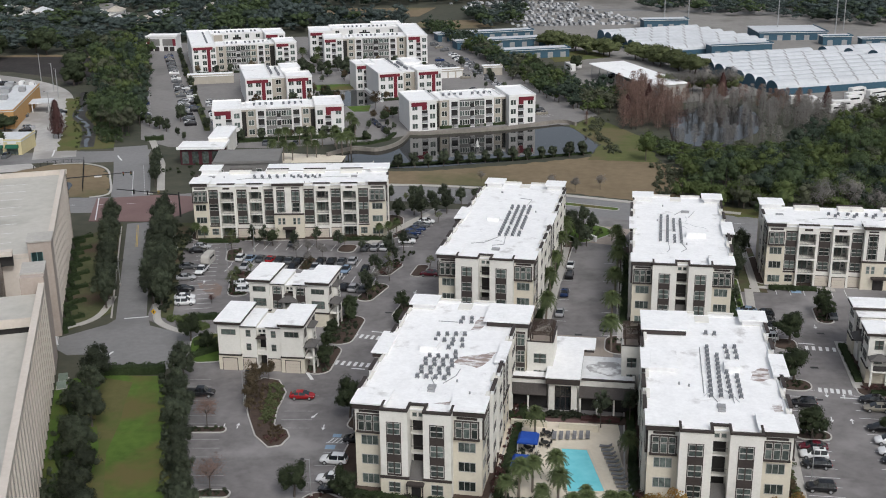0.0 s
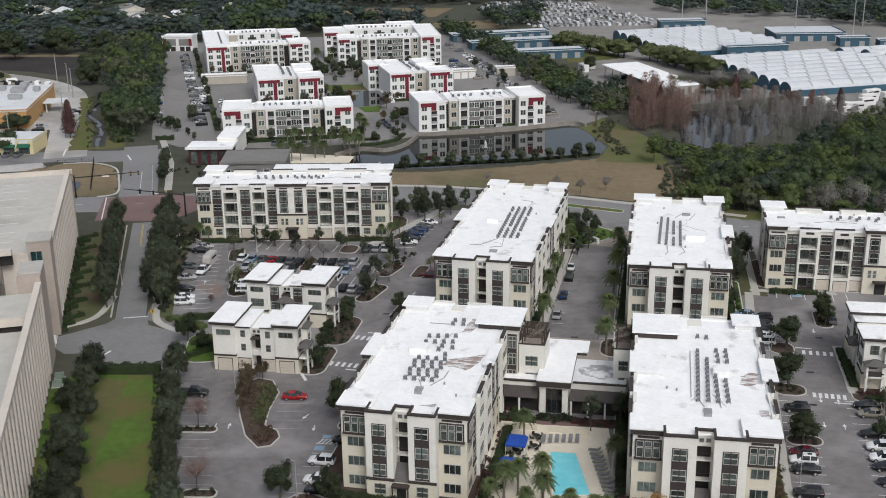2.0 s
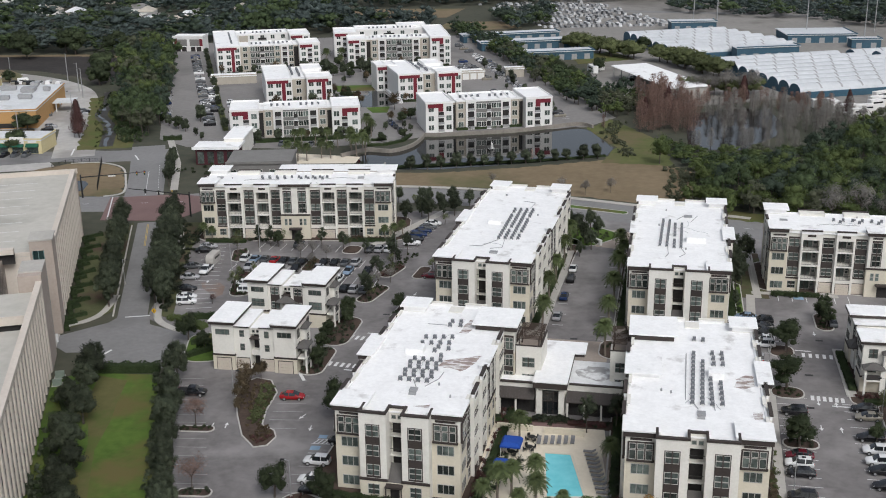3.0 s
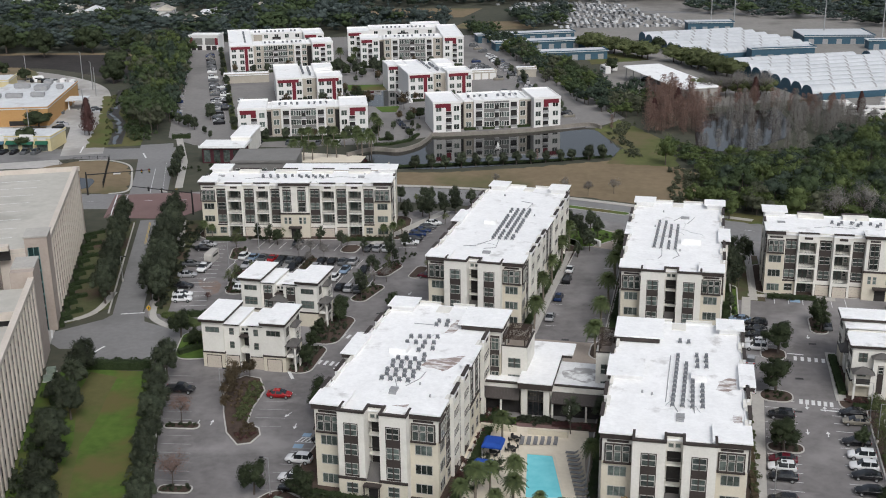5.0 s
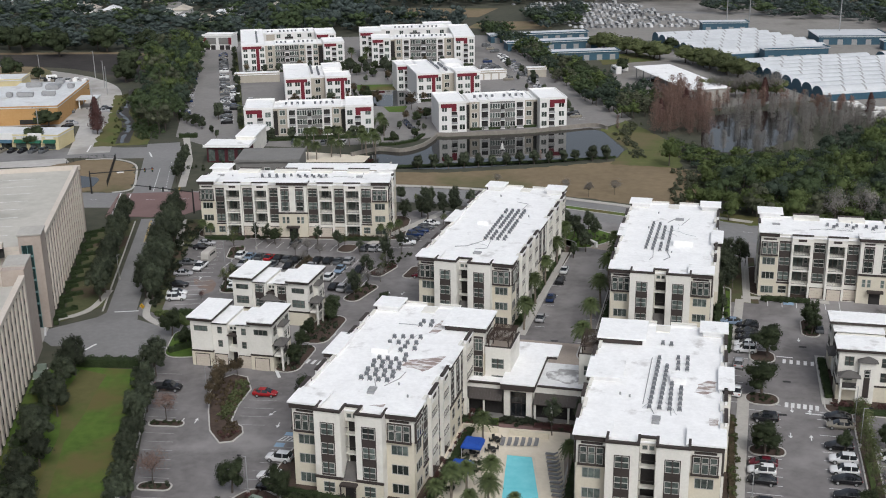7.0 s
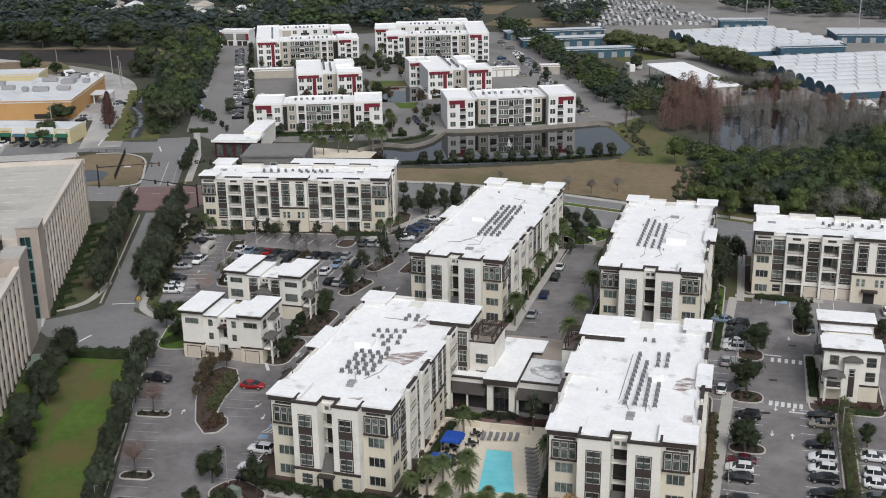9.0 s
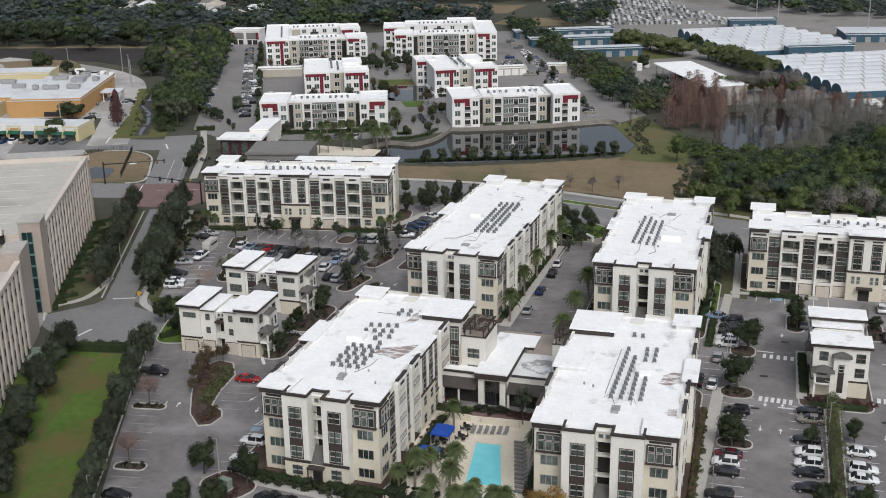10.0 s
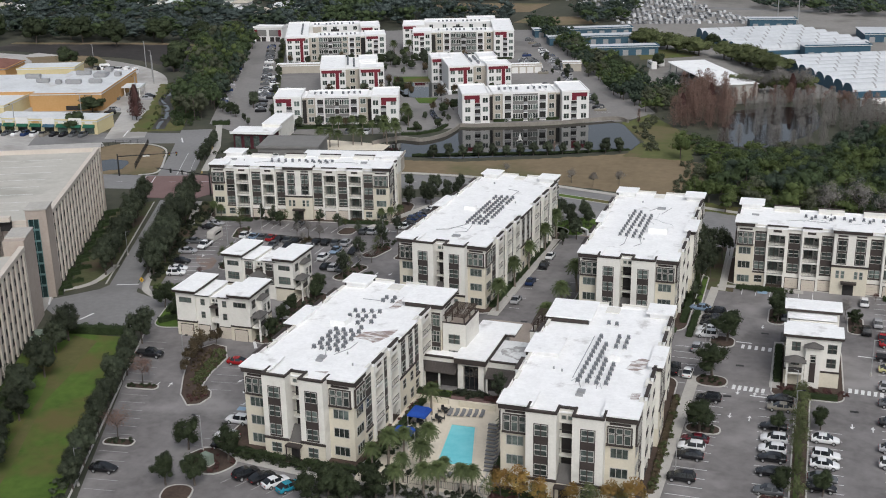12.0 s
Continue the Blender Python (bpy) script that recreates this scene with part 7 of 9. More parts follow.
for x, y in ((47.5, 199.5), (45.6, 186.0), (-32.5, 200.0), (-34.5, 221.0), (4.6, 212.0), (52.0, 216), (8.2, 208.5), (66.5, 184.5)):
    setting("drain", Geo().box(x - 0.7, y - 0.35, 0.03, x + 0.7, y + 0.35, 0.045), signal_black, "dark iron drain grate", "drain")

# ---- planted islands ----
ISLAND = "mulched island with a pale kerb"
for ring in ([(-48.7, 165.6), (-51.6, 172.5), (-54.0, 179.4), (-54.4, 185), (-52.6, 187.6), (-49.6, 186.8), (-47.2, 182.0), (-47.2, 175.0), (-46.4, 169.6), (-43.8, 167.8), (-42.9, 165.6), (-43.6, 162.6), (-45.6, 161.8)], oblong(-57.0, 167.0, 2.0, 6.0, 94, 0.9), oblong(-50.4, 147.0, 2.2, 5.2, 94, 0.9), oblong(-33.0, 144.6, 8.6, 6.5, -30, 2.5), oblong(-33.6, 134.2, 4.6, 5.0, 10, 2.0),
             oblong(42.6, 191.6, 5.6, 4.6, -3, 2.0), oblong(42.0, 172.6, 5.6, 3.2, -3, 1.4), oblong(44.0, 210.0, 4.6, 5.4, -3, 2.0), oblong(57.2, 168.0, 2.4, 40, -3, 1.0), oblong(53.4, 152.0, 5.2, 2.6, -3, 1.2),
             oblong(54.4, 225.6, 3.4, 9.0, -3, 1.6), oblong(69.4, 223.6, 3.0, 9.0, -3, 1.4), oblong(-70.2, 236, 4.4, 16, 12, 2.0), oblong(-76.6, 255, 3.6, 9, 12, 1.6), oblong(-57.6, 249.6, 3.0, 8.4, -4, 1.4), oblong(-38.2, 247.5, 4.0, 9.0, -18, 1.8),
             oblong(-39.6, 232.4, 3.8, 11, -16, 1.8), oblong(-50.4, 261.6, 4.2, 6.0, -4, 1.8), oblong(-31.0, 247.0, 2.8, 8, -8, 1.2), oblong(-31.4, 222.4, 3.4, 9.0, -8, 1.6), oblong(-31.0, 184.0, 3.6, 30, -6, 1.6)):
    kerbed("planted_island", ring, mulch, ISLAND)
for ring, mat, word in ((oblong(-42.0, 211.2, 6.0, 15, -4, 2.8), mulch, "mulched bed beside a carriage house"), (oblong(-43.4, 196.4, 5.0, 13, -3, 2.4), mulch, "mulched bed beside a carriage house"), (oblong(-66.4, 200.5, 8.0, 14, 12, 3.0), lawn_green, "lawn and hedges beside a carriage house"),
                        (oblong(-19.5, 172.5, 25, 52, -5.2, 4), mulch, "mulched bed round an apartment block"), (oblong(23.6, 167.5, 24.4, 50, -2.6, 3), mulch, "mulched bed round an apartment block"),
                        (oblong(-11.0, 246.2, 25.0, 62, -6.6, 4), mulch, "mulched bed round an apartment block"), (oblong(26.0, 240.5, 24.6, 54, -3.4, 4), mulch, "mulched bed round an apartment block"),
                        (oblong(-65.6, 277.5, 53, 20.5, 5.8, 4), mulch, "mulched bed round an apartment block"), (oblong(69.4, 251.4, 52, 19.5, -2.8, 4), mulch, "mulched bed round an apartment block"),
                        (oblong(37.0, 236, 5.0, 22, -3, 1.5), lawn_green, "small lawn between blocks"), (oblong(59.4, 199.2, 12.2, 23.4, -2, 2.0), mulch, "mulched bed round a carriage house"),
                        (oblong(6.2, 277.5, 12, 15, -40, 4.5), lawn_green, "planted corner at the drive's mouth"), (oblong(12.6, 207.4, 6.0, 9, -4, 2.8), mulch, "round planted bed by the drive")):
    kerbed("planting_bed", ring, mat, word, "bed", 0.15)
setting("forecourt", Geo().prism(oblong(3.6, 203.4, 15, 16, -4, 2), -0.05, 0.05), pavers, "tan paver forecourt at the drive's end", "paving")
setting("drive_mouth", Geo().prism(oblong(12.4, 276, 9, 14, -18, 1), -0.05, 0.045), pavers, "tan paver band at the drive's mouth", "paving")


# ---- trees ----
def soft_normals(me, out, k):
    """Shade each clump of k corners by the crown's outward direction."""
    out = out / (np.linalg.norm(out, axis=1)[:, None] + 1e-9)
    at = me.attributes.new("custom_normal", "FLOAT_VECTOR", "POINT")
    at.data.foreach_set("vector", np.repeat(out, k, 0).astype(np.float32).ravel())


def rhombs(name, c, nrm, size, mat, flat=0.62, seed=0):
    """Leaf clumps: a small rhomb at each point c, facing about nrm."""
    r = np.random.RandomState(seed)
    n = len(c)
    out = nrm + r.normal(0, 0.25, (n, 3)) + [0, 0, 0.25]
    nrm = nrm + r.normal(0, 0.42, (n, 3))
    nrm /= np.linalg.norm(nrm, axis=1)[:, None] + 1e-9
    u = np.cross(nrm, r.normal(0, 1, (n, 3)))
    u /= np.linalg.norm(u, axis=1)[:, None] + 1e-9
    w = np.cross(nrm, u)
    s = (size * r.uniform(0.6, 1.35, n))[:, None]
    v = np.stack([c - u * s, c - w * s * flat, c + u * s + nrm * s * 0.25, c + w * s * flat], 1).reshape(-1, 3)
    me = bpy.data.meshes.new(name)
    me.vertices.add(4 * n), me.loops.add(4 * n), me.polygons.add(n)
    me.vertices.foreach_set("co", v.astype(np.float32).ravel())
    me.loops.foreach_set("vertex_index", np.arange(4 * n, dtype=np.int32))
    me.polygons.foreach_set("loop_start", np.arange(0, 4 * n, 4, dtype=np.int32))
    me.update(calc_edges=True)
    soft_normals(me, out, 4)
    me.materials.append(mat)
    return me


GOLD = (1 + 5 ** 0.5) / 2
ICO = np.array([(-1, GOLD, 0), (1, GOLD, 0), (-1, -GOLD, 0), (1, -GOLD, 0), (0, -1, GOLD), (0, 1, GOLD), (0, -1, -GOLD), (0, 1, -GOLD), (GOLD, 0, -1), (GOLD, 0, 1), (-GOLD, 0, -1), (-GOLD, 0, 1)]) / (1 + GOLD ** 2) ** 0.5
ICO_FACES = np.array([(0, 11, 5), (0, 5, 1), (0, 1, 7), (0, 7, 10), (0, 10, 11), (1, 5, 9), (5, 11, 4), (11, 10, 2), (10, 7, 6), (7, 1, 8), (3, 9, 4), (3, 4, 2), (3, 2, 6), (3, 6, 8), (3, 8, 9), (4, 9, 5), (2, 4, 11), (6, 2, 10), (8, 6, 7), (9, 8, 1)])

OCTA = np.array([(1, 0, 0), (0, 1, 0), (-1, 0, 0), (0, -1, 0), (0, 0, 1), (0, 0, -1)], float)
OCTA_FACES = np.array([(0, 1, 4), (1, 2, 4), (2, 3, 4), (3, 0, 4), (1, 0, 5), (2, 1, 5), (3, 2, 5), (0, 3, 5)])


def shards(name, c, nrm, size, mat, seed=0, hearts=None):
    """Coarse foliage: one three-cornered clump at each point c, facing about nrm; hearts: centres and radii of the dense inner lobes."""
    r = np.random.RandomState(seed)
    n = len(c)
    out = nrm + r.normal(0, 0.22, (n, 3)) + [0, 0, 0.25]
    nrm = nrm + r.normal(0, 0.42, (n, 3))
    nrm /= np.linalg.norm(nrm, axis=1)[:, None] + 1e-9
    u = np.cross(nrm, r.normal(0, 1, (n, 3)))
    u /= np.linalg.norm(u, axis=1)[:, None] + 1e-9
    w = np.cross(nrm, u)
    s = (size * r.uniform(0.6, 1.35, n))[:, None]
    v = np.stack([c - u * s, c + u * s * 0.7 - w * s * 0.8, c + u * s * 0.5 + w * s * 0.9], 1).reshape(-1, 3)
    turn = np.repeat(out, 3, 0)
    if hearts is not None:
        at, rad = hearts
        points, faces = (ICO, ICO_FACES) if size < 0.3 else (OCTA * 1.15, OCTA_FACES)
        ico = points[faces].reshape(-1, 3)
        wobble = r.uniform(0.8, 1.15, (len(at), 12, 1))[:, faces.ravel()]
        v = np.concatenate([v, (at[:, None] + ico[None] * rad[:, None] * wobble).reshape(-1, 3)])
        turn = np.concatenate([turn, np.tile(ico + [0, 0, 0.2], (len(at), 1))])
    n = len(v) // 3
    me = bpy.data.meshes.new(name)
    me.vertices.add(3 * n), me.loops.add(3 * n), me.polygons.add(n)
    me.vertices.foreach_set("co", v.astype(np.float32).ravel())
    me.loops.foreach_set("vertex_index", np.arange(3 * n, dtype=np.int32))
    me.polygons.foreach_set("loop_start", np.arange(0, 3 * n, 3, dtype=np.int32))
    me.update(calc_edges=True)
    soft_normals(me, turn, 1)
    me.materials.append(mat)
    return me


def canopy(seed, n, rx, rz, z, count=9, lobe=0.55, skin=0.2, heart=0.6):
    """n points in a crown of many uneven lobes, with their outward directions, and the lobes' dense hearts; skin: how near the lobes' surface the points keep."""
    r = np.random.RandomState(seed)
    d = r.normal(0, 1, (count, 3))
    d /= np.linalg.norm(d, axis=1)[:, None]
    size = np.array([rx, rx, rz])
    centre = d * size * r.uniform(0.30, 0.78, (count, 1)) + [0, 0, z]
    rad = r.uniform(0.55, 1.25, count) * lobe
    k = r.randint(0, count, n)
    e = r.normal(0, 1, (n, 3))
    e /= np.linalg.norm(e, axis=1)[:, None]
    e[:, 2] = np.where(e[:, 2] < -0.45, -e[:, 2], e[:, 2])
    p = centre[k] + e * size * rad[k][:, None] * r.uniform(skin, 1.25 if skin < 0.5 else 1.1, (n, 1)) ** 0.7
    whole = (p - [0, 0, z]) / size
    return p, 0.55 * e + 0.45 * whole / (np.linalg.norm(whole, axis=1)[:, None] + 1e-9), (centre, size * rad[:, None] * heart)


def lobes(seed, n, rx, rz, z, count=9, lobe=0.55):
    return canopy(seed, n, rx, rz, z, count, lobe)[:2]


def trunk_mesh(seed, h, r, spread, limbs=6, mat=None):
    rr = random.Random(seed)
    g = Geo()
    lean = Vector((rr.uniform(-0.2, 0.2), rr.uniform(-0.2, 0.2), 0))
    top = Vector((0, 0, h * 0.5)) + lean
    g.tube((0, 0, -0.1), top, r, r * 0.65, 8)
    for i in range(limbs):
        a = 6.283 * i / limbs + rr.uniform(-0.4, 0.4)
        end = top + Vector((math.cos(a) * spread, math.sin(a) * spread, h * rr.uniform(0.18, 0.42)))
        mid = top.lerp(end, 0.5) + Vector((0, 0, h * 0.06))
        g.tube(top - lean * 0.3, mid, r * 0.5, r * 0.32, 5), g.tube(mid, end, r * 0.32, r * 0.1, 5)
    return g.mesh("trunk", mat or bark)


TREES = {}
def tree_kind(kind, variants, make):
    TREES[kind] = [make(i) for i in range(variants)]


def oak(i):
    p, e, hearts = canopy(100 + i, 5000, 2.3, 2.4, 3.2, 34, 0.33, 0.5, 0.62)
    return trunk_mesh(i, 4.4, 0.17, 1.6), shards("crown", p, e, 0.088, leaf_oak, i, hearts)


def slim(i):
    p, e, hearts = canopy(200 + i, 2000, 1.5, 1.9, 3.6, 16, 0.38)
    return trunk_mesh(20 + i, 4.4, 0.09, 0.8, 5), shards("crown", p, e, 0.092, leaf_dark, 20 + i, hearts)


def avenue(i):
    p, e, hearts = canopy(300 + i, 4800, 2.6, 3.1, 4.2, 38, 0.33, 0.5, 0.62)
    return trunk_mesh(40 + i, 6.0, 0.18, 1.4), shards("crown", p, e, 0.11, leaf_dark, 40 + i, hearts)


def distant(mat, rx, rz, z):
    def make(i):
        p, e, hearts = canopy(360 + i, 1200, rx, rz, z, 20, 0.42, 0.55, 0.8)
        return trunk_mesh(55 + i, z * 1.15, 0.16, rx * 0.55, 5), shards("crown", p, e, 0.21 * rx / 2.8, mat, 55 + i, hearts)
    return make


def bushy(mat, seed, n=2400, size=0.12):
    """A young tree with a loose leafy crown."""
    def make(i):
        p, e = lobes(seed + i, n, 1.8, 2.0, 3.0, 16, 0.42)
        return trunk_mesh(50 + i, 3.8, 0.09, 1.2, 7), shards("crown", p, e, size, mat, seed=50 + i)
    return make


def bare(mat):
    def make(i):
        p, e = lobes(400 + i, 1300, 1.8, 1.6, 3.0, 12, 0.55)
        return trunk_mesh(60 + i, 3.8, 0.08, 1.3, 9), rhombs("crown", p, e, 0.16, mat, 0.16, seed=60 + i)
    return make


def cypress(mat, n=820, size=0.32, flat=0.16, full=0.0):
    """A feathery column with a rounded head; full: how far it widens into a dense cone."""
    def make(i):
        r = np.random.RandomState(500 + i)
        z = r.uniform(0.08, 1.0, n)
        a = r.uniform(0, 6.283, n)
        column = 2.0 * np.sqrt(np.maximum(0.01, 1 - ((z - 0.42) / 0.60) ** 2))
        rad = ((1 - full) * column + full * (0.2 + 3.0 * (1 - z) ** 0.75)) * r.uniform(0.04, 1.0, n) ** 0.6 * (0.85 + 0.2 * np.sin(3 * a + 9 * z))
        p = np.stack([np.cos(a) * rad, np.sin(a) * rad, z * 11.0 + 0.5 * rad], 1)
        e = np.stack([np.cos(a), np.sin(a), r.uniform(-0.2, 0.5, n)], 1)
        g = Geo().tube((0, 0, -0.1), (0, 0, 10.8), 0.2, 0.03, 6)
        rr = random.Random(i)
        for k in range(26):
            h, b = rr.uniform(1.5, 10), rr.uniform(0, 6.283)
            q = (0.3 + 1.9 * (1 - h / 11) ** 0.6)
            g.tube((0, 0, h), (math.cos(b) * q, math.sin(b) * q, h + q * 0.5), 0.05, 0.012, 4)
        return g.mesh("trunk", bark), rhombs("crown", p, e, size, mat, flat, seed=80 + i)
    return make


def palm(i):
    rr = random.Random(700 + i)
    h = 5.2
    g = Geo()
    for k in range(8):
        g.tube((0.03 * k, 0, h * k / 8 - 0.05), (0.03 * (k + 1), 0, h * (k + 1) / 8), 0.20 - 0.006 * k, 0.185 - 0.006 * k, 8)
    f = Geo()
    root = Vector((0.24, 0, h))
    for k in range(58):
        a = 2.399 * k
        up = 1.3 - 1.95 * (k / 57) + rr.uniform(-0.12, 0.12)
        d = Vector((math.cos(a), math.sin(a), 0))
        side = Vector((-d.y, d.x, 0))
        length, n = rr.uniform(1.7, 2.2), 12
        prev = root
        for j in range(n):
            t = (j + 1) / n
            q = root + d * length * t * math.cos(up) * (1 - 0.12 * t) + Vector((0, 0, length * (math.sin(up) * t - 0.55 * t * t)))
            w = 0.58 * math.sin(math.pi * min(1, 0.18 + 0.78 * t)) * rr.uniform(0.8, 1.2)
            for s in (-1, 1):
                tip = q + side * s * w + d * 0.22 + Vector((0, 0, -0.35 * w))
                f.face(prev, q, tip)
            f.face(prev, q, q + Vector((0, 0, 0.05)))
            prev = q
    me = bpy.data.meshes.new("fronds")
    me.from_pydata(f.v, [], f.f)
    me.materials.append(leaf_palm)
    return g.mesh("trunk", palm_bark), me


tree_kind("oak", 5, oak), tree_kind("slim", 4, slim), tree_kind("avenue", 5, avenue)
tree_kind("sage", 3, bushy(leaf_sage, 370, 1100, 0.085)), tree_kind("russet", 3, bare(leaf_brown)), tree_kind("bare", 3, bare(leaf_grey)), tree_kind("autumn", 3, bushy(leaf_autumn, 380, 1400, 0.12)), tree_kind("redleaf", 2, bare(leaf_red))
tree_kind("cypress", 4, cypress(leaf_brown)), tree_kind("greycypress", 3, cypress(leaf_grey)), tree_kind("redcypress", 2, cypress(leaf_red, 3400, 0.28, 0.42, 1.0)), tree_kind("umber", 3, bushy(leaf_umber, 350)), tree_kind("palm", 4, palm)
tree_kind("oak far", 3, distant(leaf_oak, 2.8, 2.3, 2.9)), tree_kind("slim far", 3, distant(leaf_dark, 1.7, 2.2, 2.7)), tree_kind("avenue far", 3, distant(leaf_dark, 2.6, 3.2, 3.8)), tree_kind("pale far", 3, distant(leaf_sage, 2.8, 2.2, 2.9))
TREE_WORDS = dict(oak=("oak_tree", "round evergreen oak with a dense crown", "tree"), pale=("oak_tree", "broad oak with an olive crown", "tree"), slim=("young_tree", "slim young evergreen tree", "tree"), avenue=("avenue_tree", "dense dark evergreen avenue tree", "tree"), sage=("young_tree", "thin young tree with olive leaves", "tree"), russet=("bare_tree", "small tree with russet winter leaves", "tree"),
                  bare=("bare_tree", "small leafless grey tree", "tree"), autumn=("autumn_tree", "small tree in orange and yellow leaf", "tree"), umber=("young_tree", "bushy young tree with brown olive leaves", "tree"), redleaf=("red_shrub", "dark red leafy shrub", "shrub"), cypress=("bald_cypress", "tall russet leafless cypress", "tree"),
                  greycypress=("bald_cypress", "tall grey leafless cypress", "tree"), redcypress=("red_cypress", "conical dark red cypress", "tree"), palm=("palm_tree", "date palm with arching green fronds", "palm"))
rnd = random.Random(21)


def tree(kind, x, y, size=1.0, where="", group="", z=0.08, tall=1.0):
    name, words, category = TREE_WORDS[kind]
    store = TREES[kind + " far" if y > 320 and kind + " far" in TREES else kind]
    stem, crown = store[rnd.randrange(len(store))]
    s = size * rnd.uniform(0.92, 1.08)
    ob = thing(name, (words + " " + where).strip(), category, pose(x, y, z, 0, 0, rnd.uniform(0, 360)) @ Matrix.Diagonal((s, s, s * tall, 1)), group)
    put("trunk", stem, ob)
    put("fronds" if kind == "palm" else "crown", crown, ob)


def trees(kind, text, where, group="", size=1.0, tall=1.0):
    """Trees from text: x,y or x,y,size."""
    for word in text.split():
        v = [float(q) for q in word.split(",")]
        tree(kind, v[0], v[1], (v[2] if len(v) > 2 else 1.0) * size, where, group, tall=tall)


def tree_line(kind, ax, ay, bx, by, n, where, group, size=1.0, jitter=0.6, tall=1.0):
    for i in range(n):
        t = i / max(1, n - 1)
        tree(kind, ax + (bx - ax) * t + rnd.uniform(-jitter, jitter), ay + (by - ay) * t + rnd.uniform(-jitter, jitter), size * rnd.uniform(0.85, 1.15), where, group, tall=tall)


tree_line("avenue", -94.0, 219, -113.0, 272, 12, "along the avenue", "avenue trees", 1.15, 0.6, 1.05)
tree_line("avenue", -82, 220, -100, 274, 12, "along the avenue", "avenue trees", 1.2, 0.6, 1.05)
tree_line("avenue", -85.6, 222, -96.5, 262, 8, "along the avenue", "avenue trees", 1.15)
tree_line("avenue", -83.2, 183.5, -65.4, 131, 10, "between the lawn and the parking structure", "trees along the lawn", 1.22, 1.6, 0.85)
tree_line("avenue", -69.6, 191, -49.4, 131, 10, "between the lawn and the car park", "trees along the lawn", 0.88, 0.9, 1.05)
tree_line("slim", -68.6, 188, -49.8, 134, 9, "between the lawn and the car park", "trees along the lawn", 1.2, 1.2, 0.95)
trees("oak", "-42.3,193,0.95 -43.4,206,0.9 -42.1,218.6,0.85 -71.2,203.3,1.05 -69,262.4,0.8 -66.5,199,0.8 -41.5,214.5,0.85 -43.2,200.5,0.85 -31.8,222.4,0.8 -31.2,213,0.75 -38.0,147.2,1.0 -36.4,136.2,1.0 -32.0,137.1,0.95 -30.2,145.4,1.2 -34.2,173.2,1.35", "on a mulched island", "car park trees")
trees("oak", "44.9,210.2,1.5 42.7,193.2,1.55 41.6,171.4,1.4", "on a mulched island", "car park trees", 1.0, 0.78)
trees("oak", "54.3,227,1.0 54.5,223,0.9 69.1,223.5,0.7 53.9,174,0.75 60.7,176.6,0.8 54.0,154.6,0.8 60.0,155.0,0.8", "on a mulched island", "car park trees")
trees("sage", "58.0,187,0.9 57.8,184.5,1.0 57.7,182,1.05 57.6,179.4,1.1 57.3,176,1.0 57.1,172.5,1.1 57.0,169.6,1.15 56.9,166.4,1.1 56.7,162,1.0 56.4,157,1.0 56.2,151,1.1", "in a planted strip", "car park trees")
trees("sage", "-77.5,256.5,1.2 -70.5,231.6,1.0 -71.3,238,0.75 -69.4,243,0.6 -38.6,249.5,0.8 -37.6,244.5,0.75 -40.3,234.1,0.75 -39.2,229,0.7 -28.8,248,0.8 -51.2,262,0.8 -68.5,265,0.8 -30.6,284,0.7 -41,300.6,0.8", "in the car park", "car park trees")
trees("bare", "-58.9,256.2,0.9 -54.8,253.1,0.95 -57.4,248.6,0.85 -61.5,255,0.8 -37.0,240,0.8 -39.8,239,0.7 67.6,227,0.9", "in the car park", "car park trees")
trees("russet", "-50.9,147.5,1.2 -57.4,168,1.3", "on a mulched island", "car park trees")
trees("umber", "-53.4,184.0,0.95 -51.4,186.4,0.9 -53.0,180.5,1.0 -52.2,177,0.9 -51.4,173.2,0.7", "on a mulched island", "car park trees")
trees("palm", "1.2,257 -0.2,243 -1.1,231.2 -1.9,216.6 2.4,266 14.3,263 14.4,255 13.6,244.7 12.6,231 11.4,217.8 10.7,204.3", "along the entrance drive", "palms along the drive", 1.22)
trees("palm", "-2.9,167.6,1.0 11.5,160.8,0.9 -4.9,149.2 -2.9,151.2,0.95 0.3,153.2,0.9 0.8,147.2 -1.4,140.9,0.9 -1.3,145.2,0.85 2.9,141.7,0.92 4.9,142.2,0.92 8.2,142.9,0.9 9.9,143.3,0.92 4.9,146.4,0.7 -6.6,146.6,0.9", "by the pool", "palms round the pool", 1.06)
trees("palm", "-88.8,265.6,0.75 -86.6,264.6,0.7 -43.6,269,0.75 -41.4,270,0.7 -39.8,273,0.75", "beside a long apartment block", "palms at the long block", 1.0)
trees("palm", "-89.4,347 -85.5,345.6 -82.8,346.2,0.9 -79,350 -76,350.2,0.9 -68.2,353,1.1 -85.1,367 -92,366,0.9 -89,364 -81,366 -77,365,0.9 -72.9,365.4,1.1 -68.1,362.5,1.1 -71,358,1.2 -71.4,385,1.1 -69,381 -66,356", "before the far apartments", "palms at the far apartments", 1.05)
trees("slim", "38.6,240,1.4 39.0,248,1.5 37.4,255,1.4 41.0,252,1.4 42.5,258,1.5 40.5,262,1.4 37.9,262,1.3 14.6,178.6,0.9 12.6,174.6,1.1 12.9,176.6,0.9 37.4,230,0.8 37.6,245,1.1 38.4,251,1 40.4,246,1.0 39.5,256,1.1 44,262,0.9", "beside an apartment block", "trees beside the blocks")
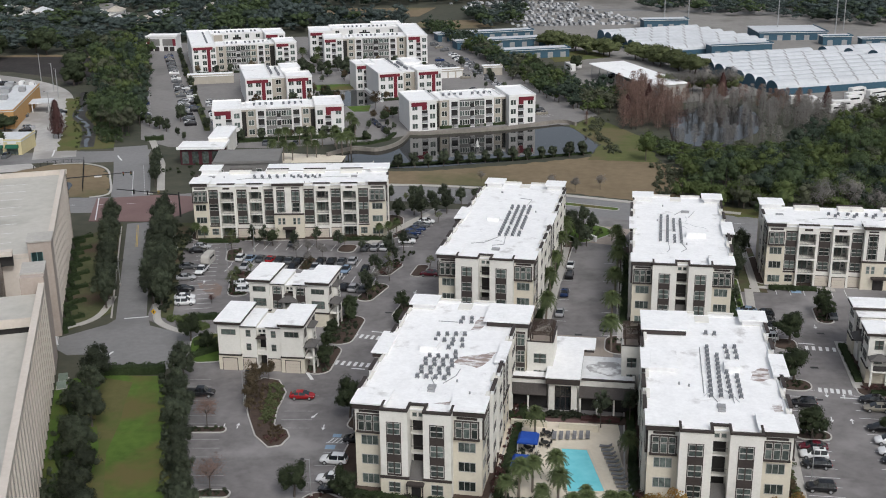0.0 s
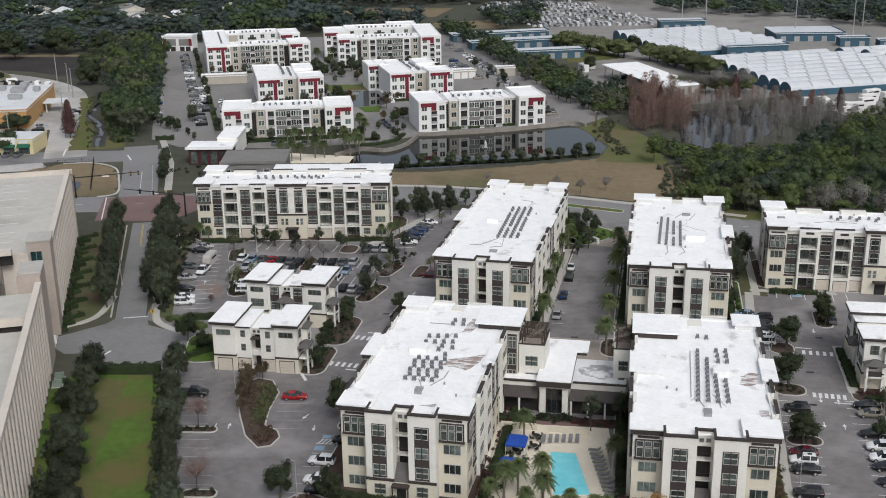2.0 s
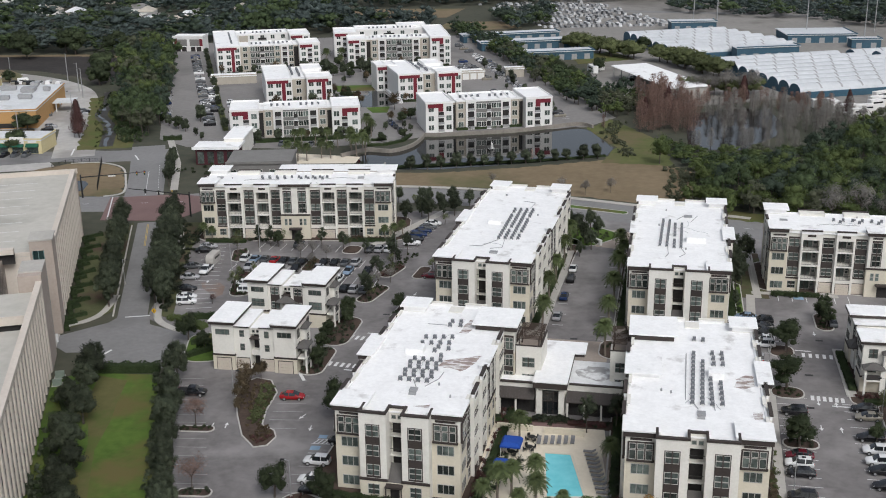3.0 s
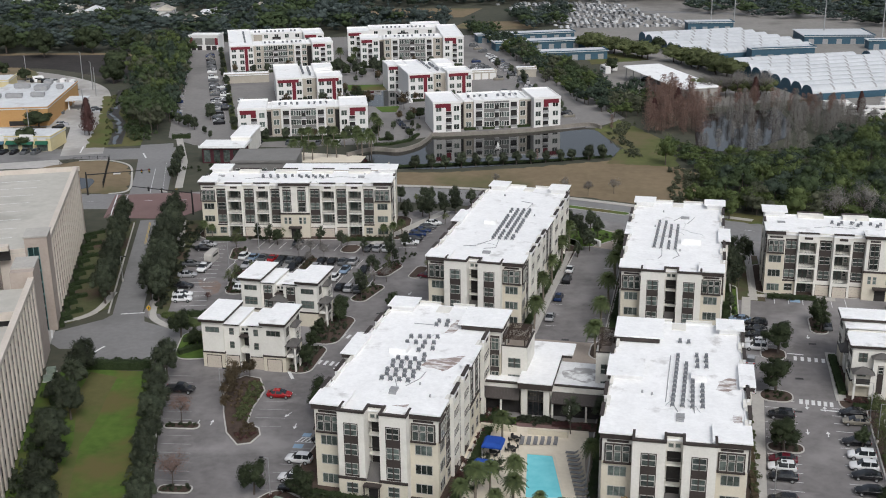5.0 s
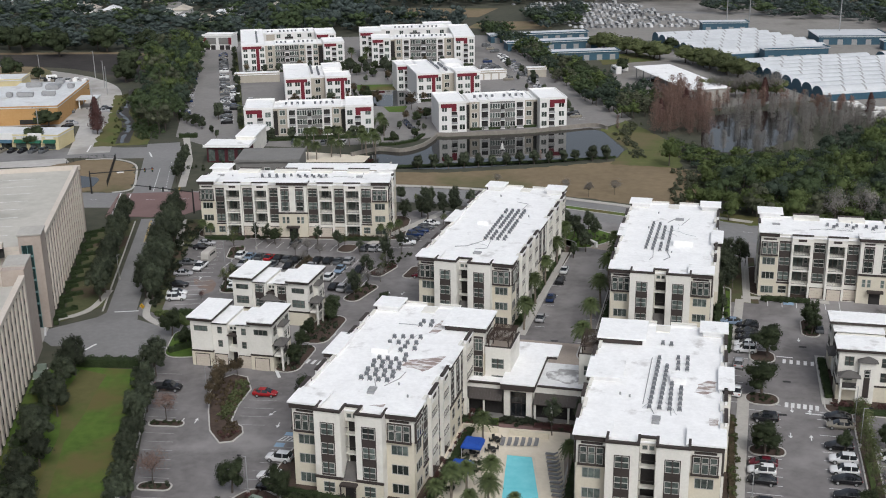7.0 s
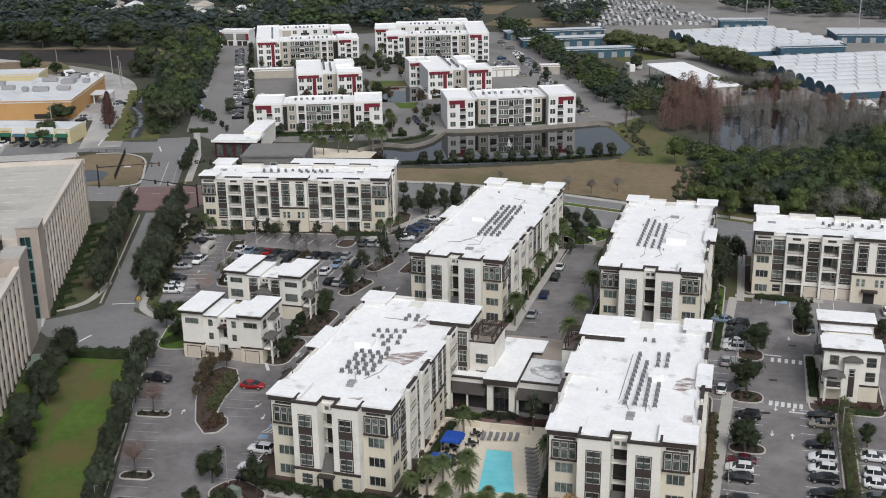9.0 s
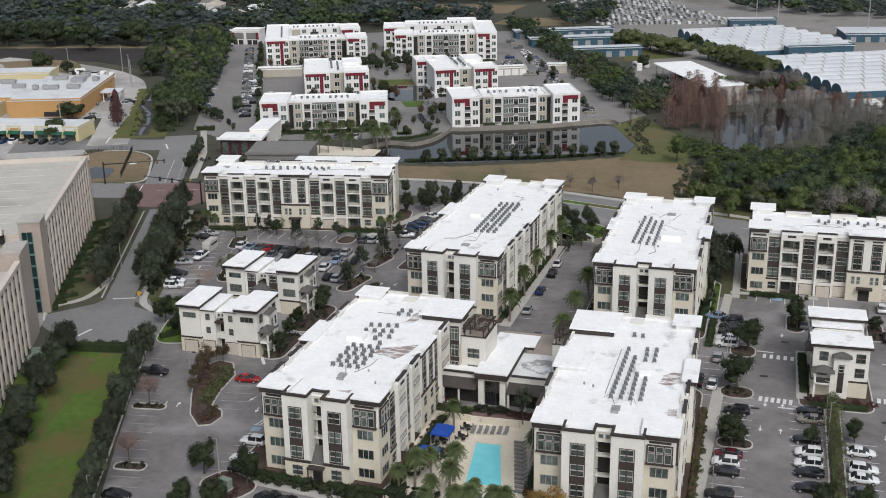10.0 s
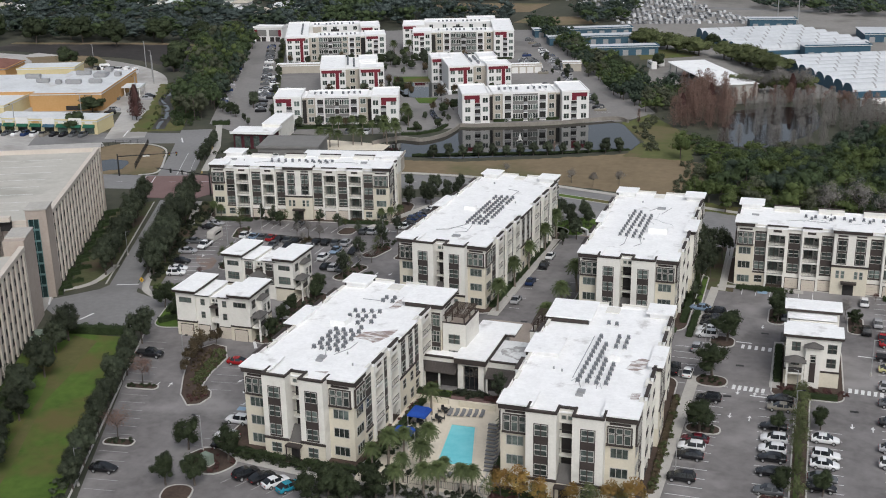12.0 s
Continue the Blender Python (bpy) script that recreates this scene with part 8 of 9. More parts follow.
trees("avenue", "5.5,272,0.75 7.2,267,0.7 3.6,279,0.8 8.8,278,0.7 0.8,283,0.75 -2.6,286,0.7 4.6,262,0.6 6.8,284,0.7", "at the mouth of the drive", "trees at the drive's mouth")
trees("avenue", "-37.5,302,0.7 -31,303.4,0.7 -26,301,0.75 -22,303,0.6 -17,301,0.7 -46,303,0.65 -40,306,0.6 -34,300,0.6", "along the street", "street trees")
trees("avenue", "-41.1,286.3,0.9 -35.3,287.1,1.0 -29.1,292.3,0.95 -37.6,290.1,0.9 -32,291,0.85", "along the street", "street trees")
trees("slim", "-36.4,259,1.15 -39.1,254.1,1.2 -40.1,228.1,1.2 -39.9,240.5,1.15 -51.9,259.6,1.1 -37.6,251,1.0 -41.3,232,1.0 -58,262,1.0 -63,259,1.0 -74,262,1.0 -71,262.6,0.9 -46,257,0.8", "in the car park", "car park trees")
trees("bare", "-1.7,318,1.0 4.9,315,0.9 -22,324,0.8 12,318,0.9", "in a dry meadow", "bare trees in the meadow")
trees("sage", "12.4,142.4,0.9 19.6,143.0,0.95 27.6,142.6,1.1 32.0,143.0,0.9", "before an apartment block", "autumn trees")
trees("slim", "7.8,172.6,1.2", "before the clubhouse")
trees("oak", "-13.6,136.4,1.0 -10.8,138.0,1.0 -5.4,141.0,1.0 -3.6,138.6,1.0 -9.4,139.6,0.85 -12.2,140.6,0.7 -7.6,137.4,0.9", "before the pool", "trees before the pool")
trees("autumn", "14.2,143.4,1.15 17.0,142.8,1.3 30.4,142.2,1.2 33.6,142.4,1.25 25.0,142.0,1.0 20.2,142.4,1.0", "before an apartment block", "autumn trees")
tree_line("slim", -48, 338, 7.5, 356.5, 14, "along the pond's bank", "trees along the pond", 1.15, 0.5, 0.85)
trees("redcypress", "-170,372,1.12", "beside a ditch")
tree_line("slim", -115.6, 313, -125.5, 343, 7, "beside a pavement", "trees by the leasing office", 1.15, 0.4)
tree_line("umber", -101, 430, -96, 436, 2, "beside a basin", "russet trees by the basin", 1.0)
trees("umber", "-68.6,425.4,1.3 -85.4,437.6,1.1 -83,433,1.0 -90.9,482.7,1.0 -80,486,1.0 -92,446,1.0 -66,404,1.0 -62,409,0.9 -87,427,0.9 -98,452,1.0", "beside a basin", "russet trees by the basin")
trees("oak", "-182,350,1.5 -205,346,0.8 -203,470,0.9 -260.7,473,1.9 -246,470,1.3", "before the shops", "trees by the shops")
trees("oak", "-194.0,382,2.3", "before the shops", "trees by the shops", 1.0, 0.6)
trees("cypress", "9.6,400,0.45 -12.4,352.6,0.32 26.5,396,0.6", "on a grass bank")
def stand(kind, spots, label):
    """A thin stand of one kind of tree, too many to count, as crowns and trunks."""
    crowns, stems = [], Geo()
    for x, y, s in spots:
        stem, crown = TREES[kind][rnd.randrange(len(TREES[kind]))]
        co = np.empty(len(crown.vertices) * 3, np.float32)
        crown.vertices.foreach_get("co", co)
        a = rnd.uniform(0, 6.283)
        turn = np.array([[math.cos(a), -math.sin(a), 0], [math.sin(a), math.cos(a), 0], [0, 0, 1]])
        crowns.append(co.reshape(-1, 3) @ turn.T * [1.3 * s, 1.3 * s, s] + [x, y, 0])
        stems.tube((x, y, -0.1), (x, y, 10 * s), 0.2 * s, 0.03, 6)
        for k in range(9):
            h, b = rnd.uniform(2, 9) * s, rnd.uniform(0, 6.283)
            q = (0.4 + 1.7 * (1 - h / 11 / s) ** 0.6) * s
            stems.tube((x, y, h), (x + math.cos(b) * q, y + math.sin(b) * q, h + q * 0.5), 0.05, 0.012, 4)
    v = np.concatenate(crowns)
    n = len(v) // 4
    me = bpy.data.meshes.new("twigs")
    me.vertices.add(4 * n), me.loops.add(4 * n), me.polygons.add(n)
    me.vertices.foreach_set("co", v.astype(np.float32).ravel())
    me.loops.foreach_set("vertex_index", np.arange(4 * n, dtype=np.int32))
    me.polygons.foreach_set("loop_start", np.arange(0, 4 * n, 4, dtype=np.int32))
    me.update(calc_edges=True)
    me.materials.append(TREES[kind][0][1].materials[0])
    ob = thing("cypress_stand", label, "trees", kind="stuff")
    put("twigs", me, ob), part("stems", stems, bark, ob)


west = [(rnd.uniform(22, 42), rnd.uniform(392, 448), rnd.uniform(0.65, 1.12)) for _ in range(56)]
back = [(x, 437 + rnd.uniform(-7, 7) - max(0, x - 75) * 0.6, rnd.uniform(0.45, 0.75)) for x in (rnd.uniform(30, 92) for _ in range(56))]
east = [(rnd.uniform(70, 97), rnd.uniform(394, 424), rnd.uniform(0.55, 0.85)) for _ in range(32)]
edge = [(rnd.uniform(38, 74), rnd.uniform(368, 376), rnd.uniform(0.45, 0.7)) for _ in range(9)] + [(rnd.uniform(46, 76), rnd.uniform(384, 434), rnd.uniform(0.55, 0.9)) for _ in range(24)]
stand("cypress", west + back[:40], "stand of tall russet leafless cypresses round a pond"), stand("greycypress", east + back[40:] + edge, "stand of tall grey leafless cypresses round a pond")
for x, y, s in ((24, 408, 0.9), (62, 447, 1.1), (97, 428, 1.0), (33, 430, 1.0)):
    tree("redcypress", x, y, s * 0.9, "among leafless ones")
tree_line("pale", -6, 574, 24, 548, 10, "before long storage sheds", "oaks by the sheds", 2.2, 2.0, 0.75)
trees("oak", "6.7,512,1.3 28,572,1.5 -10,500,1.4 -4,494,1.2", "before long storage sheds", "oaks by the sheds")
tree_line("pale", 36, 542, 56, 502, 11, "beside vaulted storage sheds", "oaks by the sheds", 2.2, 2.0, 0.7)
tree_line("bare", 44, 456, 66, 462, 6, "beside the boat shed", "bare trees by the boat shed", 2.2, 1.5)
tree_line("pale", 42, 462, 70, 466, 7, "beside the boat shed", "oaks by the sheds", 1.7, 2.0, 0.8)
for text, kind in (("-112,398 -104,404 -96,408 -118,410 -90,398,0.7 -128,420,0.7 -62,404,0.8 -60,410,0.8 -88,440,0.9 -92,446 -58,380,0.7 -64,374,0.7 -70,382,0.8", "oak"), ("-136,384 -145,392 -28,480 -22,460,0.9 -36,505 -30,495,0.8 -16,440 -10,430,0.9 -44,520 -12,410,0.8", "slim"), ("-140,388 -178,478,1.3", "oak"), ("-124,391,0.6 -122,402,0.6 -126,412,0.6 -130,424,0.55 -110,392,0.6 -100,396,0.6 -90,402,0.6 -80,404,0.6 -76,396,0.7 -71,390,0.7 -66,392,0.7 -60,396,0.6 -57,391,0.6 -88,450,0.6 -94,440,0.7 -98,452,0.6 -84,480,0.7 -92,486,0.7 -100,480,0.7 -110,486,0.7 -88,500,0.7 -116,506,0.6 -14,420,0.6 -8,424,0.6 -22,448,0.6 -30,470,0.6 -36,490,0.6 -130,378,0.7 -126,372,0.6", "slim"), ("-136,400 -104,498 -98,506 -112,500 -120,494 -93,496 -96,516,0.8", "avenue")):
    trees(kind, text, "between the far apartments", "trees of the far apartments")


hedge_trees = "in a planted strip by the far lane"
tree_line("slim", -123, 388, -183, 546, 9, hedge_trees, "trees by the far lane", 0.95, 0.8)
tree_line("oak", -149, 398, -201, 538, 11, "in the far car park", "trees in the far car park", 0.72, 0.8)
trees("oak", "-112,520,0.9 -115,510,1.0 -110,504,0.9 -117,500,1.0 -104,512,0.8 -108,495,0.8 -121,498,0.8 -113,490,0.8 -100,492,0.8", "between the far apartments", "trees of the far apartments")
trees("palm", "-112,530,1.2 -118,526,1.2 -109,515,1.1", "between the far apartments", "palms at the far apartments")

# ---- woods ----
def inside(ring, x, y):
    hit = False
    for (xa, ya), (xb, yb) in zip(ring, ring[1:] + ring[:1]):
        if (ya > y) != (yb > y) and x < (xb - xa) * (y - ya) / (yb - ya) + xa:
            hit = not hit
    return hit


def clearing(x, y):
    return noise.noise((x * 0.018, y * 0.018, 3.0))


def woods(ring, gap, low, high, leaf, per, tints, label, seed, trunks=True):
    """A stand of trees too many to count, grown over the ring; tints: foliage of its sorts of trees, by share."""
    rr = random.Random(seed)
    xs, ys = [p[0] for p in ring], [p[1] for p in ring]
    sorts, g = [([], [], [], []) for _ in tints], Geo()
    y = min(ys)
    while y < max(ys):
        x = min(xs) + rr.uniform(0, gap)
        while x < max(xs):
            px, py = x + rr.uniform(-0.5, 0.5) * gap, y + rr.uniform(-0.5, 0.5) * gap
            if inside(ring, px, py) and (seed != 35 or py < 640 or clearing(px, py) < 0.24):
                big = rr.random() ** 1.5
                h = low + (high - low) * big
                wide = gap * (0.5 + 0.55 * big) * rr.uniform(0.9, 1.15)
                p, e, hearts = canopy(rr.randrange(10 ** 6), int(per * (0.6 + 0.8 * big)), wide, h * 0.42, h * 0.54, 15, 0.36, 0.35, 0.58)
                k = min(len(tints) - 1, int(len(tints) * (0.5 + 0.75 * noise.noise((px * 0.03, py * 0.03, seed)) + rr.uniform(-0.45, 0.45))))
                for store, value in zip(sorts[max(0, k)], (p + [px, py, 0], e, hearts[0] + [px, py, 0], hearts[1])):
                    store.append(value)
                if trunks:
                    g.tube((px, py, -0.1), (px, py, h * 0.6), 0.18, 0.1, 5)
            x += gap
        y += gap * 0.87
    ob = thing("woodland", label, "trees", kind="stuff")
    for (pts, nrm, at, rad), mat in zip(sorts, tints):
        if pts:
            put("foliage", shards("foliage", np.concatenate(pts), np.concatenate(nrm), leaf, mat, seed, (np.concatenate(at), np.concatenate(rad))), ob)
    if trunks:
        part("trunks", g, bark, ob)
    return ob


GREEN = (leaf_deep, leaf_wood, leaf_bright, leaf_wood, leaf_bright, leaf_bright, leaf_olive)
DIM = (leaf_deep, leaf_wood, leaf_deep, leaf_wood, leaf_bright, leaf_wood, leaf_olive)
FAR = (leaf_deep, leaf_haze, leaf_haze, leaf_haze, leaf_wood)
woods([(30, 300), (46, 296), (90, 287), (150, 278), (165, 340), (145, 420), (124, 428), (98, 396), (76, 372), (66, 342), (40, 336), (32, 352), (26, 352), (36, 340), (35, 315)], 5.0, 4.5, 11.0, 0.25, 620, GREEN, "dense green woodland beyond the street", 31)
woods([(112, 425), (145, 415), (165, 340), (200, 400), (200, 460), (135, 440)], 6, 5, 10, 0.4, 150, GREEN, "dense green woodland behind the cypresses", 32, False)
woods([(14, 414), (22, 424), (30, 440), (8, 470), (-10, 510), (-50, 600), (-66, 640), (-76, 636), (-52, 580), (-18, 480), (2, 430)], 4.8, 4.5, 9.5, 0.32, 200, DIM, "line of green trees behind the far apartments", 33)
woods([(-145, 373), (-150, 398), (-169, 460), (-199, 548), (-226, 548), (-203, 484), (-180, 430), (-165, 386)], 5.4, 6, 13.5, 0.28, 420, DIM, "thick green trees beside the far lane", 34)
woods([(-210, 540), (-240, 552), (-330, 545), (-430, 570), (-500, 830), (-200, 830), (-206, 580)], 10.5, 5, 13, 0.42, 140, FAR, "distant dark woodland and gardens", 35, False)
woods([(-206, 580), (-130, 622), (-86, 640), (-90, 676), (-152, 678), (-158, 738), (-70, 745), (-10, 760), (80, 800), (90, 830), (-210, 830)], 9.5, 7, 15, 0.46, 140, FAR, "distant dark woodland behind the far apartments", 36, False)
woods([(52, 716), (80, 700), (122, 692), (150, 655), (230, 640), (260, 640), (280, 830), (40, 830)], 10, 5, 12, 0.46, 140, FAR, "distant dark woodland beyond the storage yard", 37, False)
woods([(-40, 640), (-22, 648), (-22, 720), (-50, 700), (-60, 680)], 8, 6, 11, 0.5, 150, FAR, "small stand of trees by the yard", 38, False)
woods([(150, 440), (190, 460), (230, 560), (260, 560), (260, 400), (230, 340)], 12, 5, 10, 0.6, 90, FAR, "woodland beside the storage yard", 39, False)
woods([(34, 352), (40, 337), (66, 343), (76, 373), (64, 370), (40, 368), (30, 380), (26, 374)], 3.6, 1.6, 4.2, 0.26, 150, GREEN, "scrub along the woodland pond", 40, False)
trees("oak", "-210,484,2.7 -204,468,2.2 -268,531,3.0 -250,546,2.6 -293,540,3.0 -318,536,2.7 -232,553,2.4 -345,540,3.0 -222,508,1.6 -226,550,2.3 -258,552,2.4 -282,552,2.5 -306,550,2.5 -330,550,2.5 -214,560,2.2", "beyond the service lane", "oaks beyond the service lane")

# ---- hedges, shrubs and beds ----
def hedge(points, width, height, label, seed, leaf=0.16, mat=None, per=70):
    """A clipped or rough hedge along a line, made of leaf clumps over a solid heart."""
    r = np.random.RandomState(seed)
    g, ps, es = Geo(), [], []
    for a, b in zip(points, points[1:]):
        a, b = np.array(a, float), np.array(b, float)
        n = max(8, int(np.linalg.norm(b - a) * per * (width + 2 * height) / 3))
        d = (b - a) / np.linalg.norm(b - a)
        s = np.array([-d[1], d[0]])
        t, q = r.uniform(0, 1, n), r.uniform(-1, 1, n)
        side = q * (width / 2 + height)
        off = np.clip(side, -width / 2, width / 2)
        z = height - np.maximum(0, np.abs(side) - width / 2)
        up = np.abs(side) < width / 2
        bumps = 1 + 0.12 * np.sin(t * np.linalg.norm(b - a) * 2.1 + seed)
        xy = a + (b - a) * t[:, None] + s * (off * bumps)[:, None]
        ps.append(np.column_stack([xy, np.maximum(0.05, z * bumps)]))
        es.append(np.column_stack([s[0] * np.sign(side) * ~up, s[1] * np.sign(side) * ~up, up + 0.2]))
        g.strip([tuple(a), tuple(b)], width * 0.86, 0, height * 0.88)
    ob = thing("hedge", label, "hedge", kind="stuff", data=shards("hedge", np.concatenate(ps), np.concatenate(es), leaf, mat or hedge_leaf, seed=seed))
    part("heart", g, mat or hedge_leaf, ob)
    return ob


hedge([(-84, 187), (-71.5, 188.6)], 1.8, 1.7, "dark clipped hedge at the lawn's head", 1)
hedge([(-76.5, 213.6), (-70, 209.6)], 2.4, 0.9, "clipped yellow-green hedge at the junction", 2, mat=leaf_bright)
setting("lot_kerb", Geo().strip([(-68.6, 189), (-48.4, 128)], 0.3, -0.02, 0.17), kerb_mat, "pale concrete kerb along the car park", "kerb")
hedge([(-122, 386), (-183.5, 548)], 1.8, 1.0, "yellow-green hedge strip by the far lane", 6, 0.24, leaf_sage, 24)
hedge([(-68.6, 195.4), (-64.8, 199.4), (-63.4, 206)], 1.2, 1.1, "dark clipped hedge beside a carriage house", 3)
hedge([(-70, 201.5), (-66, 203.0)], 1.2, 0.9, "dark clipped hedge beside a carriage house", 4)
hedge([(-74.5, 214.6), (-62.8, 216.0)], 1.2, 1.2, "dark hedge before a carriage house", 5)
for k, (a, b) in enumerate((((-30.6, 148.6), (-21.2, 147.2)), ((-18.2, 147.0), (-9, 146.4)), ((12.8, 145.0), (21.6, 144.2)), ((25, 144.0), (34, 143.6)), ((-8.0, 148.5), (-4.8, 181)), ((11.9, 150), (12.9, 178)),
                          ((-25.6, 216.4), (-16, 215.2)), ((-3.4, 218), (1.0, 262)), ((14.0, 214.6), (23, 214.0)), ((26.5, 213.8), (35, 213.2)), ((13.6, 218), (16.6, 260)), ((36.0, 218), (38.0, 252)), ((-88, 264.2), (-78, 265.0)), ((-55, 268.0), (-42, 269.2)), ((46, 240.8), (56, 240.2)), ((76, 239.4), (92, 238.6)), ((37.6, 211), (38.6, 224)), ((54.0, 193.5), (54.6, 210)), ((55, 188.6), (64, 188.3)))):
    hedge([a, b], 1.3, 0.8, "low dark foundation planting at an apartment block", 10 + k)
hedge([(35.4, 150), (37.0, 184)], 1.0, 0.5, "low brown planting beside an apartment block", 39, mat=leaf_umber)
hedge([(57.1, 172), (56.0, 149)], 1.0, 0.35, "low yellow-green grasses in a planted strip", 40, 0.14, leaf_bright, 16)
hedge([(-56.0, 340.2), (-8, 353.2), (10.5, 360.2)], 1.0, 0.6, "low dark hedge along the pond", 41)
hedge([(-108, 369), (-78, 377.5)], 1.6, 0.9, "dark shrubs before the far apartments", 42), hedge([(-41, 393.2), (-19, 401.5)], 1.4, 0.9, "clipped dark shrubs above the pond wall", 43)
hedge([(-67.7, 367.8), (-62.5, 368.8), (-57, 375), (-55.8, 384)], 1.4, 0.8, "clipped hedge round a small terrace", 44), hedge([(-67.7, 375), (-63, 377)], 1.2, 0.8, "clipped hedge round a small terrace", 45)
hedge([(-139, 370.5), (-133, 372)], 2, 1.4, "dark hedge by the far lane", 46)
hedge([(-7.5, 175.6), (-1.6, 175.2)], 1.2, 0.6, "low green planting in front of the clubhouse", 47), hedge([(4.6, 175.2), (11, 175)], 1.2, 0.7, "low russet planting in front of the clubhouse", 48, mat=leaf_red)
for i in range(14):
    t = i / 13
    x, y = -99.2 - 20.6 * t, 207 + 57 * t
    s = 1 if i % 2 else -1
    hedge([(x - 0.9 * s + 0.8, y - 1.6), (x + 0.9 * s + 0.8, y + 1.4), (x + 0.9 * s + 2.6, y + 3.0)], 1.0, 0.9, "curving clipped hedge beside the parking structure", 60 + i)
for i in range(10):
    x, y, k = -84.6 + 1.72 * i, 177 - 5.0 * i, 1 if i % 2 else -1
    hedge([(x - 0.8 * k, y + 1.6), (x + 0.8 * k, y - 0.6), (x + 0.6 * k + 0.9, y - 2.4)], 1.1, 0.9, "curving clipped hedge beside the parking structure", 480 + i)
tree_line("slim", -100.4, 206, -121.2, 263, 18, "against the parking structure", "shrubs at the parking structure", 0.55, 0.2, 1.2)
trees("redleaf", "-8.2,150.2,0.5 -8.0,152.2,0.5 -7.6,154.4,0.5 -60.0,266.4,0.45 -72.8,223.2,0.5 -45.6,193,0.4 74.4,238.4,0.4 12.6,148.2,0.6", "against an apartment wall", "red shrubs", 1.0)

for ox, oy, deg, w in ((-115.4, 371.4, 15, 44), (-51, 387.8, 19, 45), (-119, 428.2, 19, 25), (-70, 442.6, 22, 25), (-161, 496.5, 20, 46), (-106, 516.5, 14.5, 47)):
    m = pose(ox, oy, 0, 0, 0, deg)
    a, b = m @ Vector((1, -2.2, 0)), m @ Vector((w - 1, -2.6, 0))
    hedge([(a.x, a.y), (b.x, b.y)], 1.6, 0.9, "dark foundation planting at the far apartments", int(w + abs(ox)), 0.24, leaf_oak, 22) if ox != -51 else None
    for k in range(int(w / 7)):
        q = m @ Vector((3 + 7 * k + rnd.uniform(-1.5, 1.5), -4.2 + rnd.uniform(-0.8, 0.8), 0))
        if ox != -51:
            tree("slim" if k % 3 else "umber", q.x, q.y, rnd.uniform(0.8, 1.15), "before the far apartments", "trees of the far apartments")
tree_line("bare", 66, 293, 118, 284, 8, "at the wood's edge", "bare trees at the wood's edge", 2.1, 2.0, 1.2)
tree_line("bare", 88, 300, 130, 330, 7, "in the wood", "bare trees in the wood", 2.6, 6.0, 1.4)

# ---- lamps, signals, small things ----
def pole_lamp(x, y, h, arm=1.2, deg=0.0, label="slender steel car park lamp"):
    p = thing("lamp_post", label, "lamp post", pose(x, y, 0.03, 0, 0, deg))
    part("pole", Geo().tube((0, 0, 0), (0, 0, h), *((0.09, 0.055) if h < 8 else (0.20, 0.13) if h < 15 else (0.32, 0.22)), 8), steel, p)
    part("base", Geo().tube((0, 0, 0), (0, 0, 0.6), 0.25, 0.22, 10), concrete, p)
    part("arm", Geo().tube((0, 0, h - 0.1), (arm, 0, h + 0.05), 0.04, 0.04, 6), steel, p)
    part("lantern", Geo().box(arm - 0.1, -0.16, h - 0.02, arm + 0.5, 0.16, h + 0.12), signal_black, p)


for x, y, h, deg in ((-53.4, 176.6, 6.5, 0), (-35.4, 147.0, 6.5, 180), (-49.4, 133.0, 6.5, 0), (56.6, 176.0, 7, 0), (56.9, 184, 7, 180), (38.6, 157, 6, 0), (70.4, 200, 7, 0), (-74.8, 243, 7, 0), (-72.4, 258, 7, 180), (-37.8, 252, 7, 0), (41.0, 204, 6, 180), (-96.5, 233, 6, 0)):
    pole_lamp(x, y, h, 0.8, deg)
for x, y, h in ((-184, 398, 11), (-199, 440, 12), (-206, 452, 12), (-222, 476, 12), (-203, 346, 10), (-190, 368, 10), (-172, 372.5, 9), (-245, 470, 11)):
    pole_lamp(x, y, h, 0.9, 200, "tall pale lamp post by the shops")
for x, y, h in ((70, 655, 24), (112, 620, 26), (135, 592, 24), (150, 640, 22), (60, 690, 20)):
    pole_lamp(x, y, h, 0.6, 0, "very tall steel yard mast")


def signal(x, y, deg, arm, heads, label):
    p = thing("traffic_signal", label, "traffic light", pose(x, y, 0, 0, 0, deg))
    part("mast", Geo().tube((0, 0, 0), (0, 0, 6.8), 0.26, 0.19, 8), signal_black, p)
    part("arm", Geo().tube((0, 0, 6.0), (arm, 0, 6.6), 0.17, 0.09, 8), signal_black, p)
    for k in heads:
        z = 6.0 + 0.6 * k / arm
        head = part("signal_head", Geo().box(k - 0.2, -0.22, z - 0.85, k + 0.2, 0.18, z + 0.35), signal_black, p)
        for j, m in enumerate((lamp_red, sign_yellow, green_awning)):
            part("lens", Geo().tube((k, -0.24, z + 0.15 - 0.38 * j), (k, -0.22, z + 0.15 - 0.38 * j), 0.13, 0.13, 10), m, head)
    part("name_sign", Geo().box(arm * 0.42, -0.05, 5.75, arm * 0.42 + 2.0, 0.0, 6.15), far_white, p, "white street sign with plain bars")
    return p


signal(-136.4, 299.8, 18, 18, (15.5, 17.6), "black mast arm with traffic lights")
signal(-99.4, 285.2, 172, 18, (9.0, 13.0), "black mast arm with traffic lights at the brick crossing")
sign = thing("warning_sign", "yellow diamond warning sign on a post", "road sign", pose(-82.0, 213.4, 0.1, 0, 0, -10))
part("post", Geo().tube((0, 0, 0), (0, 0, 2.4), 0.04, 0.04, 6), steel, sign)
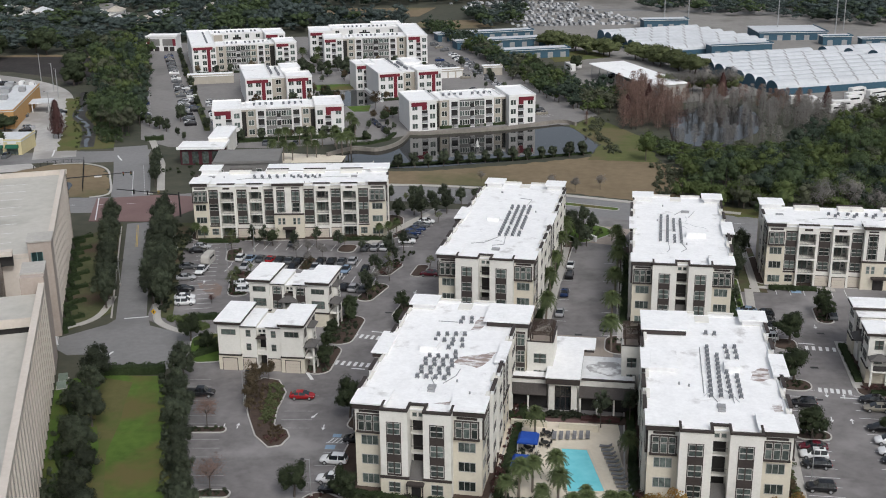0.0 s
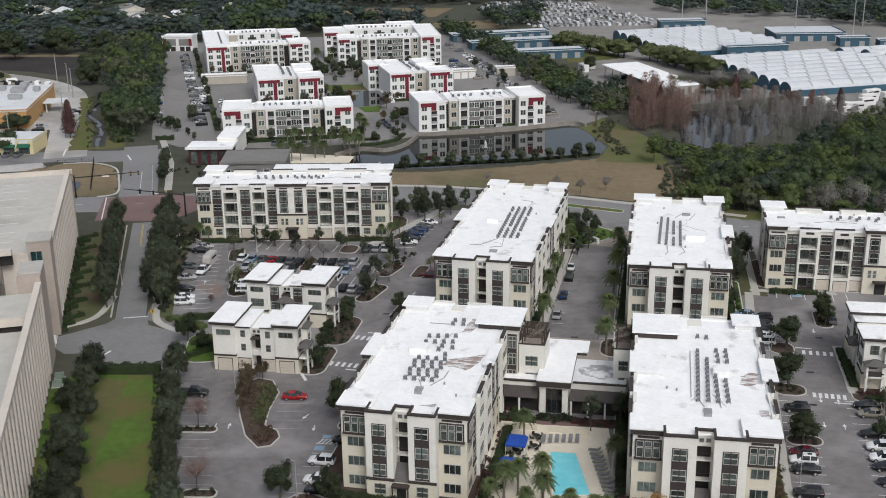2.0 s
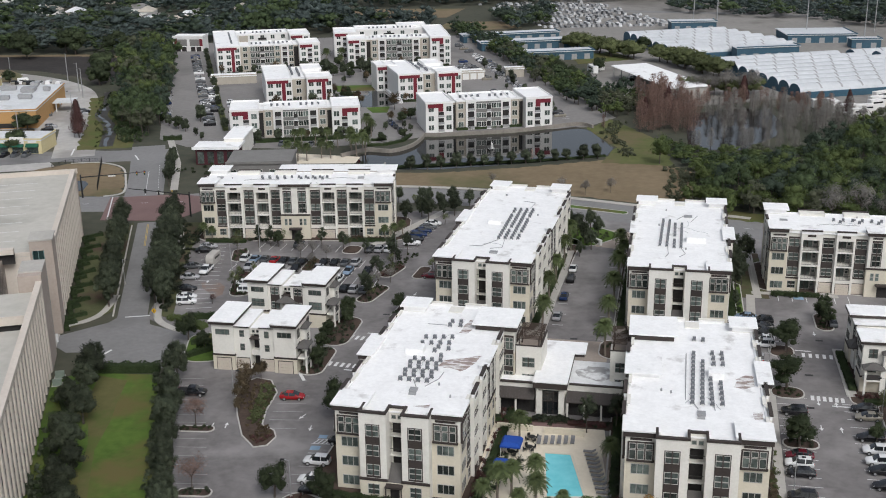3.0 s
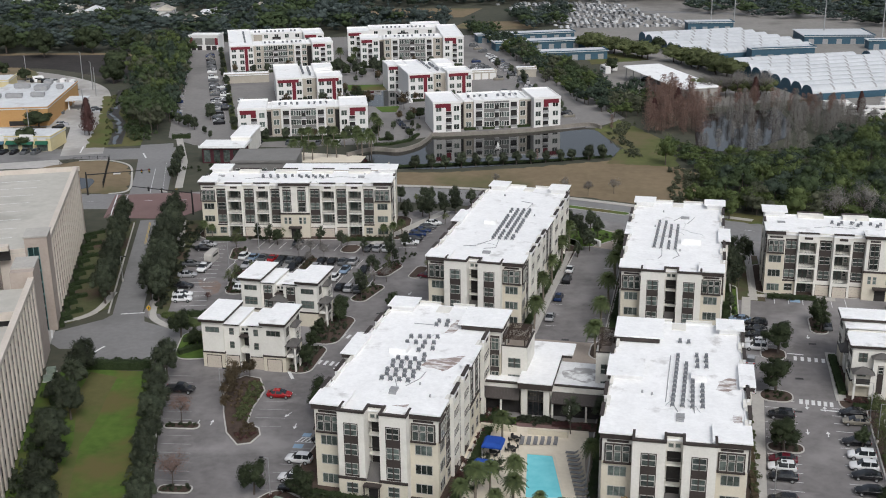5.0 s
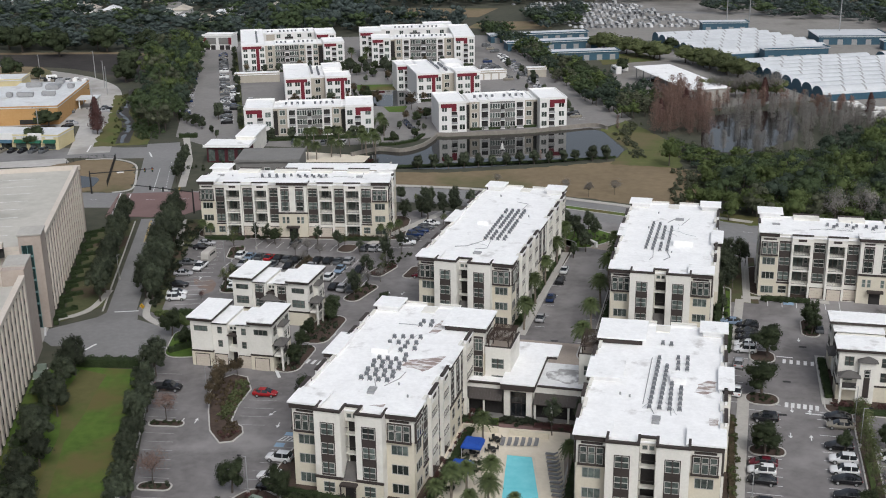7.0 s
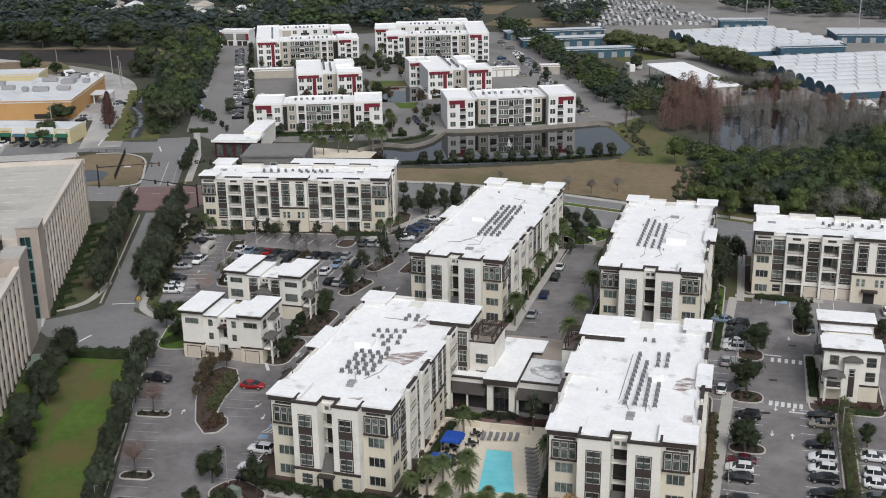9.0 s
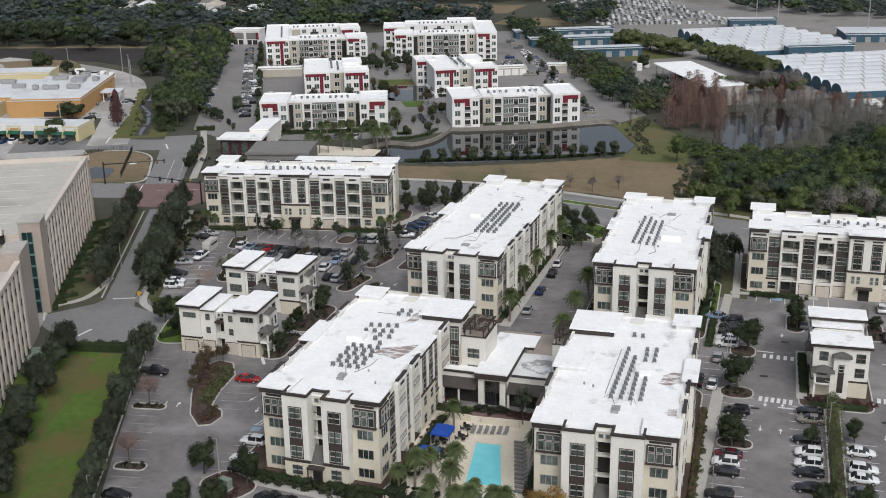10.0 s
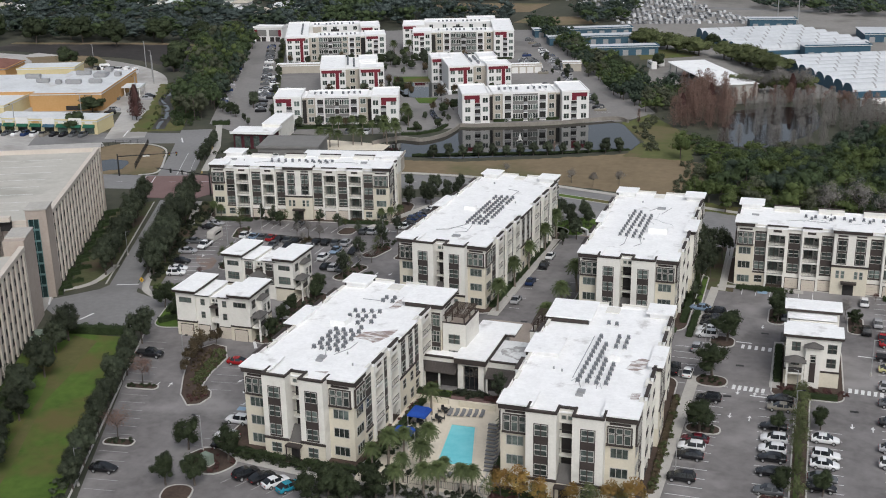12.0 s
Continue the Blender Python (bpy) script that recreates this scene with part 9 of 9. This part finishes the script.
part("plate", Geo().profile([(0, 1.25), (0.62, 1.87), (0, 2.5), (-0.62, 1.87)], -0.06, -0.03), sign_yellow, sign, "yellow diamond plate")
part("symbol", Geo().box(-0.1, -0.07, 1.6, 0.1, -0.06, 2.1), signal_black, sign)


def utility(x, y, deg, w=1.6, h=1.5):
    p = thing("utility_box", "grey-green utility cabinet on a concrete pad", "utility box", pose(x, y, 0.12, 0, 0, deg))
    part("cabinet", Geo().solid([(-w / 2, -0.6, 0.1), (w / 2, -0.6, 0.1), (w / 2, 0.6, 0.1), (-w / 2, 0.6, 0.1)], [(-w / 2, -0.45, h), (w / 2, -0.45, h), (w / 2, 0.6, h), (-w / 2, 0.6, h)]), box_green, p)
    part("pad", Geo().box(-w / 2 - 0.2, -0.8, 0, w / 2 + 0.2, 0.8, 0.1), concrete, p)


utility(-33.0, 143.6, -20, 1.9, 1.7), utility(-89.0, 184.0, 20, 1.6, 1.1), utility(-88.0, 180.8, 20, 1.6, 1.0)
monument = thing("entrance_sign", "low pale stone entrance sign among flowers", "sign", pose(8.2, 272.0, 0.1, 0, 0, -50))
part("wall", Geo().box(-2.2, -0.3, 0, 2.2, 0.3, 1.4), far_white, monument), part("pier", Geo().box(-2.7, -0.45, 0, -2.2, 0.45, 1.8), concrete, monument), part("plaque", Geo().box(-1.5, -0.34, 0.5, 1.5, -0.3, 1.1), brown, monument)
for i in range(4):
    x, y = -82.5 + 3.2 * i, 189.8 + 0.4 * i
    b = thing("bollard", "short black bollard at the junction", "bollard", pose(x, y, 0.07), "bollards at the junction")
    part("post", Geo().tube((0, 0, 0), (0, 0, 0.85), 0.12, 0.1, 8), signal_black, b), part("cap", Geo().tube((0, 0, 0.85), (0, 0, 1.0), 0.15, 0.08, 8), signal_black, b)


def house(x, y, deg, w, l, wall_mat, roof_mat, label):
    p = thing("house", label, "house", pose(x, y, 0, 0, 0, deg))
    part("wall", Geo().box(-w / 2, -l / 2, 0, w / 2, l / 2, 3.0), wall_mat, p)
    part("roof", Geo().solid([(-w / 2 - 0.5, -l / 2 - 0.5, 3.0), (w / 2 + 0.5, -l / 2 - 0.5, 3.0), (w / 2 + 0.5, l / 2 + 0.5, 3.0), (-w / 2 - 0.5, l / 2 + 0.5, 3.0)], [(-w * 0.25, -0.1, 5.6), (w * 0.25, -0.1, 5.6), (w * 0.25, 0.1, 5.6), (-w * 0.25, 0.1, 5.6)]), roof_mat, p)
    for s in (-w * 0.3, w * 0.1):
        window(p, Matrix.Translation((0, -l / 2, 0)), s, 0.9, 1.6, 1.3, 2, 1, frame_white)


spots = [(x, y) for x, y in ((rnd.uniform(-430, -215), rnd.uniform(625, 860)) for _ in range(600)) if clearing(x, y) > 0.17][:44]
for x, y in spots:
    house(x, y, rnd.choice((10, 20, 100, 110)), rnd.uniform(12, 18), rnd.uniform(9, 12), rnd.choice((far_white, far_tan)), rnd.choice((far_grey, old_membrane, far_tan)), "small pale house among distant trees")


def shrubs(ring, n, size, mat, label, seed, leaf=0.12):
    """Low shrubs dotted over a bed."""
    rr = random.Random(seed)
    xs, ys = [p[0] for p in ring], [p[1] for p in ring]
    pts, nrm = [], []
    while len(pts) < n:
        x, y = rr.uniform(min(xs), max(xs)), rr.uniform(min(ys), max(ys))
        if inside(ring, x, y):
            s = size * rr.uniform(0.6, 1.3)
            p, e = lobes(rr.randrange(10 ** 6), 90, s, s * 0.8, s * 0.55, 4, 0.6)
            pts.append(p + [x, y, 0.12]), nrm.append(e)
    return thing("shrubs", label, "shrubs", kind="stuff", data=shards("shrubs", np.concatenate(pts), np.concatenate(nrm), leaf, mat, seed=seed))


def bed(x, y, w, l, deg):
    return oblong(x, y, w, l, deg)


shrubs([(-48.4, 166.4), (-53.2, 180), (-53.4, 185), (-49.8, 186), (-47.6, 182), (-47.6, 170)], 50, 0.42, leaf_umber, "low brown shrubs on an island", 201)
shrubs([(-46.8, 170), (-47.6, 182), (-49, 183), (-48.4, 169)], 50, 0.34, leaf_sage, "low green shrubs on an island", 202)
shrubs([(-47.8, 166), (-45, 162.4), (-43.6, 166)], 14, 0.35, leaf_red, "low dark red shrubs on an island", 203)
for k, (x, y, w, l, deg, n) in enumerate(((-57.0, 167.0, 1.4, 5.0, 94, 10), (-50.4, 147.0, 1.6, 4.4, 94, 10), (-33.0, 144.6, 6.6, 4.5, -30, 20), (42.6, 191.6, 4.4, 3.4, -3, 12), (42.0, 172.6, 4.6, 2.2, -3, 12), (53.4, 152.0, 4.2, 1.6, -3, 10), (54.4, 225.6, 2.4, 8.0, -3, 18), (69.4, 223.6, 2.0, 8.0, -3, 16),
                                          (-70.2, 236, 3.4, 15, 12, 30), (-76.6, 255, 2.6, 8, 12, 16), (-57.6, 249.6, 2.0, 7.4, -4, 14), (-38.2, 247.5, 3.0, 8.0, -18, 18), (-39.6, 232.4, 2.8, 10, -16, 20), (-31.4, 222.4, 2.4, 8.0, -8, 14), (-31.0, 184.0, 2.6, 28, -6, 50))):
    shrubs(bed(x, y, w, l, deg), n, 0.42, (leaf_oak, leaf_dark, leaf_red)[k % 3], "low shrubs on a mulched island", 210 + k)
for k, (x, y, w, l, deg, n, mat) in enumerate(((-42.0, 211.2, 4.5, 13, -4, 40, leaf_dark), (-43.4, 196.4, 3.6, 11, -3, 34, leaf_dark), (-66.4, 203, 6.0, 7, 12, 24, leaf_oak), (36.6, 168, 1.2, 36, -3, 50, leaf_sage), (-7.0, 165, 1.6, 30, -5.2, 60, leaf_red), (-19.5, 147.2, 22, 1.6, -5.2, 60, leaf_dark), (23.6, 143.6, 22, 1.8, -2.6, 60, leaf_red),
                                               (-2.6, 240, 2.0, 42, -6.6, 90, leaf_dark), (15.0, 238, 1.6, 40, -3.4, 80, leaf_dark), (37.2, 236, 3.4, 22, -3, 60, leaf_oak), (-80, 266.0, 16, 2.0, 5.8, 40, leaf_dark), (-48, 269.6, 12, 2.2, 5.8, 36, leaf_umber), (52, 239.8, 12, 1.6, -2.8, 30, leaf_oak), (60, 190.6, 12, 2.0, -2, 40, leaf_red), (6.2, 277.5, 9, 11, -40, 50, leaf_palm), (12.6, 207.4, 4.4, 7, -4, 20, leaf_oak), (-4.5, 147.0, 7.0, 5.0, 0, 46, leaf_dark), (2, 175.4, 20, 1.6, -3, 40, leaf_dark), (-6.2, 158.0, 3.0, 12.0, -5, 40, leaf_dark))):
    shrubs(bed(x, y, w, l, deg), n, 0.5, mat, "low planting beside a building", 240 + k)
shrubs([(-100, 276), (-92, 276), (-80, 216), (-83, 217)], 120, 0.7, leaf_dark, "dark shrubs under the avenue's trees", 271, 0.18)
shrubs([(-88, 183), (-84, 186), (-70, 140), (-74.5, 140)], 90, 0.9, leaf_dark, "dark shrubs along the lawn", 272, 0.2)
shrubs([(-71.6, 187), (-69.6, 187), (-49, 128), (-51.5, 128)], 150, 0.8, leaf_dark, "dark shrubs along the car park", 273, 0.18)
shrubs([(-120, 330), (-100, 322), (-90, 336), (-110, 352)], 30, 0.7, leaf_oak, "shrubs round the leasing office", 274, 0.2)
shrubs([(-152, 360), (-160, 384), (-176, 412), (-190, 448), (-182, 448), (-166, 404), (-154, 372)], 90, 0.9, leaf_olive, "rough scrub along the ditch", 282, 0.2)
shrubs([(-146, 362), (-152, 366), (-166, 392), (-184, 436), (-178, 436), (-158, 396), (-146, 374)], 110, 1.3, leaf_wood, "green scrub at the foot of the trees", 284, 0.24)
shrubs([(-158, 358), (-163, 380), (-178, 410), (-190, 440), (-193, 440), (-178, 404), (-164, 372)], 40, 0.5, leaf_sage, "tufted grass along the ditch", 283, 0.2)
shrubs([(13, 360), (20, 360), (14, 392), (18, 410), (8, 404), (7, 394), (15, 372)], 60, 0.9, leaf_olive, "rough scrub on the pond's bank", 280, 0.22)
shrubs([(22, 352), (36, 342), (38, 318), (30, 304), (27, 318), (30, 338)], 80, 1.0, leaf_olive, "rough scrub at the wood's edge", 281, 0.24)

shrubs(bed(-36.8, 254, 3.4, 12, -18), 26, 0.5, leaf_oak, "green shrubs in the car park", 290)
shrubs(bed(-57.6, 249.6, 2.6, 9, -4), 20, 0.55, leaf_umber, "brown shrubs in the car park", 291)
shrubs(bed(-70.2, 236, 4.0, 16, 12), 40, 0.6, leaf_oak, "green shrubs in the car park", 292)

shrubs([(-5.4, 161.6), (-2.1, 162.0), (-1.9, 158.2), (-4.6, 157.8)], 26, 0.6, leaf_dark, "dark shrubs in a bed on the pool deck", 311, 0.12)
shrubs([(-1.1, 177.4), (4.9, 177.2), (5.3, 175.9), (-1.2, 175.9)], 40, 0.5, leaf_dark, "low dark hedge shrubs before the clubhouse", 312, 0.18)
shrubs([(12.0, 160), (13.2, 160), (13.6, 150), (12.4, 150)], 24, 0.8, leaf_dark, "dark shrubs beside the pool deck", 313, 0.1)
shrubs([(-8, 139), (11, 141.2), (11, 144.2), (-8, 143.4)], 70, 0.7, leaf_dark, "dark shrubs under the palms", 293, 0.16)
shrubs([(-30, 147.6), (-9, 145.4), (-9, 143.8), (-18, 144.6), (-30, 146.6)], 60, 0.8, leaf_oak, "dark shrubs before an apartment block", 294, 0.15)
shrubs([(-16, 141.6), (-7, 142), (-7, 139), (-12, 136)], 50, 0.7, leaf_dark, "dark shrubs beside the pavement", 295, 0.15)

# stains left on the roofs
FIRST, SECOND = pose(-29.2, 151.1, 0, 0, 0, -5.2), pose(13.3, 147.5, 0, 0, 0, -2.6)
for m, ring in ((FIRST, [(11.6, 17.4), (12.2, 19.8), (14.6, 20.8), (16.6, 22.2), (18.2, 22.4), (17.4, 19.6), (16.4, 17.2), (15.6, 15.8), (14.0, 16.8)]), (FIRST, [(12.2, 31.2), (12.3, 35.0), (12.9, 37.2), (14.2, 37.2), (14.2, 33.4), (13.6, 31.0)]),
                (FIRST, [(11.2, 2.6), (13.0, 3.2), (15.0, 4.6), (17.2, 5.0), (16.8, 4.2), (14.8, 2.4)]), (SECOND, [(15.6, 17.4), (16.0, 20.4), (17.6, 21.8), (19.2, 21.6), (19.0, 18.2), (17.2, 16.8)]), (SECOND, [(18.2, 7.0), (18.0, 9.4), (19.2, 9.6), (19.5, 7.2)])):
    thing("roof_stain", "rusty grey smears on the white roof", "stain", m, kind="structure", data=Geo().prism(ragged(ring, 0.35, 0.5), ROOF + 0.02, ROOF + 0.046).mesh("roof_stain", rust_stain))
thing("roof_stain", "grey ponding smear on the clubhouse roof", "stain", pose(-0.9, 178.2, 0, 0, 0, -4.0), kind="structure",
      data=Geo().prism(ragged([(6.6, 5.4), (6.2, 8.4), (8.0, 10.2), (11.0, 10.0), (12.6, 8.2), (12.2, 5.4), (9.6, 4.2)], 0.6, 0.6), 5.28, 5.308).mesh("roof_stain", grey_smear))
shrubs([(-50.6, 184.6), (-48.4, 184.2), (-47.8, 176.6), (-47.2, 170.4), (-49.2, 171.0), (-49.6, 177.4)], 70, 0.5, leaf_sage, "low olive shrubs on a mulched island", 321, 0.11)
shrubs([(-47.2, 169.8), (-44.4, 168.4), (-43.8, 164.0), (-46.6, 163.6)], 40, 0.35, leaf_umber, "low brown shrubs on a mulched island", 322, 0.10)
shrubs([(-79.7, 214.6), (-79.0, 212.7), (-73.5, 213.0), (-74.3, 215.4)], 60, 0.55, leaf_bright, "bright yellow-green shrubs beside a pavement", 323, 0.12)
